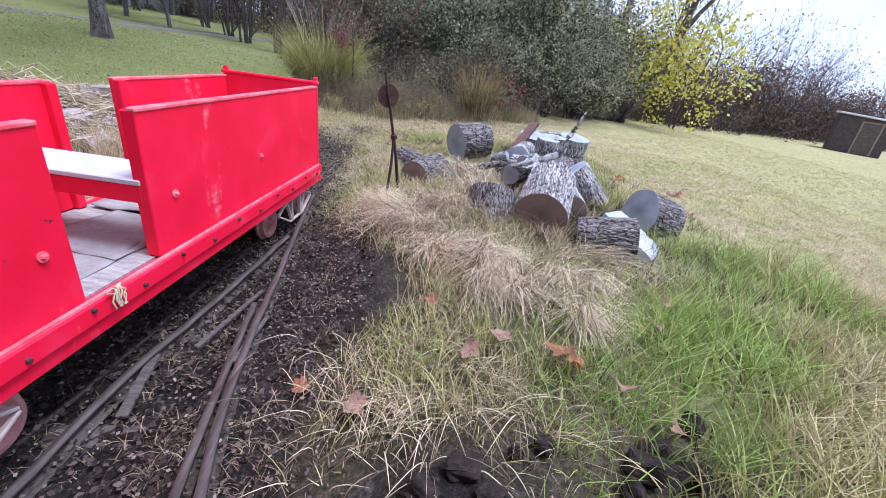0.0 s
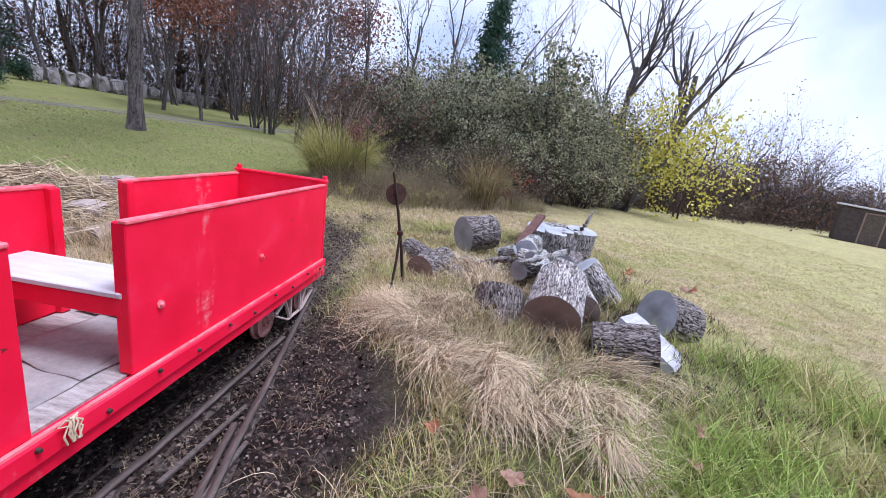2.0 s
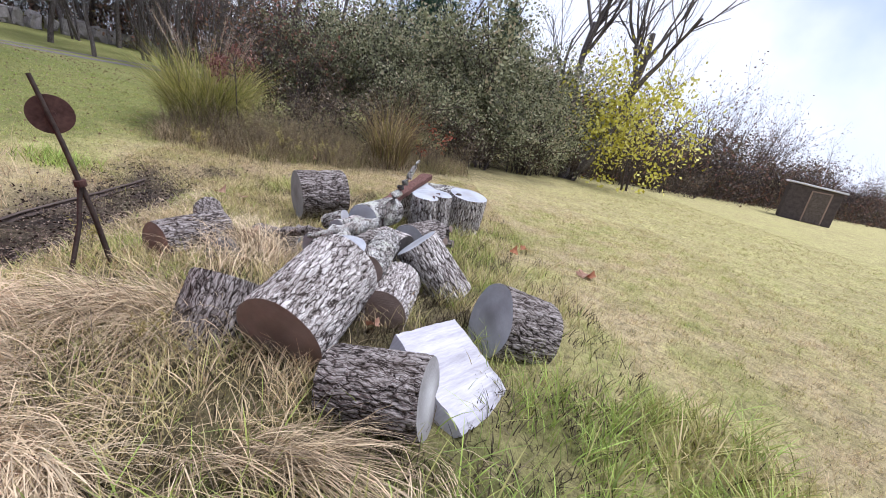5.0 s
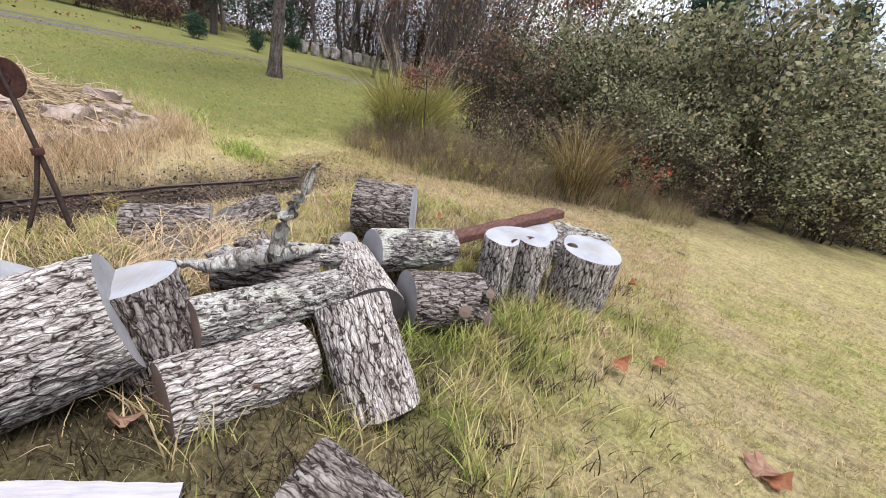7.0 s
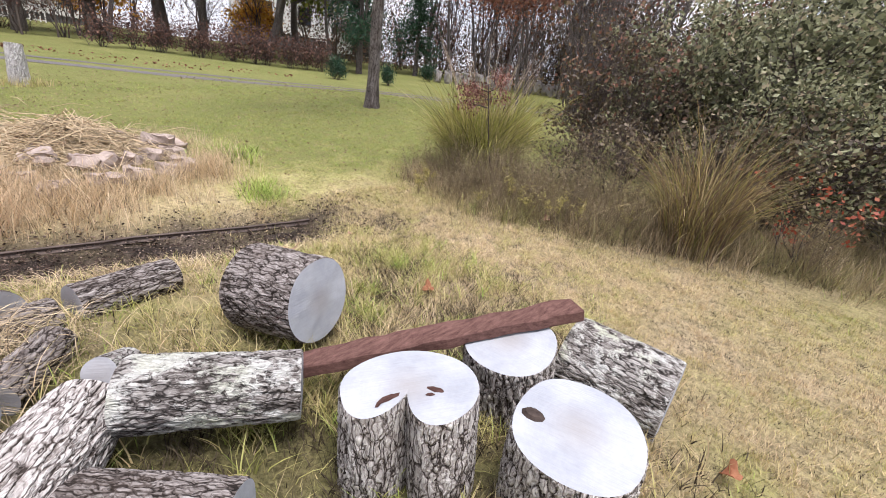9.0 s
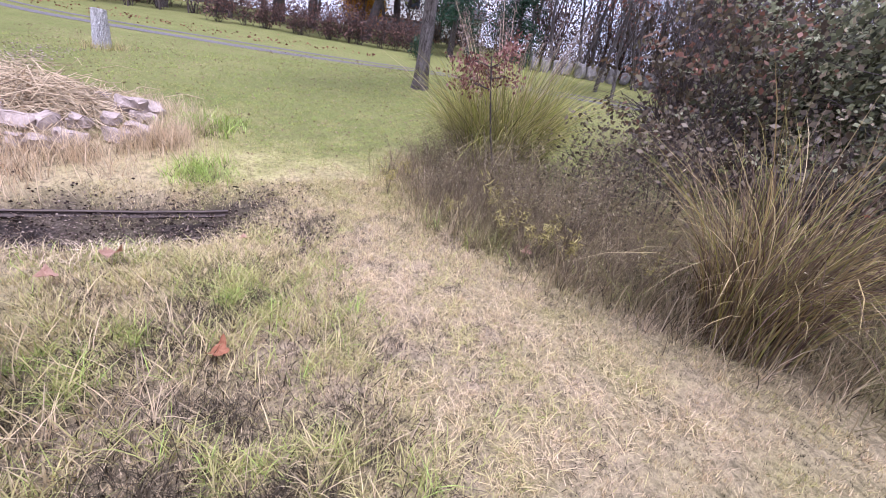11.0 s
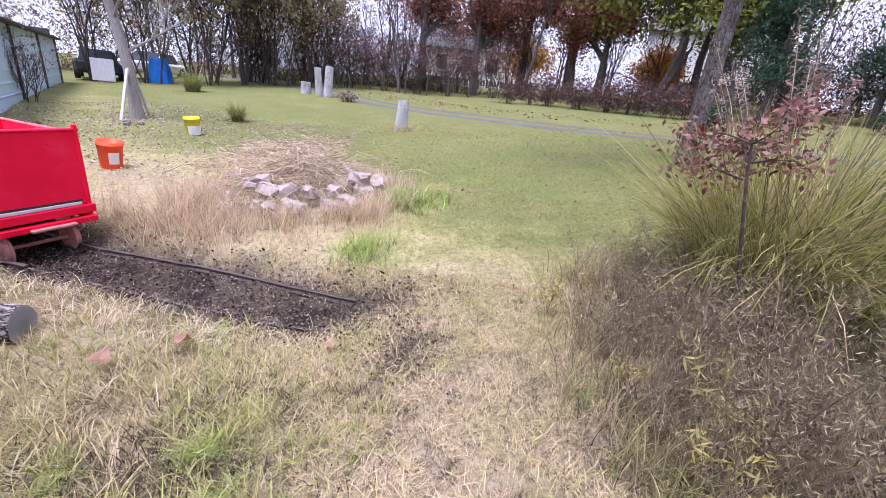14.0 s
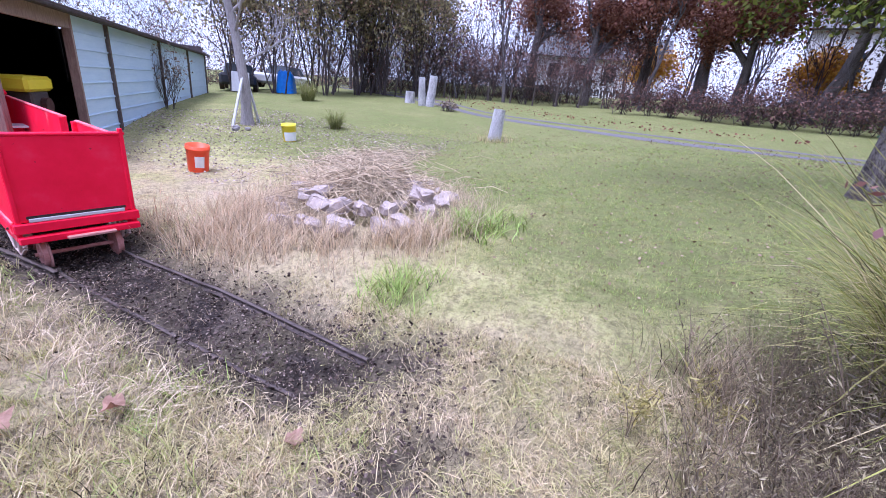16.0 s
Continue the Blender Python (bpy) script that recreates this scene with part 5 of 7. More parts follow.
def conifer(x, y, tall):
    rnd = np.random.default_rng(91)
    out, tips = [], []
    out.append(tube_arrays([(0, 0, -0.1), (0.05, 0, tall * 0.5), (0, 0.03, tall)], [0.16, 0.1, 0.02], 9))
    for z in np.linspace(1.2, tall * 0.97, 70):
        a = rnd.uniform(0, 6.28)
        ln = (tall - z) * 0.33 * rnd.uniform(0.7, 1.1) + 0.15
        p = [(math.cos(a) * ln * s, math.sin(a) * ln * s, z + 0.15 * ln * s - 0.25 * ln * s * s) for s in np.linspace(0, 1, 6)]
        out.append(tube_arrays(p, np.linspace(0.03, 0.006, 6), 4))
        tips.extend(p[1:])
    tips = np.array(tips)
    pts = tips[rnd.integers(0, len(tips), 7000)] + rnd.normal(0, 0.16, (7000, 3))
    t = thing("pine_tree", "tall dark green pine above the thicket", "tree", pose(x, y, hz(x, y)))
    part("trunk", bark_tubes(out), M_TRUNK, t)
    part("crown", leaf_mesh("crown", pts, 0.05, rnd, 4.5), L_PINE, t)
    return t


pine = conifer(1.6, 14.6, 6.2)
copy_thing(pine, pose(-20.7, 19.4, hz(-20.7, 19.4), 0, 0, 70))
copy_thing(pine, pose(4.6, 16.6, hz(4.6, 16.6), 0, 0, 200)).scale = (0.8, 0.8, 0.85)
copy_thing(pine, pose(-19.0, 14.6, hz(-19, 14.6), 0, 0, 20)).scale = (1.1, 1.1, 1.3)


def yard_tree():
    """The tall straight trunk on the lawn."""
    rnd = np.random.default_rng(17)
    x, y = -6.45, 8.38
    out = []
    p = np.array([(0, 0, -0.15), (0.0, 0, 0.0), (0.01, 0, 0.3), (0.04, -0.01, 1.0), (0.12, -0.02, 2.4), (0.22, -0.05, 4.2), (0.3, 0, 6.5), (0.25, 0.1, 9.0)])
    out.append(tube_arrays(smooth_line(p, 60), np.interp(np.linspace(0, 1, 60), [0, 0.03, 0.08, 0.4, 1], [0.22, 0.165, 0.128, 0.11, 0.05]), 28))
    tips = []
    for z in (2.9, 3.6, 4.4, 5.0, 5.8, 6.5):
        a = rnd.uniform(0, 6.28)
        grow(rnd, (0.15, 0, z), (math.cos(a) * 0.8, math.sin(a) * 0.8, 0.5), 2.4, 0.055, 3, out, tips, (3, 4), 0.6, 0.1)
    t = thing("yard_tree", "tall straight grey-barked tree on the lawn", "tree", pose(x, y, hz(x, y)))
    part("trunk", bark_tubes(out), M_TRUNK, t)
    tips = np.array(tips)
    pts = tips[rnd.integers(0, len(tips), 1400)] + rnd.normal(0, 0.2, (1400, 3))
    part("crown", leaf_mesh("crown", pts, 0.12, rnd), L_GREEN, t)


yard_tree()


def oak_sapling():
    rnd = np.random.default_rng(23)
    out, tips = [], []
    stem = smooth_line([(0.05, 0.25, -0.05), (0.02, 0.2, 0.25), (0, 0.1, 0.6), (0.02, 0.0, 0.98), (0.0, -0.05, 1.28)], 16)
    out.append(tube_arrays(stem, np.linspace(0.014, 0.006, 16), 8))
    for k in range(9):
        i = int(rnd.integers(12, 16))
        a = rnd.uniform(0, 6.28)
        grow(rnd, stem[i], (math.cos(a), math.sin(a), 0.2), 0.25, 0.006, 1, out, tips, (2, 3), 0.6, 0.03)
    t = thing("oak_sapling", "young oak sapling with dry reddish-brown leaves", "sapling", pose(-1.42, 7.12, hz(-1.42, 7.12)))
    part("trunk", bark_tubes(out), M_TWIG, t)
    tips = np.array(tips)
    pts = tips[rnd.integers(0, len(tips), 1300)] + rnd.normal(0, 0.05, (1300, 3))
    part("crown", leaf_mesh("crown", pts, 0.019, rnd, 1.9), L_OAK, t)


oak_sapling()
b = tree("sumac", "low sumac with scarlet leaves", 87, 0.9, 0.015, 2, (3, 4), L_SUMAC, 190, 0.028, M_TWIG, 0.6, 0.2, 3, 0.05, 0.3)
plant(b, [(1.68, 8.2, 1.0)], R5)


def weed(name, label, mat, seed, tall, n, leaf=0.010, group="yellow weeds"):
    rnd = np.random.default_rng(seed)
    out, pts = [], []
    for i in range(n):
        a, ln = rnd.uniform(0, 6.28), tall * rnd.uniform(0.7, 1.1)
        p = [(math.cos(a) * 0.35 * ln * s * s, math.sin(a) * 0.35 * ln * s * s, ln * s) for s in np.linspace(0, 1, 6)]
        out.append(tube_arrays(p, np.linspace(0.004, 0.0015, 6), 3))
        for s in np.linspace(0.55, 1, 11):
            pts.append((math.cos(a) * 0.35 * ln * s * s, math.sin(a) * 0.35 * ln * s * s, ln * s))
    t = thing(name, label, "weed", pose(0, 0, -40), group)
    tagged(part("stem", fast_mesh("stem", *join_arrays(out)), M_STALK, t), kind="stuff")
    part("leaves", leaf_mesh("leaves", np.repeat(np.array(pts), 3, 0) + rnd.normal(0, 0.022, (len(pts) * 3, 3)), leaf, rnd, 6.0, 0.3), mat, t)
    return t


L_WEED = make_leaves("yellowing_weed_leaves", [(0.1, (0.18, 0.16, 0.06)), (0.5, (0.42, 0.36, 0.11)), (0.9, (0.60, 0.52, 0.22))], 0.4)
w = weed("yellow_weed", "drooping goldenrod with narrow yellow leaves", L_WEED, 5, 0.42, 5)
plant(w, [(-0.62, 6.95, 1.0), (-0.35, 6.88, 0.9), (-0.10, 6.98, 0.9), (-1.55, 6.3, 0.8), (0.1, 7.1, 0.8), (-0.85, 6.65, 0.7), (-1.75, 6.6, 0.8), (0.45, 7.5, 0.8), (0.25, 1.72, 0.45), (-0.62, 2.75, 0.6)], R5)


L_ASTER = make_leaves("dry_aster_leaves", [(0.15, (0.035, 0.028, 0.015)), (0.45, (0.16, 0.13, 0.08)), (0.75, (0.30, 0.25, 0.14)), (0.95, (0.52, 0.43, 0.29))], 0.35)
for sd, tall, n in ((7, 0.46, 6), (8, 0.62, 7), (9, 0.34, 5)):
    w = weed("aster_weed", "withered brown aster with narrow curled leaves", L_ASTER, sd, tall, n, 0.005, "dry asters")
    spots = []
    while len(spots) < 24:
        x, y = R6.uniform(-2.2, 2.0), R6.uniform(6.3, 8.6)
        lo = 6.5 + 0.6 * max(0.0, x + 0.6)
        if lo < y < lo + 1.25:
            spots.append((x, y, R6.uniform(0.7, 1.15)))
    plant(w, spots, R6)


def pampas(name, label, x, y, tall, n, reach, stops, plumes, seed, droop=0.45, root_r=0.22, thick=(0.006, 0.013)):
    """A fountain of long arching blades, with a few pale plumes."""
    g = np.random.default_rng(seed)
    a = g.uniform(0, 2 * np.pi, n)
    r0 = root_r * np.sqrt(g.uniform(0, 1, n)) * tall
    px_, py_ = x + r0 * np.cos(a), y + r0 * np.sin(a)
    ln = tall * g.uniform(0.55, 1.15, n)
    mat = make_blades(name + "_blades", stops, 0.35)
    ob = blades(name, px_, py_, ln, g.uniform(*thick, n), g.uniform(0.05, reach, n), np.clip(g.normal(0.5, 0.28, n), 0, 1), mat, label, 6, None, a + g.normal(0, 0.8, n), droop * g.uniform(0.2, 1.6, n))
    root = thing(name, label, "ornamental grass")
    ob.parent = root
    ob.name = "blades"
    del ob["kind"], ob["category"], ob["label"]
    out, pts = [], []
    for i in range(plumes):
        q = g.uniform(0, 6.28)
        ln1 = tall * g.uniform(0.88, 1.12)
        b0 = 0.15 * tall
        p = [(x + math.cos(q) * (b0 + 0.3 * ln1 * s * s), y + math.sin(q) * (b0 + 0.3 * ln1 * s * s), hz(x, y) + ln1 * s) for s in np.linspace(0, 1, 6)]
        out.append(tube_arrays(p, np.linspace(0.004, 0.002, 6), 3))
        pts.extend([np.array(p[4]) * (1 - s) + np.array(p[5]) * s for s in np.linspace(0.1, 1.25, 26)])
    if plumes:
        part("stalks", fast_mesh("stalks", *join_arrays(out)), M_STRAW, root)
        part("plumes", leaf_mesh("plumes", np.repeat(np.array(pts), 4, 0) + g.normal(0, 0.018, (len(pts) * 4, 3)), 0.006, g, 6), M_PLUME, root)
    return root


pampas("fountain_grass", "big green and gold clump of arching ornamental grass", -2.05, 7.72, 1.48, 5200, 0.74, [(0.0, (0.60, 0.49, 0.28)), (0.3, (0.50, 0.45, 0.14)), (0.6, (0.32, 0.36, 0.06)), (0.85, (0.10, 0.10, 0.03)), (1.0, (0.04, 0.035, 0.02))], 24, 3, 0.42, 0.34, (0.0045, 0.010))
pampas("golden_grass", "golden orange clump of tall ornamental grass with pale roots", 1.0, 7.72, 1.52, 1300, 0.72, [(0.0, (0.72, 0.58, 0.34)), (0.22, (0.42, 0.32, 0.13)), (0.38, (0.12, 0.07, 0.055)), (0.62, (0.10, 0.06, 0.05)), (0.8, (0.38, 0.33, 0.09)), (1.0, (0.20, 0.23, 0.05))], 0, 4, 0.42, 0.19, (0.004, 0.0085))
pampas("fountain_grass", "green clump of ornamental grass far up the lawn", -13.3, -7.3, 1.1, 900, 0.8, [(0.0, (0.40, 0.36, 0.18)), (0.5, (0.25, 0.28, 0.06)), (1.0, (0.13, 0.18, 0.03))], 6, 5)
pampas("fountain_grass", "small green clump of ornamental grass on the lawn", -8.7, -1.7, 0.6, 700, 0.8, [(0.0, (0.40, 0.36, 0.18)), (0.5, (0.25, 0.28, 0.06)), (1.0, (0.13, 0.18, 0.03))], 0, 6)

# ---- grass ----
def scatter(n, lo, hi, keep):
    """Points of a rectangle that keep() lets stay."""
    m = n // 9
    cx, cy = rng.uniform(lo[0], hi[0], m), rng.uniform(lo[1], hi[1], m)
    wide = rng.uniform(0.008, 0.03, m) * max(1.0, (hi[0] - lo[0]) / 8)
    i = rng.integers(0, m, n)
    x, y = cx[i] + rng.normal(0, 1, n) * wide[i], cy[i] + rng.normal(0, 1, n) * wide[i]
    k = rng.uniform(0, 1, n) < keep(x, y)
    return x[k], y[k]


def clear(x, y):
    """1 where grass may grow: not on the bare bed, not under the car."""
    return np.clip(1 - 1.15 * bed(x, y), 0, 1)


def tuft(x, y, f=2.2, seed=61):
    return np.clip(1.8 * fbm(x * f, y * f, seed) - 0.35, 0, 1)


def lay(name, n, lo, hi, keep, ln, wd, bend, material, label, segs=2, tint=None, droop=0.0, lean=None, gap_shade=0.16):
    x, y = scatter(n, lo, hi, keep)
    m = len(x)
    t = green(x, y) if tint is None else tint(x, y)
    # Tints over 1.1 and this share of blades go near-black, painting shade in tufts.
    dark = (rng.uniform(0, 1, m) < gap_shade) | (t > 1.1)
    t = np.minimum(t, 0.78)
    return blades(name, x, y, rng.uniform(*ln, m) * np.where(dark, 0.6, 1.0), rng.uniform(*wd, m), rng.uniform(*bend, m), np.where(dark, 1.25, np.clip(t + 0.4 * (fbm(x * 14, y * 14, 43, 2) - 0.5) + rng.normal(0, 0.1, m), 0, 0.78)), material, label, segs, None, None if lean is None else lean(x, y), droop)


shrubby = lambda x, y: gate(y - 7.0 - 0.9 * np.maximum(0, x + 0.3) * 0.75, 0.15)
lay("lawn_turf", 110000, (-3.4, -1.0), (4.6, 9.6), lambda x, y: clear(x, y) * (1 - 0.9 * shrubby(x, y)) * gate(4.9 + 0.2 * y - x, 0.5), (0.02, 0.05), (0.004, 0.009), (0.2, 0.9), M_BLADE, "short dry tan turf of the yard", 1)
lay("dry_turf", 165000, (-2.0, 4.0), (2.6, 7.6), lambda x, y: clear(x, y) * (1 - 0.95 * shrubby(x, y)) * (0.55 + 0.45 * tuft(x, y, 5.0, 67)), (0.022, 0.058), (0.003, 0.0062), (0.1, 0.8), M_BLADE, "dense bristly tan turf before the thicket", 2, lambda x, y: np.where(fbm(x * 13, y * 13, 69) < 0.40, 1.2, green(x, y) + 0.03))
lay("side_lawn", 80000, (2.5, 1.0), (11, 15), lambda x, y: gate(x + 3.2 - y * 0.9, 0.4) * gate(13 - y, 0.6), (0.03, 0.06), (0.006, 0.012), (0.4, 1.0), M_BLADE, "pale mown lawn beside the logs", 1, lambda x, y: green(x, y) + 0.02, gap_shade=0.04)
lay("green_lawn", 85000, (-11, -1.5), (-2.0, 10.5), lambda x, y: gate(-0.85 * x + 0.5 * y - 4.3, 0.3), (0.03, 0.07), (0.004, 0.009), (0.3, 0.9), M_BLADE, "mown green lawn on the slope", 1, gap_shade=0.3)
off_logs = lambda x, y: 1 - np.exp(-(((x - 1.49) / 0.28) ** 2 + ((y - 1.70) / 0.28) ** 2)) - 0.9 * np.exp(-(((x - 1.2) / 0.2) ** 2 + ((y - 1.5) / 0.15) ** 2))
lay("slope_turf", 120000, (-6.5, 3.6), (-1.6, 9.4), lambda x, y: gate(-0.85 * x + 0.5 * y - 4.2, 0.3) * (0.3 + 0.7 * tuft(x, y, 3.0, 181)), (0.02, 0.055), (0.003, 0.007), (0.3, 1.0), M_BLADE, "short green turf at the foot of the slope", 1, lambda x, y: np.where(fbm(x * 7, y * 7, 183) < 0.37, 1.2, green(x, y) - 0.06 + 0.25 * (fbm(x * 1.3, y * 1.3, 185) - 0.5)), gap_shade=0.12)
lay("matted_grass", 95000, (-2.0, 4.5), (1.4, 6.9), lambda x, y: clear(x, y) * (1 - shrubby(x, y)) * (0.25 + 0.75 * tuft(x, y, 2.6, 191)) * (1 - 0.8 * gate(x - 0.05, 0.15) * gate(5.4 - y, 0.15)), (0.04, 0.12), (0.0028, 0.0055), (0.6, 1.25), M_BLADE, "matted tan and grey-green grass at the end of the track", 3, lambda x, y: np.where(fbm(x * 8, y * 8, 193) < 0.37, 1.2, 0.62 * fbm(x * 3.1, y * 3.1, 195)), 0.3, gap_shade=0.14)
lay("tall_tufts", 46000, (-0.6, 4.3), (1.6, 5.75), lambda x, y: clear(x, y) * tuft(x, y, 2.6, 201) * gate(x + 0.3, 0.2) * gate(5.55 - y, 0.15), (0.07, 0.19), (0.003, 0.006), (0.4, 1.0), M_BLADE, "long olive grass tufts behind the logs", 3, lambda x, y: np.where(fbm(x * 6, y * 6, 203) < 0.54, 1.2, 0.36 + 0.36 * fbm(x * 3, y * 3, 205)), 0.15, gap_shade=0.15)
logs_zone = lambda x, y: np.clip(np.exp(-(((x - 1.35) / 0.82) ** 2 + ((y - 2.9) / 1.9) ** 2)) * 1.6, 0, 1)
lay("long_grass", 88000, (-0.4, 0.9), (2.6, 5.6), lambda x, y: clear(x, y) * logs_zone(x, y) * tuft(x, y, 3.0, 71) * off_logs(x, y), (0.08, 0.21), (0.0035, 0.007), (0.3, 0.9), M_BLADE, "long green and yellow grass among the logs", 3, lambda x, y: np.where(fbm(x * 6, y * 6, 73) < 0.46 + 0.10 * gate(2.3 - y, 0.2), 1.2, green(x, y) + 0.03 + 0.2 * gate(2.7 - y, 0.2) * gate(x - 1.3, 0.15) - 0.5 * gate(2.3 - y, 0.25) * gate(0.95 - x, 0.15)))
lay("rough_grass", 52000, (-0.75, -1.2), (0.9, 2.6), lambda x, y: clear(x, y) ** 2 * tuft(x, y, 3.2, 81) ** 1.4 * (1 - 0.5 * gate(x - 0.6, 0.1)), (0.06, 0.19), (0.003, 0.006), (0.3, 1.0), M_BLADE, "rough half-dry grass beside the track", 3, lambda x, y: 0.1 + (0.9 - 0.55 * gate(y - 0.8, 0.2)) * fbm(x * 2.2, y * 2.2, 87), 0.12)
lay("lush_grass", 34000, (0.45, -1.1), (2.8, 1.7), lambda x, y: tuft(x, y, 2.0, 91) * gate(x + 0.25 * y - 0.72, 0.12) * gate(x + 0.1 - 0.75 * y, 0.12) * (1 - gate(y - 1.05, 0.1) * gate(1.75 - x, 0.12)), (0.12, 0.30), (0.004, 0.008), (0.25, 0.95), M_BLADE, "lush bright green tall grass", 4, lambda x, y: 0.42 + 0.8 * fbm(x * 2.2, y * 2.2, 95) - 0.34 * gate(x - 1.1 - 1.0 * y, 0.2), 0.1, gap_shade=0.08)
lay("near_lawn", 90000, (2.0, 0.4), (5.6, 6.6), lambda x, y: gate(x - 2.1 + 0.12 * (y - 3) ** 2 * 0.3, 0.15) * (0.35 + 0.65 * tuft(x, y, 4.0, 171)), (0.025, 0.055), (0.0035, 0.0075), (0.3, 1.0), M_BLADE, "short pale mown turf beside the logs", 1, lambda x, y: np.where(fbm(x * 9, y * 9, 173) < 0.31, 1.2, green(x, y) + 0.03), gap_shade=0.03)
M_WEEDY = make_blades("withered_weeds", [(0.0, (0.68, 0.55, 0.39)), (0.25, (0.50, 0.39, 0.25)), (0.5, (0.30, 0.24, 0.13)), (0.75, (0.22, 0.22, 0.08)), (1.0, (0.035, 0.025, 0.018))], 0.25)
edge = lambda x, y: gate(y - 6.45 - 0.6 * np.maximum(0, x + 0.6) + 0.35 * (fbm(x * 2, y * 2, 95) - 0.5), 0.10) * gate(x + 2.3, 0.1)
lay("weedy_edge", 105000, (-2.6, 5.9), (2.6, 9.6), lambda x, y: edge(x, y) * tuft(x, y, 2.4, 96) * gate(8.4 + 0.5 * x - y, 0.3), (0.08, 0.42), (0.0025, 0.0055), (0.15, 1.0), M_WEEDY, "dark tangled dry weeds along the thicket", 3, lambda x, y: 0.06 + 0.80 * fbm(x * 3, y * 3, 97), 0.12, gap_shade=0.24)
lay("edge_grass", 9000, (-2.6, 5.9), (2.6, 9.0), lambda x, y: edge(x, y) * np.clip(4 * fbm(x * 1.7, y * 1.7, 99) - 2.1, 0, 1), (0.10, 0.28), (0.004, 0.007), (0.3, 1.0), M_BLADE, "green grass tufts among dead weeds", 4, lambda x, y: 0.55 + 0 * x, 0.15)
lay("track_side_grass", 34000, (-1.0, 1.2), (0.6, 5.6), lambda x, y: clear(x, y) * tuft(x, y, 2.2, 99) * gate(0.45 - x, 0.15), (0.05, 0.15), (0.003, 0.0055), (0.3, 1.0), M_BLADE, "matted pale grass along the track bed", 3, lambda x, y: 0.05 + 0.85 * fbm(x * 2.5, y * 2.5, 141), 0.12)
lay("cinder_straw", 22000, (-2.1, -1.2), (-0.5, 5.6), lambda x, y: np.clip(bed(x, y), 0, 1) * (0.45 + 0.35 * gate(0.7 - y, 0.3) - 0.15 * gate(y - 2.8, 0.3)), (0.02, 0.10), (0.002, 0.005), (0.8, 1.3), M_STRAW, "dry straw litter on the black cinders", 2, lambda x, y: 0.7 + 0 * x, 0.3)
M_TAN = make_blades("tan_feather_grass", [(0.0, (0.82, 0.66, 0.46)), (0.35, (0.66, 0.51, 0.32)), (0.7, (0.40, 0.32, 0.17)), (1.0, (0.10, 0.07, 0.045))], 0.35)
ring = lambda x, y: np.clip(np.exp(-((np.hypot((x + 3.5) / 1.15, (y - 3.4) / 1.0) - 1.0) / 0.28) ** 2) * gate(x + 4.3, 0.3) * gate(4.9 - y, 0.2) + np.exp(-(((x + 2.15) / 0.4) ** 2 + ((y - 2.9) / 0.7) ** 2)), 0, 1)
lay("tan_bunch_grass", 80000, (-5.0, 1.6), (-1.6, 5.3), lambda x, y: ring(x, y) * clear(x, y) * tuft(x, y, 3.4, 101) ** 1.5, (0.15, 0.44), (0.003, 0.006), (0.15, 0.9), M_TAN, "feathery tan bunch grass round the stone heap", 3, lambda x, y: -0.08 + 0.5 * fbm(x * 4, y * 4, 103), 0.1)
lay("bright_weeds", 2600, (-2.6, 4.4), (-1.85, 5.1), lambda x, y: np.exp(-(((x + 2.2) / 0.22) ** 2 + ((y - 4.72) / 0.18) ** 2)), (0.08, 0.2), (0.004, 0.009), (0.4, 0.9), M_BLADE, "bright green weed tuft", 3, lambda x, y: 0.95 + 0 * x)
lay("day_lily_leaves", 3200, (-4.4, 3.9), (-3.2, 5.2), lambda x, y: np.exp(-(((x + 3.72) / 0.32) ** 2 + ((y - 4.62) / 0.3) ** 2)), (0.15, 0.35), (0.007, 0.014), (0.4, 0.95), M_BLADE, "green strap-leaved clump beside the stones", 4, lambda x, y: 0.85 + 0 * x, 0.25)
# heaps of long bent straw
def straw_heap(cx, cy, sx, sy, n, way, z, label, tint=0.1, spread=0.32, ln=(0.16, 0.42)):
    g = np.random.default_rng(int(abs(cx * 100 + cy * 37)) + n)
    x, y = g.normal(cx, sx, n), g.normal(cy, sy, n)
    keep = noise2(x * 9, y * 9, n + 3) > 0.42
    x, y = x[keep], y[keep]
    n = len(x)
    lock = noise2(x * 8, y * 8, n) - 0.5
    base = height(x, y) + z * np.exp(-(((x - cx) / (1.7 * sx)) ** 2 + ((y - cy) / (1.7 * sy)) ** 2)) * g.uniform(0.3, 1.0, n)
    blades("straw_heap", x, y, g.uniform(*ln, n), g.uniform(0.0025, 0.0055, n), g.uniform(0.7, 1.25, n), np.clip(g.normal(tint, 0.24, n) + 1.1 * lock + 0.7 * (g.uniform(0, 1, n) < 0.2), 0, 1), M_STRAW, label, 5, base, way + 3.0 * lock + g.normal(0, spread, n), 0.42)


R8 = random.Random(21)
for i in range(17):
    u = i / 16
    x, y = -0.05 + 0.72 * u + R8.uniform(-0.12, 0.12), 1.30 - 0.52 * u + R8.uniform(-0.20, 0.16)
    straw_heap(x, y, R8.uniform(0.05, 0.10), R8.uniform(0.04, 0.07), R8.randint(380, 620), -0.85 + R8.uniform(-0.55, 0.55), R8.uniform(0.05, 0.17), "pale clump of long wind-bent dry straw", R8.uniform(-0.08, 0.22), 0.45, (0.12, 0.36))
straw_heap(-0.20, 1.62, 0.15, 0.13, 1500, -2.0, 0.10, "tan heap of matted dry straw", 0.3, 0.6)
straw_heap(0.06, 1.90, 0.2, 0.12, 1300, -1.8, 0.08, "tan heap of matted dry straw", 0.45, 0.6)
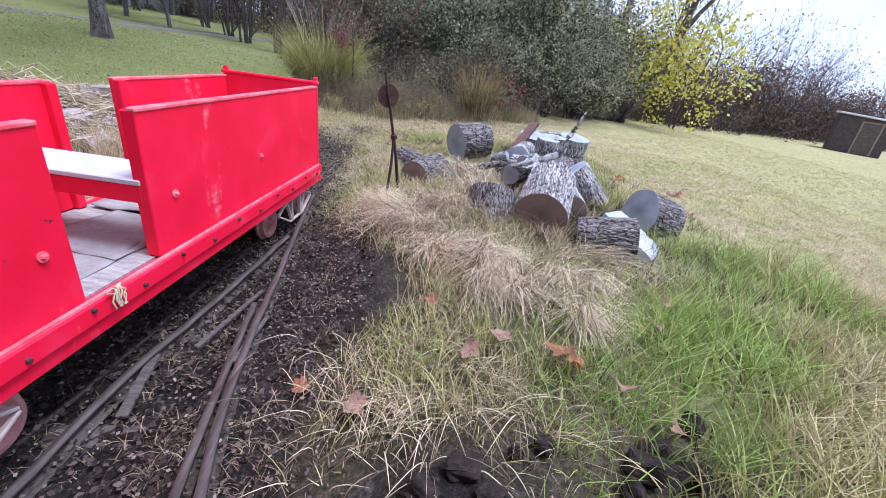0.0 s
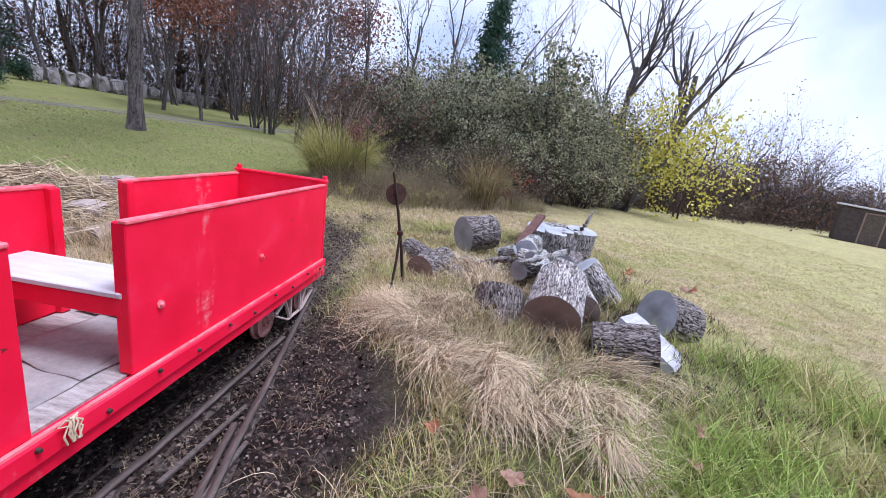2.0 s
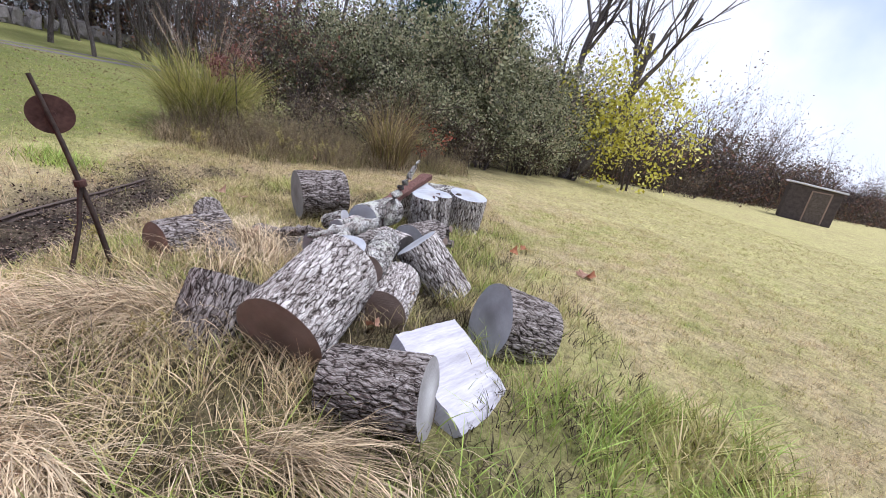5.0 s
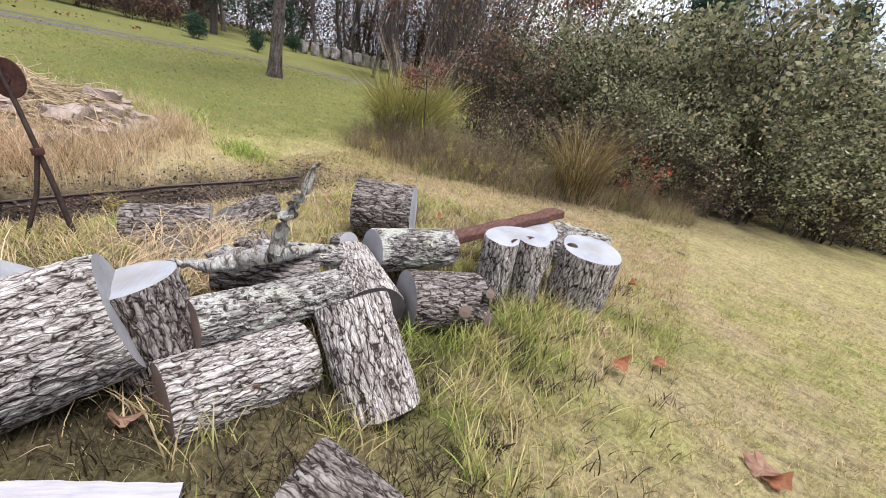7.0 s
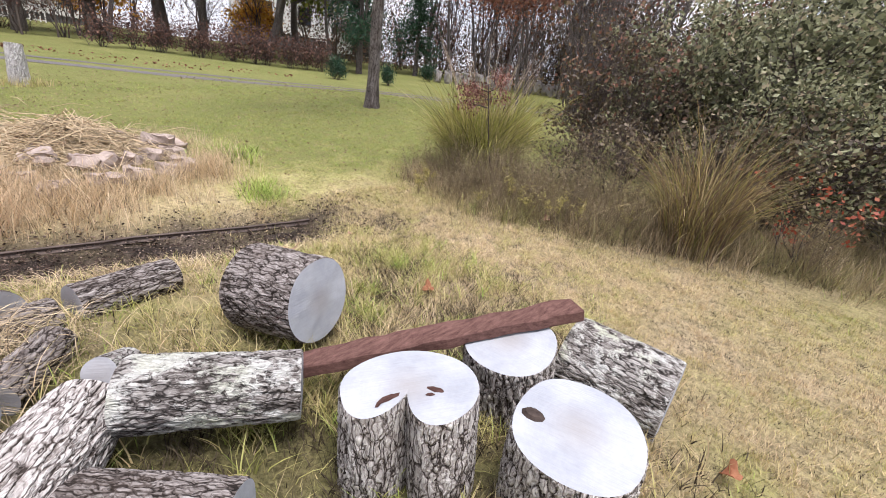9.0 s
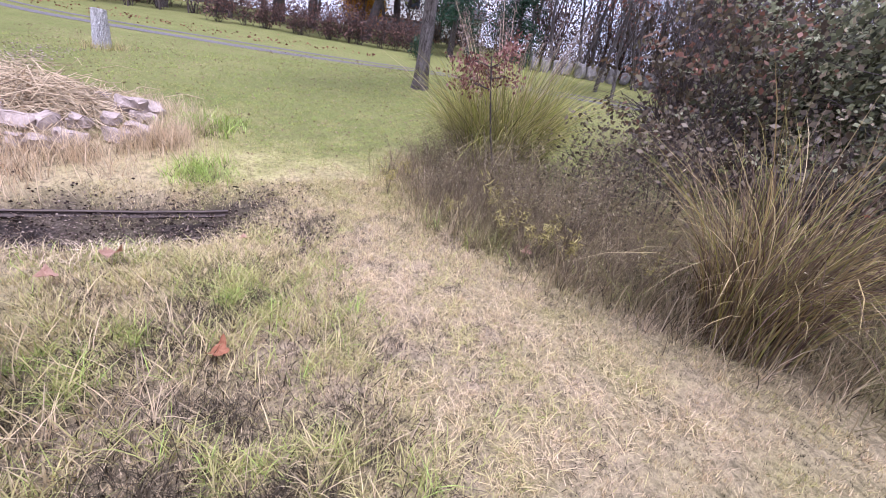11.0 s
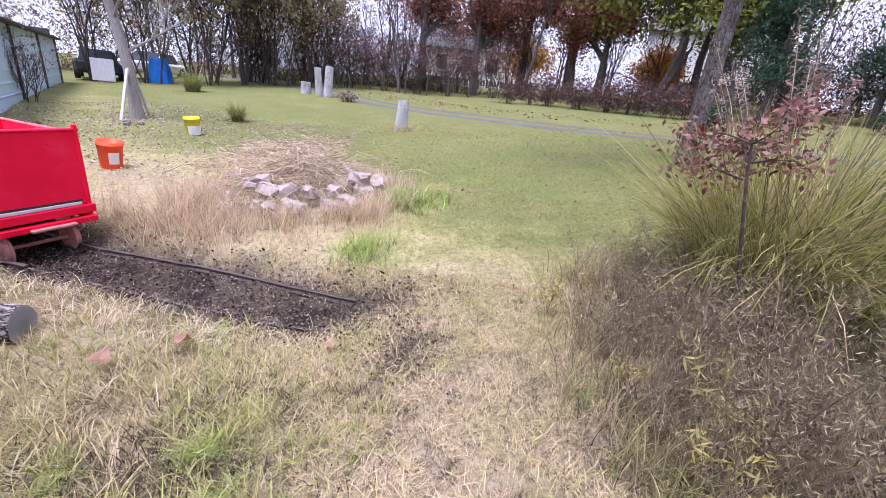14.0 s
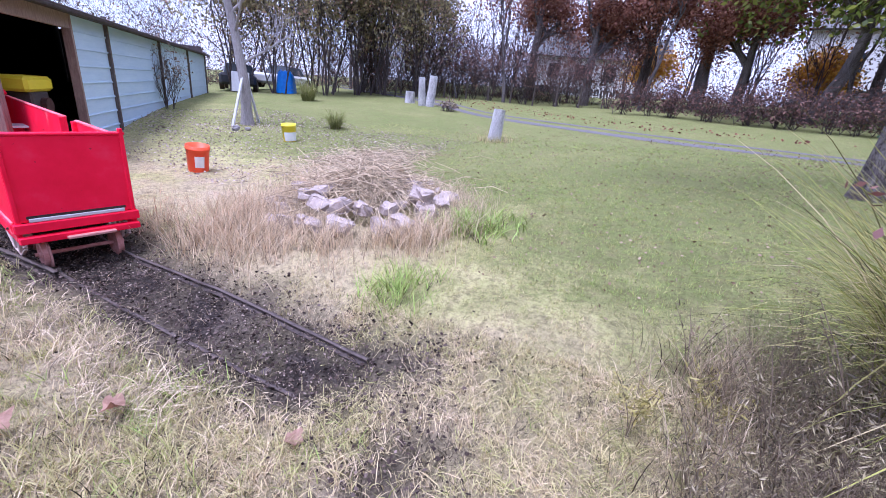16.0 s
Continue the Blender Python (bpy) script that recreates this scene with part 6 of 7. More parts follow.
straw_heap(0.30, 2.75, 0.22, 0.2, 1700, 2.0, 0.10, "pinkish tangle of dry grass", 0.1, 0.8)
straw_heap(0.95, 1.20, 0.2, 0.06, 900, -0.9, 0.06, "dry straw against the logs", 0.2)
straw_heap(0.0, 0.15, 0.3, 0.2, 900, -1.2, 0.04, "thin dry straw in the rough grass", 0.2, 0.9, (0.1, 0.25))
straw_heap(2.12, 4.10, 0.05, 0.05, 160, 1.0, 0.02, "small mat of bleached grass", 0.0, 1.5, (0.05, 0.12))
straw_heap(2.08, 3.5, 0.04, 0.07, 160, 2.0, 0.02, "small mat of bleached grass", 0.0, 1.5, (0.05, 0.12))
straw_heap(-0.72, 3.3, 0.12, 0.35, 700, -2.2, 0.03, "bleached grass bent over the rail", 0.25, 0.9, (0.08, 0.18))
straw_heap(-0.66, 4.2, 0.15, 0.3, 700, -2.6, 0.03, "bleached grass bent over the rail", 0.25, 0.9, (0.08, 0.18))
straw_heap(-0.42, 1.75, 0.10, 0.10, 1300, 2.4, 0.12, "curled pinkish mound of dry grass by the rail", 0.15, 0.7, (0.12, 0.3))

# ---- stone heap with cut stalks ----
M_STONE = make_plain("pinkish_stone", (0.20, 0.16, 0.14), (0.52, 0.43, 0.38), 7.0, 0.85, 0.008)
M_BLOCK = make_plain("grey_quarry_stone", (0.13, 0.12, 0.118), (0.42, 0.39, 0.38), 3.0, 0.9, 0.02)


def stone(name, m, sx, sy, sz, seed, mat, label, group):
    b = bmesh.new()
    bmesh.ops.create_cube(b, size=1.0)
    bmesh.ops.bevel(b, geom=b.edges[:], offset=0.24, segments=2, affect="EDGES", profile=0.6)
    bmesh.ops.subdivide_edges(b, edges=b.edges[:], cuts=1)
    for v in b.verts:
        v.co += 0.26 * noise.noise_vector(v.co * 1.9 + Vector((seed * 3.1, 0, 0))) + 0.09 * noise.noise_vector(v.co * 5 + Vector((0, seed, 0)))
        v.co = Vector((v.co.x * sx, v.co.y * sy, v.co.z * sz))
    return solid(name, b, mat, label, "stone", m, group)


CLODS = ((-0.02, -0.22, 0.10), (0.06, -0.3, 0.08), (0.27, -0.12, 0.07), (0.58, -0.2, 0.12), (0.66, -0.12, 0.09), (0.86, -0.02, 0.08), (0.5, -0.28, 0.07), (-0.15, -0.3, 0.09), (0.16, -0.16, 0.05), (0.75, -0.24, 0.07))
R7 = random.Random(3)
for i in range(46):
    a = i / 46 * 2 * math.pi * 2
    rr = 0.95 if i < 23 else 0.62
    x, y = -3.62 + rr * 1.05 * math.cos(a) + R7.uniform(-0.1, 0.1), 3.32 + rr * 0.85 * math.sin(a) + R7.uniform(-0.1, 0.1)
    s = R7.uniform(0.09, 0.23)
    stone("field_stone", pose(x, y, hz(x, y) + (0.07 if i < 23 else 0.16) + R7.uniform(-0.03, 0.05), R7.uniform(-20, 20), R7.uniform(-20, 20), R7.uniform(0, 180)), s * 1.3, s, s * 0.75, i, M_STONE, "rough pinkish grey field stone in a garden heap", "stone heap")
for k, (x, y, z) in enumerate(((-3.72, 4.02, 0.1), (-3.62, 4.1, 0.1), (-3.70, 4.02, 0.24))):
    stone("edging_block", pose(x, y, hz(x, y) + z, 0, 0, 20 * k), 0.2, 0.16, 0.15, 60 + k, M_STONE, "pale squared stone block at the heap's end", "stone heap")


def stalk_heap(cx, cy, sx, sy, n, top, label, way=0.5):
    g = np.random.default_rng(8)
    out = []
    for i in range(n):
        a = g.normal(way, 0.7)
        ln = g.uniform(0.3, 0.95)
        c = np.array([cx + g.normal(0, sx), cy + g.normal(0, sy), 0])
        c[2] = hz(c[0], c[1]) + 0.02 + 0.45 * top + top * math.exp(-(((c[0] - cx) / sx) ** 2 + ((c[1] - cy) / (1.2 * sy)) ** 2)) * g.uniform(0.4, 1.1)
        d = np.array([math.cos(a), math.sin(a), g.normal(0, 0.16)])
        bow = np.array([g.normal(0, 0.05), g.normal(0, 0.05), g.normal(0.03, 0.05)])
        out.append(tube_arrays([c - d * ln / 2, c + bow, c + d * ln / 2 - np.array([0, 0, 0.04])], [0.005, 0.0045, 0.003], 3))
    v, f = join_arrays(out)
    me = fast_mesh("cut_stalks", v, f, {"tint": np.repeat(np.clip(g.normal(0.2, 0.3, n), 0, 1), 9)})
    solid("cut_stalks", me, M_STRAW, label, "straw", kind="stuff")


stalk_heap(-3.85, 3.15, 0.42, 0.34, 1300, 0.27, "heap of dry cut straw stalks thrown over stones")
stalk_heap(-5.6, 1.7, 0.75, 0.40, 900, 0.05, "low bed of brown cut stalks on the bare soil", 1.0)

M_CLOD = make_plain("black_soil_clod", (0.012, 0.009, 0.008), (0.06, 0.042, 0.036), 22.0, 0.95, 0.02)
for k, (x, y, w) in enumerate(CLODS):
    stone("soil_clod", pose(x, y, hz(x, y) + 0.02, 8 * k, 5 * k, 47 * k), w, w * 0.8, w * 0.55, 90 + k, M_CLOD, "crumbly black soil clod turned up in the grass", "soil clods")

# ---- buckets ----
M_ORANGE = make_plain("orange_plastic", (0.78, 0.075, 0.02), (0.86, 0.12, 0.04), 6.0, 0.45, 0.001)
M_YELLOW = make_plain("yellow_plastic", (0.76, 0.60, 0.01), (0.84, 0.70, 0.03), 6.0, 0.45, 0.001)
M_WHITE = make_plain("white_paint", (0.68, 0.68, 0.68), (0.82, 0.82, 0.81), 4.0, 0.6, 0.002)


def bucket(x, y, body, patch, label, tilt, two=None):
    t = thing("bucket", label, "bucket", pose(x, y, hz(x, y), tilt, 3, 20))
    seg = 36
    prof = [(0.0, 0.004), (0.125, 0.0), (0.128, 0.01), (0.148, 0.32), (0.156, 0.322), (0.156, 0.335), (0.150, 0.337), (0.152, 0.37), (0.146, 0.371), (0.122, 0.02), (0.0, 0.02)]
    th = np.linspace(0, 2 * np.pi, seg, endpoint=False)
    v = np.array([[(r * math.cos(a), r * math.sin(a), z) for a in th] for r, z in prof]).reshape(-1, 3)
    i, j = np.meshgrid(np.arange(len(prof) - 1), np.arange(seg), indexing="ij")
    k = (j + 1) % seg
    f = np.stack([i * seg + j, i * seg + k, (i + 1) * seg + k, (i + 1) * seg + j], -1).reshape(-1, 4)
    part("shell", smooth(fast_mesh("shell", v, f)), body, t)
    h_pts = [(0.155 * math.cos(a), 0.155 * math.sin(a) * 0.5 - 0.08, 0.335 - 0.12 * math.sin(a)) for a in np.linspace(0, math.pi, 12)]
    part("handle", fast_mesh("handle", *tube_arrays(h_pts, [0.003] * 12, 5)), M_IRON, t)
    # the printed patch faces the camera's side, a plain pale shape
    arc = np.linspace(radians(patch[0]), radians(patch[1]), 14)
    vv = np.array([[((0.1285 + 0.0625 * z + 0.0012) * math.cos(a), (0.1285 + 0.0625 * z + 0.0012) * math.sin(a), z) for a in arc] for z in np.linspace(patch[2], patch[3], 5)]).reshape(-1, 3)
    i, j = np.meshgrid(np.arange(4), np.arange(13), indexing="ij")
    f = np.stack([i * 14 + j, i * 14 + j + 1, (i + 1) * 14 + j + 1, (i + 1) * 14 + j], -1).reshape(-1, 4)
    part("printed_patch", fast_mesh("printed_patch", vv, f), M_WHITE, t, "white printed patch")


bucket(-3.54, 0.36, M_ORANGE, (20, 70, 0.08, 0.24), "orange plastic bucket with a white printed patch on bare soil", -6)
bucket(-6.52, -1.04, M_YELLOW, (-20, 120, 0.015, 0.2), "yellow plastic bucket with a white lower label", 3)

# ---- braced tree ----
def braced_tree():
    rnd = np.random.default_rng(33)
    x, y = -7.0, -3.0
    out, tips = [], []
    p = smooth_line([(0, 0, -0.1), (0, 0, 0.3), (0.02, 0.0, 1.0), (0.1, -0.1, 2.0), (0.35, -0.2, 3.4), (0.5, -0.2, 5.0)], 40)
    out.append(tube_arrays(p, np.interp(np.linspace(0, 1, 40), [0, 0.08, 0.3, 1], [0.18, 0.125, 0.10, 0.05]), 16))
    for z in (1.5, 2.1, 2.6, 3.2, 3.8, 4.3):
        a = rnd.uniform(0, 6.28)
        grow(rnd, p[int(z / 5.1 * 39)], (math.cos(a) * 0.8, math.sin(a) * 0.8, 0.6), 1.5, 0.035, 2, out, tips, (3, 5), 0.6, 0.1)
    t = thing("braced_tree", "bare pale tree propped by two grey boards", "tree", pose(x, y, hz(x, y)))
    part("trunk", bark_tubes(out), M_GREYBARK, t)
    for q in ((0.52, 0.30), (-0.45, -0.25)):
        part("prop_board", beam((q[0], q[1] * 0.5, -0.02), (0.02, 0.02, 1.25), 0.06, 0.04, 0.004), M_SEAT, t)


braced_tree()
for x, y, s in ((-6.35, -2.55, 0.09), (-6.2, -2.4, 0.08), (-6.5, -2.35, 0.07)):
    stone("small_stone", pose(x, y, hz(x, y) + 0.03), s * 1.6, s, s, int(s * 1000), M_BLOCK, "small grey stone at the foot of a tree", "tree stones")

# ---- weathered stump posts on the lawn ----
M_GREYWOOD = make_plain("silvered_wood", (0.40, 0.38, 0.38), (0.70, 0.68, 0.68), 9.0, 0.85, 0.01, (5, 5, 0.5))
M_BARK_W = make_bark("debarked_wood", (0.30, 0.28, 0.28), (0.56, 0.54, 0.54), (0.74, 0.72, 0.72))


def stump(x, y, tall, r, seed, label, lean=0.0, spread=1.0):
    z = hz(x, y)
    log("stump_post", (x, y, z - 0.08), (x - lean, y + lean * 0.5, z + tall), r, M_BARK_W, M_GREYWOOD, M_GREYWOOD, label, seed, taper=0.82, ridge=0.03, cells=(0.06, 0.5), category="stump")


stump(-10.05, 2.32, 0.76, 0.175, 71, "tall weathered grey stump on the lawn", 0.06)
stump(-16.55, -3.35, 1.25, 0.20, 72, "tall silvery twin stump by the lane", 0.10)
stump(-16.44, -3.66, 1.15, 0.17, 73, "tall silvery twin stump by the lane", -0.10)
stump(-16.9, -4.6, 0.5, 0.25, 74, "low broken brown stump by the lane")
lay("lawn_tufts", 5200, (-11, 1.5), (-9.2, 3.2), lambda x, y: np.exp(-(((x + 10.0) / 0.35) ** 2 + ((y - 2.4) / 0.3) ** 2)), (0.1, 0.25), (0.006, 0.012), (0.2, 0.8), M_BLADE, "long grass tuft round a stump", 2, lambda x, y: 0.4 + 0 * x)
b = tree("brush_heap", "low heap of cut brush on the lawn", 88, 0.5, 0.02, 2, (5, 7), L_BROWN, 300, 0.06, M_TWIG, 1.0, 0.0, 8, 0.1, 0.1)
plant(b, [(-15.9, -2.1, 1.2)], R5)

# ---- gravel lane ----
def build_lane():
    k = Nodes("lane_gravel")
    v = k.coords()
    n1 = k.noise(40.0, v, 6, 0.7)
    mat = k.done(k.ramp(n1, [(0.3, (0.07, 0.065, 0.066)), (0.7, (0.22, 0.205, 0.205))]), 0.95, n1, 0.02)
    p = smooth_line([(-6.0, 22), (-8.6, 16), (-10.9, 10.2), (-12.8, 6.0), (-14.9, 1.6), (-17.4, -3.0), (-20.1, -7.6), (-24, -14), (-29, -21)], 150)
    for _ in range(12):
        p[1:-1] = (p[:-2] + 2 * p[1:-1] + p[2:]) / 4
    t = np.gradient(p, axis=0)
    t /= np.linalg.norm(t, axis=1)[:, None]
    s = np.stack([t[:, 1], -t[:, 0]], 1)
    for name, off, wid in (("lane", 0.0, 0.30), ("lane_rut", 1.05, 0.16)):
        cols = np.linspace(-wid, wid, 5)
        xy = p[:, None] + (off + cols[None, :, None] * (1 + 0.2 * (noise2(np.arange(150) * 0.4, np.arange(150) * 0, 5)[:, None, None] - 0.5))) * s[:, None]
        z = height(xy[..., 0], xy[..., 1]) + 0.02 - 0.012 * (np.abs(cols) > wid * 0.9)[None]
        i, j = np.meshgrid(np.arange(149), np.arange(4), indexing="ij")
        f = np.stack([i * 5 + j, i * 5 + j + 1, (i + 1) * 5 + j + 1, (i + 1) * 5 + j], -1).reshape(-1, 4)
        solid(name, fast_mesh(name, np.concatenate([xy, z[..., None]], -1).reshape(-1, 3), f), mat, "grey gravel wheel track crossing the lawn", "lane", kind="structure")


build_lane()
b = tree("bramble_hedge", "dense dark bramble hedge with russet leaves by the lane", 89, 1.5, 0.025, 2, (5, 7), L_DARK, 700, 0.06, M_TWIG, 0.8, 0.1, 7, 0.12, 0.1, group="bramble hedge")
plant(b, line([(-22.3, 4.4), (-21.0, 7.6), (-19.6, 10.2), (-18.4, 12.4)], 13, 0.35, R5, (0.85, 1.15)), R5)
b = tree("dwarf_conifer", "small round dark green conifer shrub", 90, 0.9, 0.03, 2, (7, 9), L_PINE, 1800, 0.05, M_TWIG, 0.6, 0.3, 3, 0.12, 0.05, group="dwarf conifers")
plant(b, [(-15.2, 11.7, 0.9), (-14.2, 13.6, 0.8), (-17.5, 18.0, 0.9)], R5)

# ---- row of quarry blocks ----
for i in range(16):
    x, y = -17.6 + 4.6 * i / 15 + R7.uniform(-0.1, 0.1), 18.8 + 7.6 * i / 15
    stone("quarry_block", pose(x, y, hz(x, y) + 0.32, R7.uniform(-4, 4), R7.uniform(-5, 5), 60 + R7.uniform(-14, 14)), R7.uniform(0.34, 0.62), 0.5, R7.uniform(0.5, 0.85), 80 + i, M_BLOCK, "rough grey quarry block in a row by the lane", "quarry blocks")

# ---- long metal shed ----
M_SIDING = make_plain("pale_blue_siding", (0.45, 0.60, 0.76), (0.62, 0.75, 0.88), 3.0, 0.45, 0.003, (0.5, 0.5, 4), metal=0.1)
M_BROWNB = make_plain("brown_board", (0.18, 0.12, 0.10), (0.36, 0.27, 0.22), 8.0, 0.8, 0.004, (5, 5, 1))
M_DARKIN = make_plain("dark_boards_and_indoor_shade", (0.05, 0.04, 0.04), (0.11, 0.09, 0.085), 5.0, 0.9, 0.004)
SHED = Matrix.Translation((-4.33, -3.27, 0.0)) @ Matrix.Rotation(math.atan2(-0.752, -0.659), 4, "Z")


def build_shed():
    """Local frame: x along the wall away from the door, y into the shed is +y."""
    t = thing("metal_shed", "long low shed with pale blue ribbed metal siding and open doorway", "shed", SHED)
    zb, zt = 0.0, 2.0
    for x0, x1 in ((-1.5, 0.0), (0.06, 3.9), (3.94, 7.9), (7.94, 11.9)):
        w = bmesh.new()
        n = 9
        hgt = (zt - zb + 0.25) / n
        for i in range(n):
            z = zb - 0.25 + (i + 0.5) * hgt
            box(w, x1 - x0, 0.02, hgt - 0.03, pose((x0 + x1) / 2, 0.0, z))
            box(w, x1 - x0, 0.045, 0.03, pose((x0 + x1) / 2, -0.006, z + hgt / 2), 0.006)
        part("siding_panel", w, M_SIDING, t)
    for x in (0.03, 3.92, 7.92, 11.92):
        part("post", a_box(0.07, 0.07, zt - zb + 0.4, pose(x, -0.03, (zt + zb) / 2 - 0.1), 0.006), M_TIE, t)
    part("jamb", a_box(0.06, 0.12, 2.2, pose(-1.53, 0.0, 0.9), 0.006), M_BROWNB, t)
    part("lintel", a_box(2.3, 0.10, 0.22, pose(-2.65, 0.0, 1.87), 0.006), M_BROWNB, t)
    part("door_post", a_box(0.12, 0.12, 2.3, pose(-3.75, 0.0, 0.9), 0.006), M_BROWNB, t)
    part("roof", a_box(15.9, 5.4, 0.05, pose(4.1, 2.45, 2.20, 5, 0, 0), 0.01), M_IRON, t)
    part("gutter", a_box(15.9, 0.07, 0.06, pose(4.1, -0.2, 1.99), 0.01), M_IRON, t)
    # Near-black inner walls and floor: the shade indoors is put into their colour.
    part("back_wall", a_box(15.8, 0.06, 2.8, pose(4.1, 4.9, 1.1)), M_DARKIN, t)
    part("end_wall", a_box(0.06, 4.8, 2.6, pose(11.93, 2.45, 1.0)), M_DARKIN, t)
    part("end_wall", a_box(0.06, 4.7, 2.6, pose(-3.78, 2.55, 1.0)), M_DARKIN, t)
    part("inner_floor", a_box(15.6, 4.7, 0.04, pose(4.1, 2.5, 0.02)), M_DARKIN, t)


build_shed()


def in_shed(x, y, z, rz=0):
    return SHED @ pose(x, y, z, 0, 0, rz)


def yellow_machine():
    t = thing("yellow_machine", "yellow topped machine on a dark stand in the shed doorway", "machine", in_shed(-2.05, 0.45, 0.04))
    part("hood", a_box(0.75, 0.4, 0.2, pose(0, 0, 0.92), 0.04), M_YELLOW, t)
    part("body", a_box(0.5, 0.34, 0.35, pose(0, 0, 0.64), 0.02), M_DARKIN, t)
    for x in (-0.24, 0.24):
        for y in (-0.15, 0.15):
            part("leg", a_box(0.05, 0.05, 0.48, pose(x, y, 0.23), 0.004), M_BROWNB, t)
    part("drum", cone(bmesh.new(), 0.12, 0.12, 0.08, pose(0.05, -0.2, 0.62, 90, 0, 0), 20), M_RUST, t)


yellow_machine()


def red_bench():
    t = thing("red_workbench", "dark red workbench with an orange edge inside the shed", "workbench", in_shed(-2.4, 1.9, 0.04))
    part("cabinet", a_box(1.5, 0.6, 0.95, pose(0, 0, 0.475), 0.01), make_plain("oxide_red", (0.20, 0.02, 0.02), (0.34, 0.05, 0.04), 5.0, 0.6), t)
    part("top", a_box(1.6, 0.7, 0.06, pose(0, 0, 0.99), 0.01), M_BROWNB, t)


red_bench()
solid("cardboard_box", a_box(0.4, 0.3, 0.3, None, 0.01), M_SEAT, "pale box standing on the workbench", "box", in_shed(-2.6, 1.9, 1.215, 10))
b = tree("wall_shrub", "leafless climbing shrub against the shed wall", 92, 2.0, 0.025, 2, (6, 9), L_BROWN, 500, 0.05, M_TWIG, 0.5, 0.4, 7, 0.12, 0.1)
plant(b, [(-6.75, -5.75, 0.85)], R5)

# ---- clutter by the shed's far end ----
M_BLUE = make_plain("blue_tarp", (0.01, 0.12, 0.55), (0.04, 0.26, 0.80), 4.0, 0.45, 0.02)
M_CARD = make_plain("dark_car_paint", (0.02, 0.022, 0.028), (0.05, 0.052, 0.06), 3.0, 0.25, 0.0)


def blue_tarpaulin(x, y):
    b = bmesh.new()
    bmesh.ops.create_grid(b, x_segments=24, y_segments=24, size=0.5)
    for v in b.verts:
        r = (abs(v.co.x * 2) ** 4 + abs(v.co.y * 2) ** 4) ** 0.25
        z = (1.15 + 0.35 * v.co.x) * max(0.0, 1 - r**7.0) + 0.12 * noise.noise(v.co * 6)
        v.co = Vector((v.co.x * 1.0, v.co.y * 0.9, max(0.0, 0.9 * z)))
    solid("blue_tarpaulin", mesh_of("blue_tarpaulin", b, True), M_BLUE, "bright blue tarpaulin draped over a heap", "tarpaulin", pose(x, y, hz(x, y) - 0.02, 0, 0, 30))


blue_tarpaulin(-16.2, -11.7)


def parked_car(x, y, rz, paint, label):
    t = thing("parked_car", label, "car", pose(x, y, hz(x, y), 0, 0, rz))
    b = bmesh.new()
    box(b, 4.2, 1.7, 0.55, pose(0, 0, 0.55), 0.12)
    part("body", b, paint, t)
    c = bmesh.new()
    r = bmesh.ops.create_cube(c, size=1.0, matrix=pose(-0.2, 0, 1.05) @ Matrix.Diagonal((2.3, 1.5, 0.5, 1)))
    for v in c.verts:
        if v.co.z > 1.1:
            v.co.x = -0.2 + (v.co.x + 0.2) * 0.68
            v.co.y *= 0.86
    bmesh.ops.bevel(c, geom=c.edges[:], offset=0.06, segments=2, affect="EDGES")
    part("cabin", c, make_plain("car_glass", (0.03, 0.035, 0.04), (0.06, 0.07, 0.08), 2.0, 0.1, 0.0), t)
    for sx in (-1.3, 1.3):
        for sy in (-0.78, 0.78):
            w = part("wheel", cone(bmesh.new(), 0.31, 0.31, 0.2, pose(sx, sy, 0.31, 90, 0, 0), 24), M_IRON, t)
            part("rim", cone(bmesh.new(), 0.18, 0.18, 0.22, pose(sx, sy, 0.31, 90, 0, 0), 16), M_CREAM, w)


parked_car(-16.0, -15.0, 50, M_CARD, "dark parked car beyond the shed")
parked_car(-19.5, -15.5, 20, M_WHITE, "white parked car half hidden beyond the shed")
solid("white_panel", a_box(0.06, 0.8, 0.9, None, 0.01), M_SEAT, "white panel leaning near the shed's end", "panel", pose(-14.2, -12.6, hz(-14.2, -12.6) + 0.5, 0, -8, 40))

# ---- houses ----
M_ROOF = make_plain("grey_roof", (0.10, 0.10, 0.105), (0.22, 0.215, 0.215), 6.0, 0.85, 0.01)
M_PANE = make_plain("dark_window_glass", (0.02, 0.025, 0.03), (0.05, 0.055, 0.065), 2.0, 0.08, 0.0)
M_BASE = make_plain("dark_stone_base", (0.07, 0.07, 0.075), (0.17, 0.165, 0.165), 6.0, 0.9, 0.02)


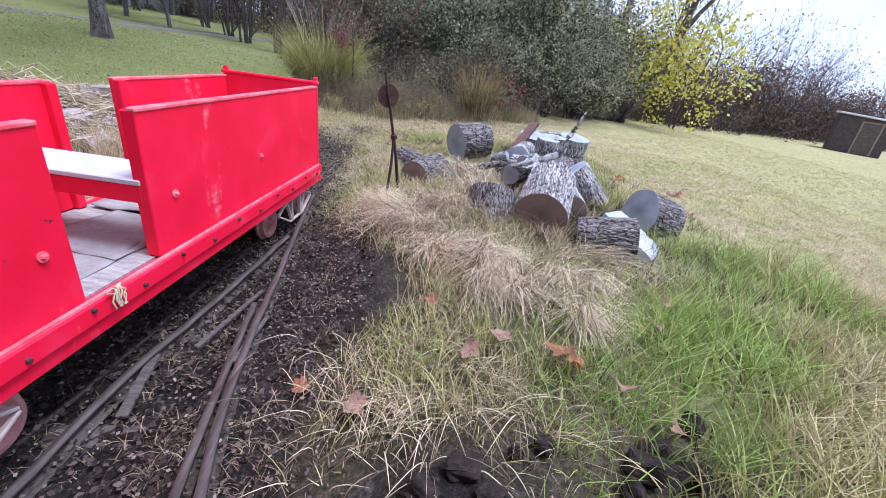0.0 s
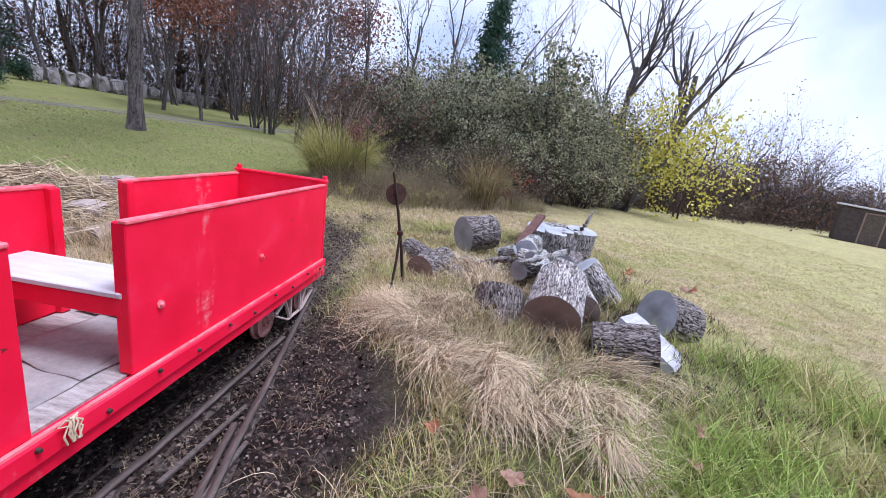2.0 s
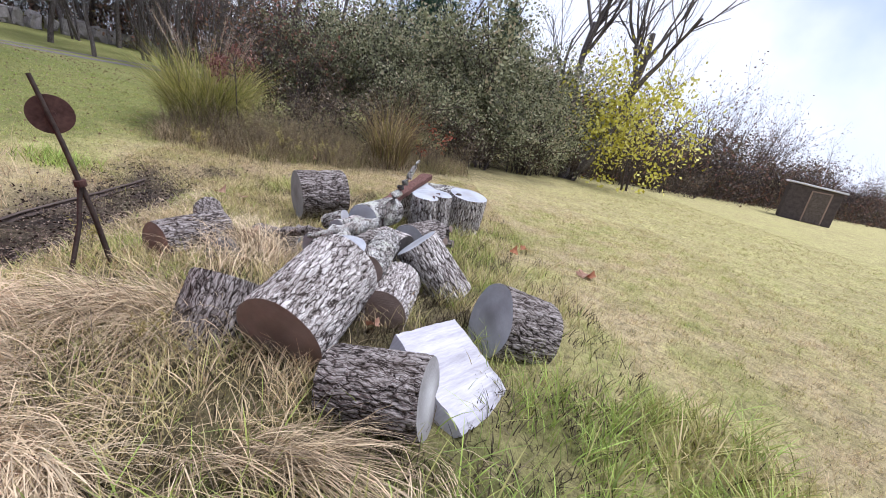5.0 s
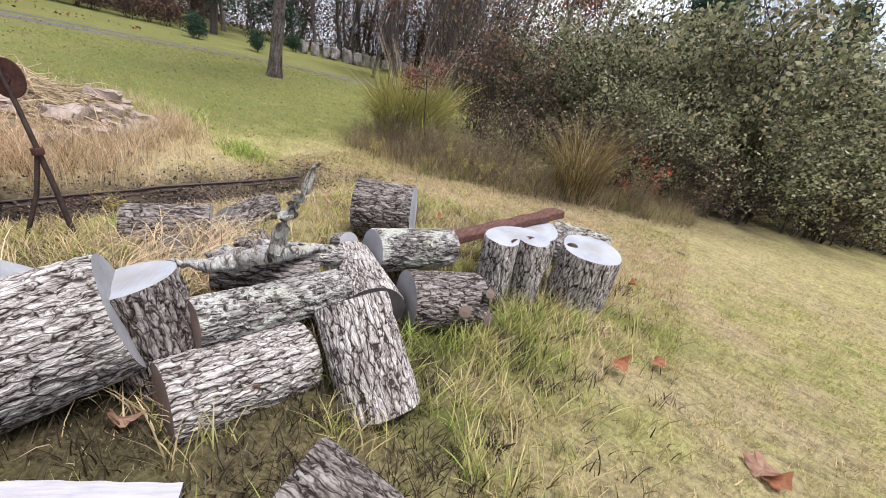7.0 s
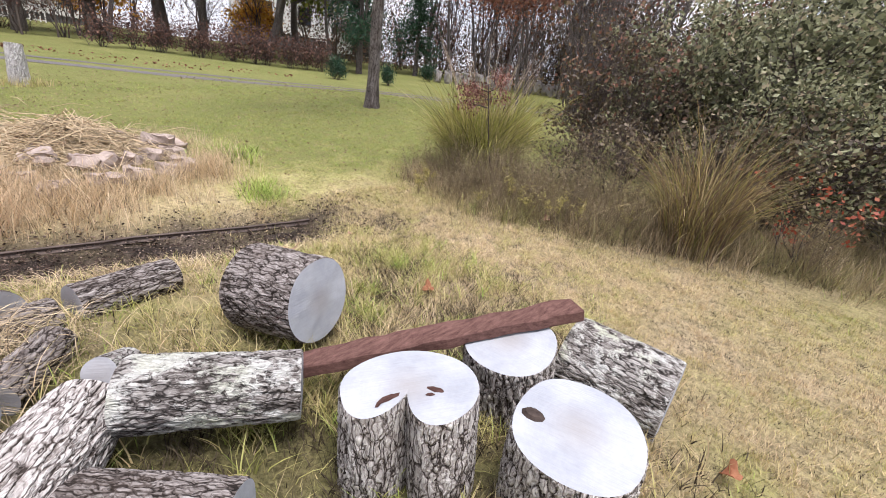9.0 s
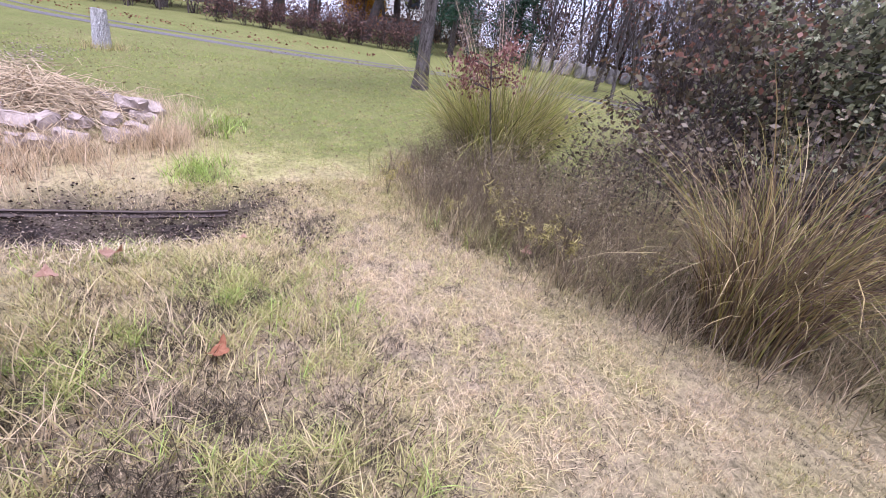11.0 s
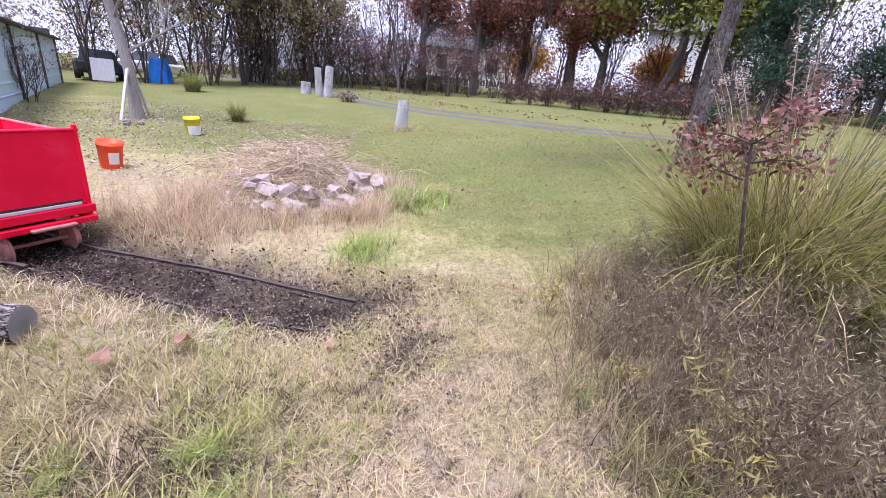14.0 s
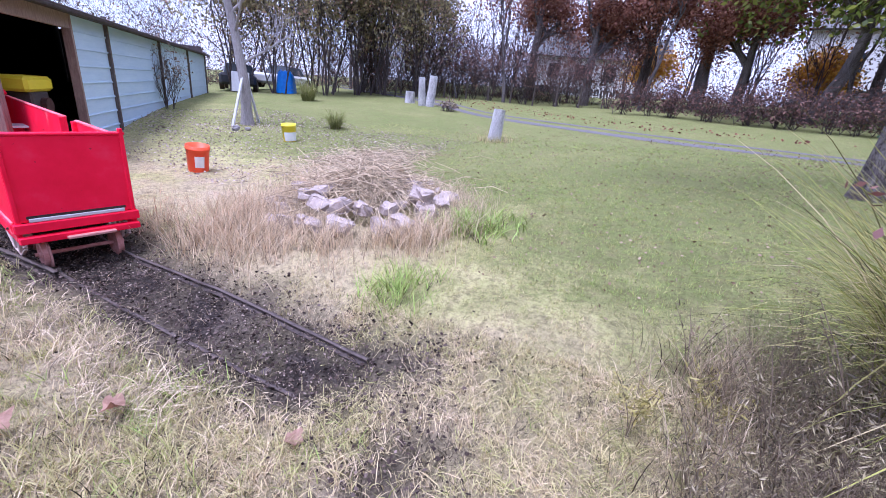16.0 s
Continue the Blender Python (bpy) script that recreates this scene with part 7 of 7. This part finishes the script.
def house(x, y, rz, wide, deep, zb, eave, ridge_h, label, wins):
    z = hz(x, y)
    t = thing("house", label, "house", pose(x, y, z, 0, 0, rz))
    part("base", a_box(deep - 0.1, wide - 0.1, zb + 0.6, pose(0, 0, (zb - 0.6) / 2)), M_BASE, t)
    wall = bmesh.new()
    box(wall, deep, wide, eave - zb, pose(0, 0, (eave + zb) / 2))
    g = [wall.verts.new(p) for p in ((-deep / 2, -wide / 2, eave), (deep / 2, -wide / 2, eave), (0, -wide / 2, ridge_h), (-deep / 2, wide / 2, eave), (deep / 2, wide / 2, eave), (0, wide / 2, ridge_h))]
    for f in ((0, 1, 2), (5, 4, 3)):
        wall.faces.new([g[i] for i in f])
    part("wall", wall, M_WHITE, t)
    for s in (-1, 1):
        ang = math.degrees(math.atan2(ridge_h - eave, deep / 2))
        ln = math.hypot(deep / 2, ridge_h - eave) + 0.4
        part("roof", a_box(ln, wide + 0.6, 0.12, pose(s * (deep / 4 + 0.1), 0, (eave + ridge_h) / 2 + 0.04, 0, s * ang, 0)), M_ROOF, t)
    for yy, zz, w, h2 in wins:
        win = part("window", a_box(0.08, w + 0.16, h2 + 0.16, pose(deep / 2 + 0.01, yy, zz), 0.01), M_WHITE, t)
        part("pane", a_box(0.06, w, h2, pose(deep / 2 + 0.03, yy, zz)), M_PANE, win)


house(-39.5, 18.0, -12, 9.0, 7.0, 1.1, 4.6, 6.6, "white house with dark stone base beyond the hedge", ((2.4, 0.6, 0.7, 0.7), (-2.0, 2.6, 1.0, 1.3), (1.0, 2.6, 1.0, 1.3)))
house(-43.0, -1.0, 8, 11.0, 6.0, 0.4, 2.9, 4.8, "long white house behind the lane trees", ((-3.5, 1.7, 1.0, 1.2), (-1.2, 1.7, 1.0, 1.2), (1.2, 1.7, 1.0, 1.2), (3.6, 1.7, 1.0, 1.2)))
house(-33.0, 21.6, -20, 3.0, 3.0, 0.2, 1.9, 2.6, "small white outbuilding with a dark opening", ((0.2, 0.9, 1.4, 1.3),))


def railing(p, q, n):
    p, q = Vector(p), Vector(q)
    t = thing("porch_railing", "white slatted porch railing on the slope", "railing")
    for z in (0.15, 0.95):
        part("rail", beam(p + Vector((0, 0, z)), q + Vector((0, 0, z)), 0.06, 0.06), M_WHITE, t)
    for i in range(n):
        c = p.lerp(q, i / (n - 1))
        part("baluster", a_box(0.07, 0.07, 0.95, pose(c.x, c.y, c.z + 0.5)), M_WHITE, t)


railing((-36.5, -3.2, hz(-36.5, -3.2)), (-37.2, 1.8, hz(-37.2, 1.8)), 22)


def dark_shed(x, y):
    z = hz(x, y)
    t = thing("garden_shed", "small dark wooden shed with a pale flat roof edge", "shed", pose(x, y, z, 0, 0, -42))
    part("wall", a_box(2.4, 2.0, 2.0, pose(0, 0, 1.0), 0.02), M_DARKIN, t)
    t.scale = (0.78, 0.78, 0.78)
    part("roof", a_box(2.7, 2.3, 0.1, pose(0, 0, 2.06, 0, 4, 0), 0.02), M_SEAT, t)
    part("door", a_box(0.8, 0.06, 1.7, pose(0.3, -1.0, 0.9), 0.01), M_TIE, t)
    part("door_frame", a_box(0.95, 0.04, 1.8, pose(0.3, -0.995, 0.92), 0.01), M_BROWNB, t)


dark_shed(20.0, 17.0)
for i in range(12):
    f = i / 11
    x, y = -25.8 + 5.0 * f, 3.8 - 13.0 * f
    solid("fence_post", a_box(0.08, 0.08, 1.2, None, 0.01), M_TIE, "thin dark fence post along the lane", "fence post", pose(x, y, hz(x, y) + 0.5), "lane fence")

# ---- fallen leaves and litter ----
def leaf_shape(curl, seed):
    """A lobed, curled dead leaf."""
    b = bmesh.new()
    out = []
    for i in range(22):
        a = i / 22 * 2 * math.pi
        r = 0.05 * (0.82 + 0.15 * math.cos(5 * a) + 0.06 * math.cos(9 * a + seed)) * (1.15 if abs(a - math.pi) > 2.5 else 1.0)
        x, y = r * math.cos(a) * 1.2, r * math.sin(a)
        out.append((x, y))
    rings = []
    for s in (1.0, 0.55):
        rings.append([b.verts.new((x * s, y * s, curl * ((x * s) ** 2 * 9 - (y * s) ** 2 * 4) + 0.006 * noise.noise(Vector((x * 40 * s, y * 40 * s, seed))))) for x, y in out])
    c = b.verts.new((0, 0, 0))
    n = len(out)
    for i in range(n):
        j = (i + 1) % n
        b.faces.new((rings[0][i], rings[0][j], rings[1][j], rings[1][i]))
        b.faces.new((rings[1][i], rings[1][j], c))
    bmesh.ops.solidify(b, geom=b.faces[:], thickness=0.0012)
    return b


M_DEAD = make_plain("tan_dead_leaf", (0.34, 0.19, 0.13), (0.62, 0.42, 0.32), 18.0, 0.75, 0.003)
M_DEAD_O = make_plain("orange_dead_leaf", (0.36, 0.14, 0.075), (0.58, 0.30, 0.18), 18.0, 0.75, 0.003)
for i, (x, y, z, s, o) in enumerate(((-0.37, -0.01, 0.08, 1.0, 0), (0.2, 0.36, 0.12, 0.9, 0), (0.45, 0.28, 0.12, 1.3, 1), (0.48, 0.22, 0.1, 1.1, 1), (0.97, 0.48, 0.14, 1.0, 0), (1.16, 0.69, 0.14, 0.9, 0), (-0.58, 0.12, 0.03, 0.8, 1), (0.05, 0.25, 0.12, 1.0, 0), (1.0, 3.5, 0.36, 1.0, 1), (0.24, 2.88, 0.16, 1.1, 0), (1.27, 2.38, 0.08, 1.2, 0), (1.10, 2.06, 0.06, 0.9, 0), (-0.25, 4.22, 0.1, 1.1, 0), (-0.54, 4.41, 0.1, 1.2, 0), (-0.86, 5.08, 0.05, 1.0, 0), (-0.12, 6.92, 0.1, 1.0, 0), (2.2, 5.12, 0.07, 0.9, 1), (0.44, 4.97, 0.07, 1.0, 1), (2.92, 3.52, 0.03, 1.5, 0), (2.96, 3.47, 0.04, 1.1, 1), (2.3, 3.73, 0.08, 1.0, 1), (2.48, 4.0, 0.06, 0.9, 1), (1.42, 3.92, 0.1, 0.8, 0), (0.76, 7.61, 0.04, 1.3, 0), (0.62, 0.1, 0.12, 0.9, 0), (-0.1, 0.62, 0.1, 0.8, 1), (0.75, -0.1, 0.1, 0.9, 0))):
    solid("fallen_leaf", leaf_shape(R7.uniform(0.5, 1.6), i), M_DEAD_O if o else M_DEAD, "curled dead oak leaf lying in the grass", "leaf", pose(x, y, hz(x, y) + z * 0.75, R7.uniform(-25, 25), R7.uniform(-25, 25), R7.uniform(0, 360)) @ Matrix.Scale(s * 0.9, 4), "fallen leaves")


L_FALL = make_leaves("fallen_lawn_leaves", [(0.1, (0.13, 0.085, 0.05)), (0.5, (0.26, 0.18, 0.11)), (0.9, (0.40, 0.30, 0.20))], 0.15)
L_CRUMB = make_leaves("soil_crumbs", [(0.1, (0.018, 0.013, 0.011)), (0.6, (0.06, 0.042, 0.034)), (0.95, (0.16, 0.12, 0.10))], 0.05, 0.9)
L_CHIP = make_leaves("bark_chips", [(0.1, (0.16, 0.11, 0.09)), (0.5, (0.34, 0.26, 0.22)), (0.9, (0.55, 0.46, 0.40))], 0.1)


def litter(name, n, box2, size, mat, label, keep=None, lift=0.02):
    g = np.random.default_rng(n)
    x, y = g.uniform(box2[0], box2[2], n), g.uniform(box2[1], box2[3], n)
    if keep is not None:
        k = g.uniform(0, 1, n) < keep(x, y)
        x, y = x[k], y[k]
    pts = np.stack([x, y, height(x, y) + lift + g.uniform(0, 0.02, len(x))], 1)
    solid(name, leaf_mesh(name, pts, size, g, 1.5, 0.85), mat, label, "litter", kind="stuff")


litter("leaf_litter", 9500, (-13, 0, -2.5, 14), 0.022, L_FALL, "brown fallen leaves scattered over the green lawn", lambda x, y: gate(-0.85 * x + 0.5 * y - 4.8, 0.3) * (0.25 + 0.75 * tuft(x, y, 0.7, 121)))
litter("lane_leaves", 2600, (-26, -6, -15, 14), 0.06, L_RUST, "russet leaves along the lane's far verge", lambda x, y: np.exp(-(((x + 17.8 - 0.52 * (y - 3)) / 1.3) ** 2)))
litter("wood_chips", 16000, (-9.5, -5.5, -3.2, 2.2), 0.026, L_CHIP, "scattered bark chips and leaves on bare soil", lambda x, y: tuft(x, y, 1.0, 131) * gate(1.2 - y - 0.15 * x, 0.3))
litter("bed_crumbs", 15000, (-2.2, -1.2, -0.4, 5.9), 0.017, L_CRUMB, "crumbs of black soil and bark on the track bed", lambda x, y: bed(x, y), 0.005)
litter("cinder_litter", 12000, (-2.2, -1.2, -0.4, 5.5), 0.011, L_BROWN, "bits of bark and leaf on the black cinders", lambda x, y: bed(x, y), 0.0)
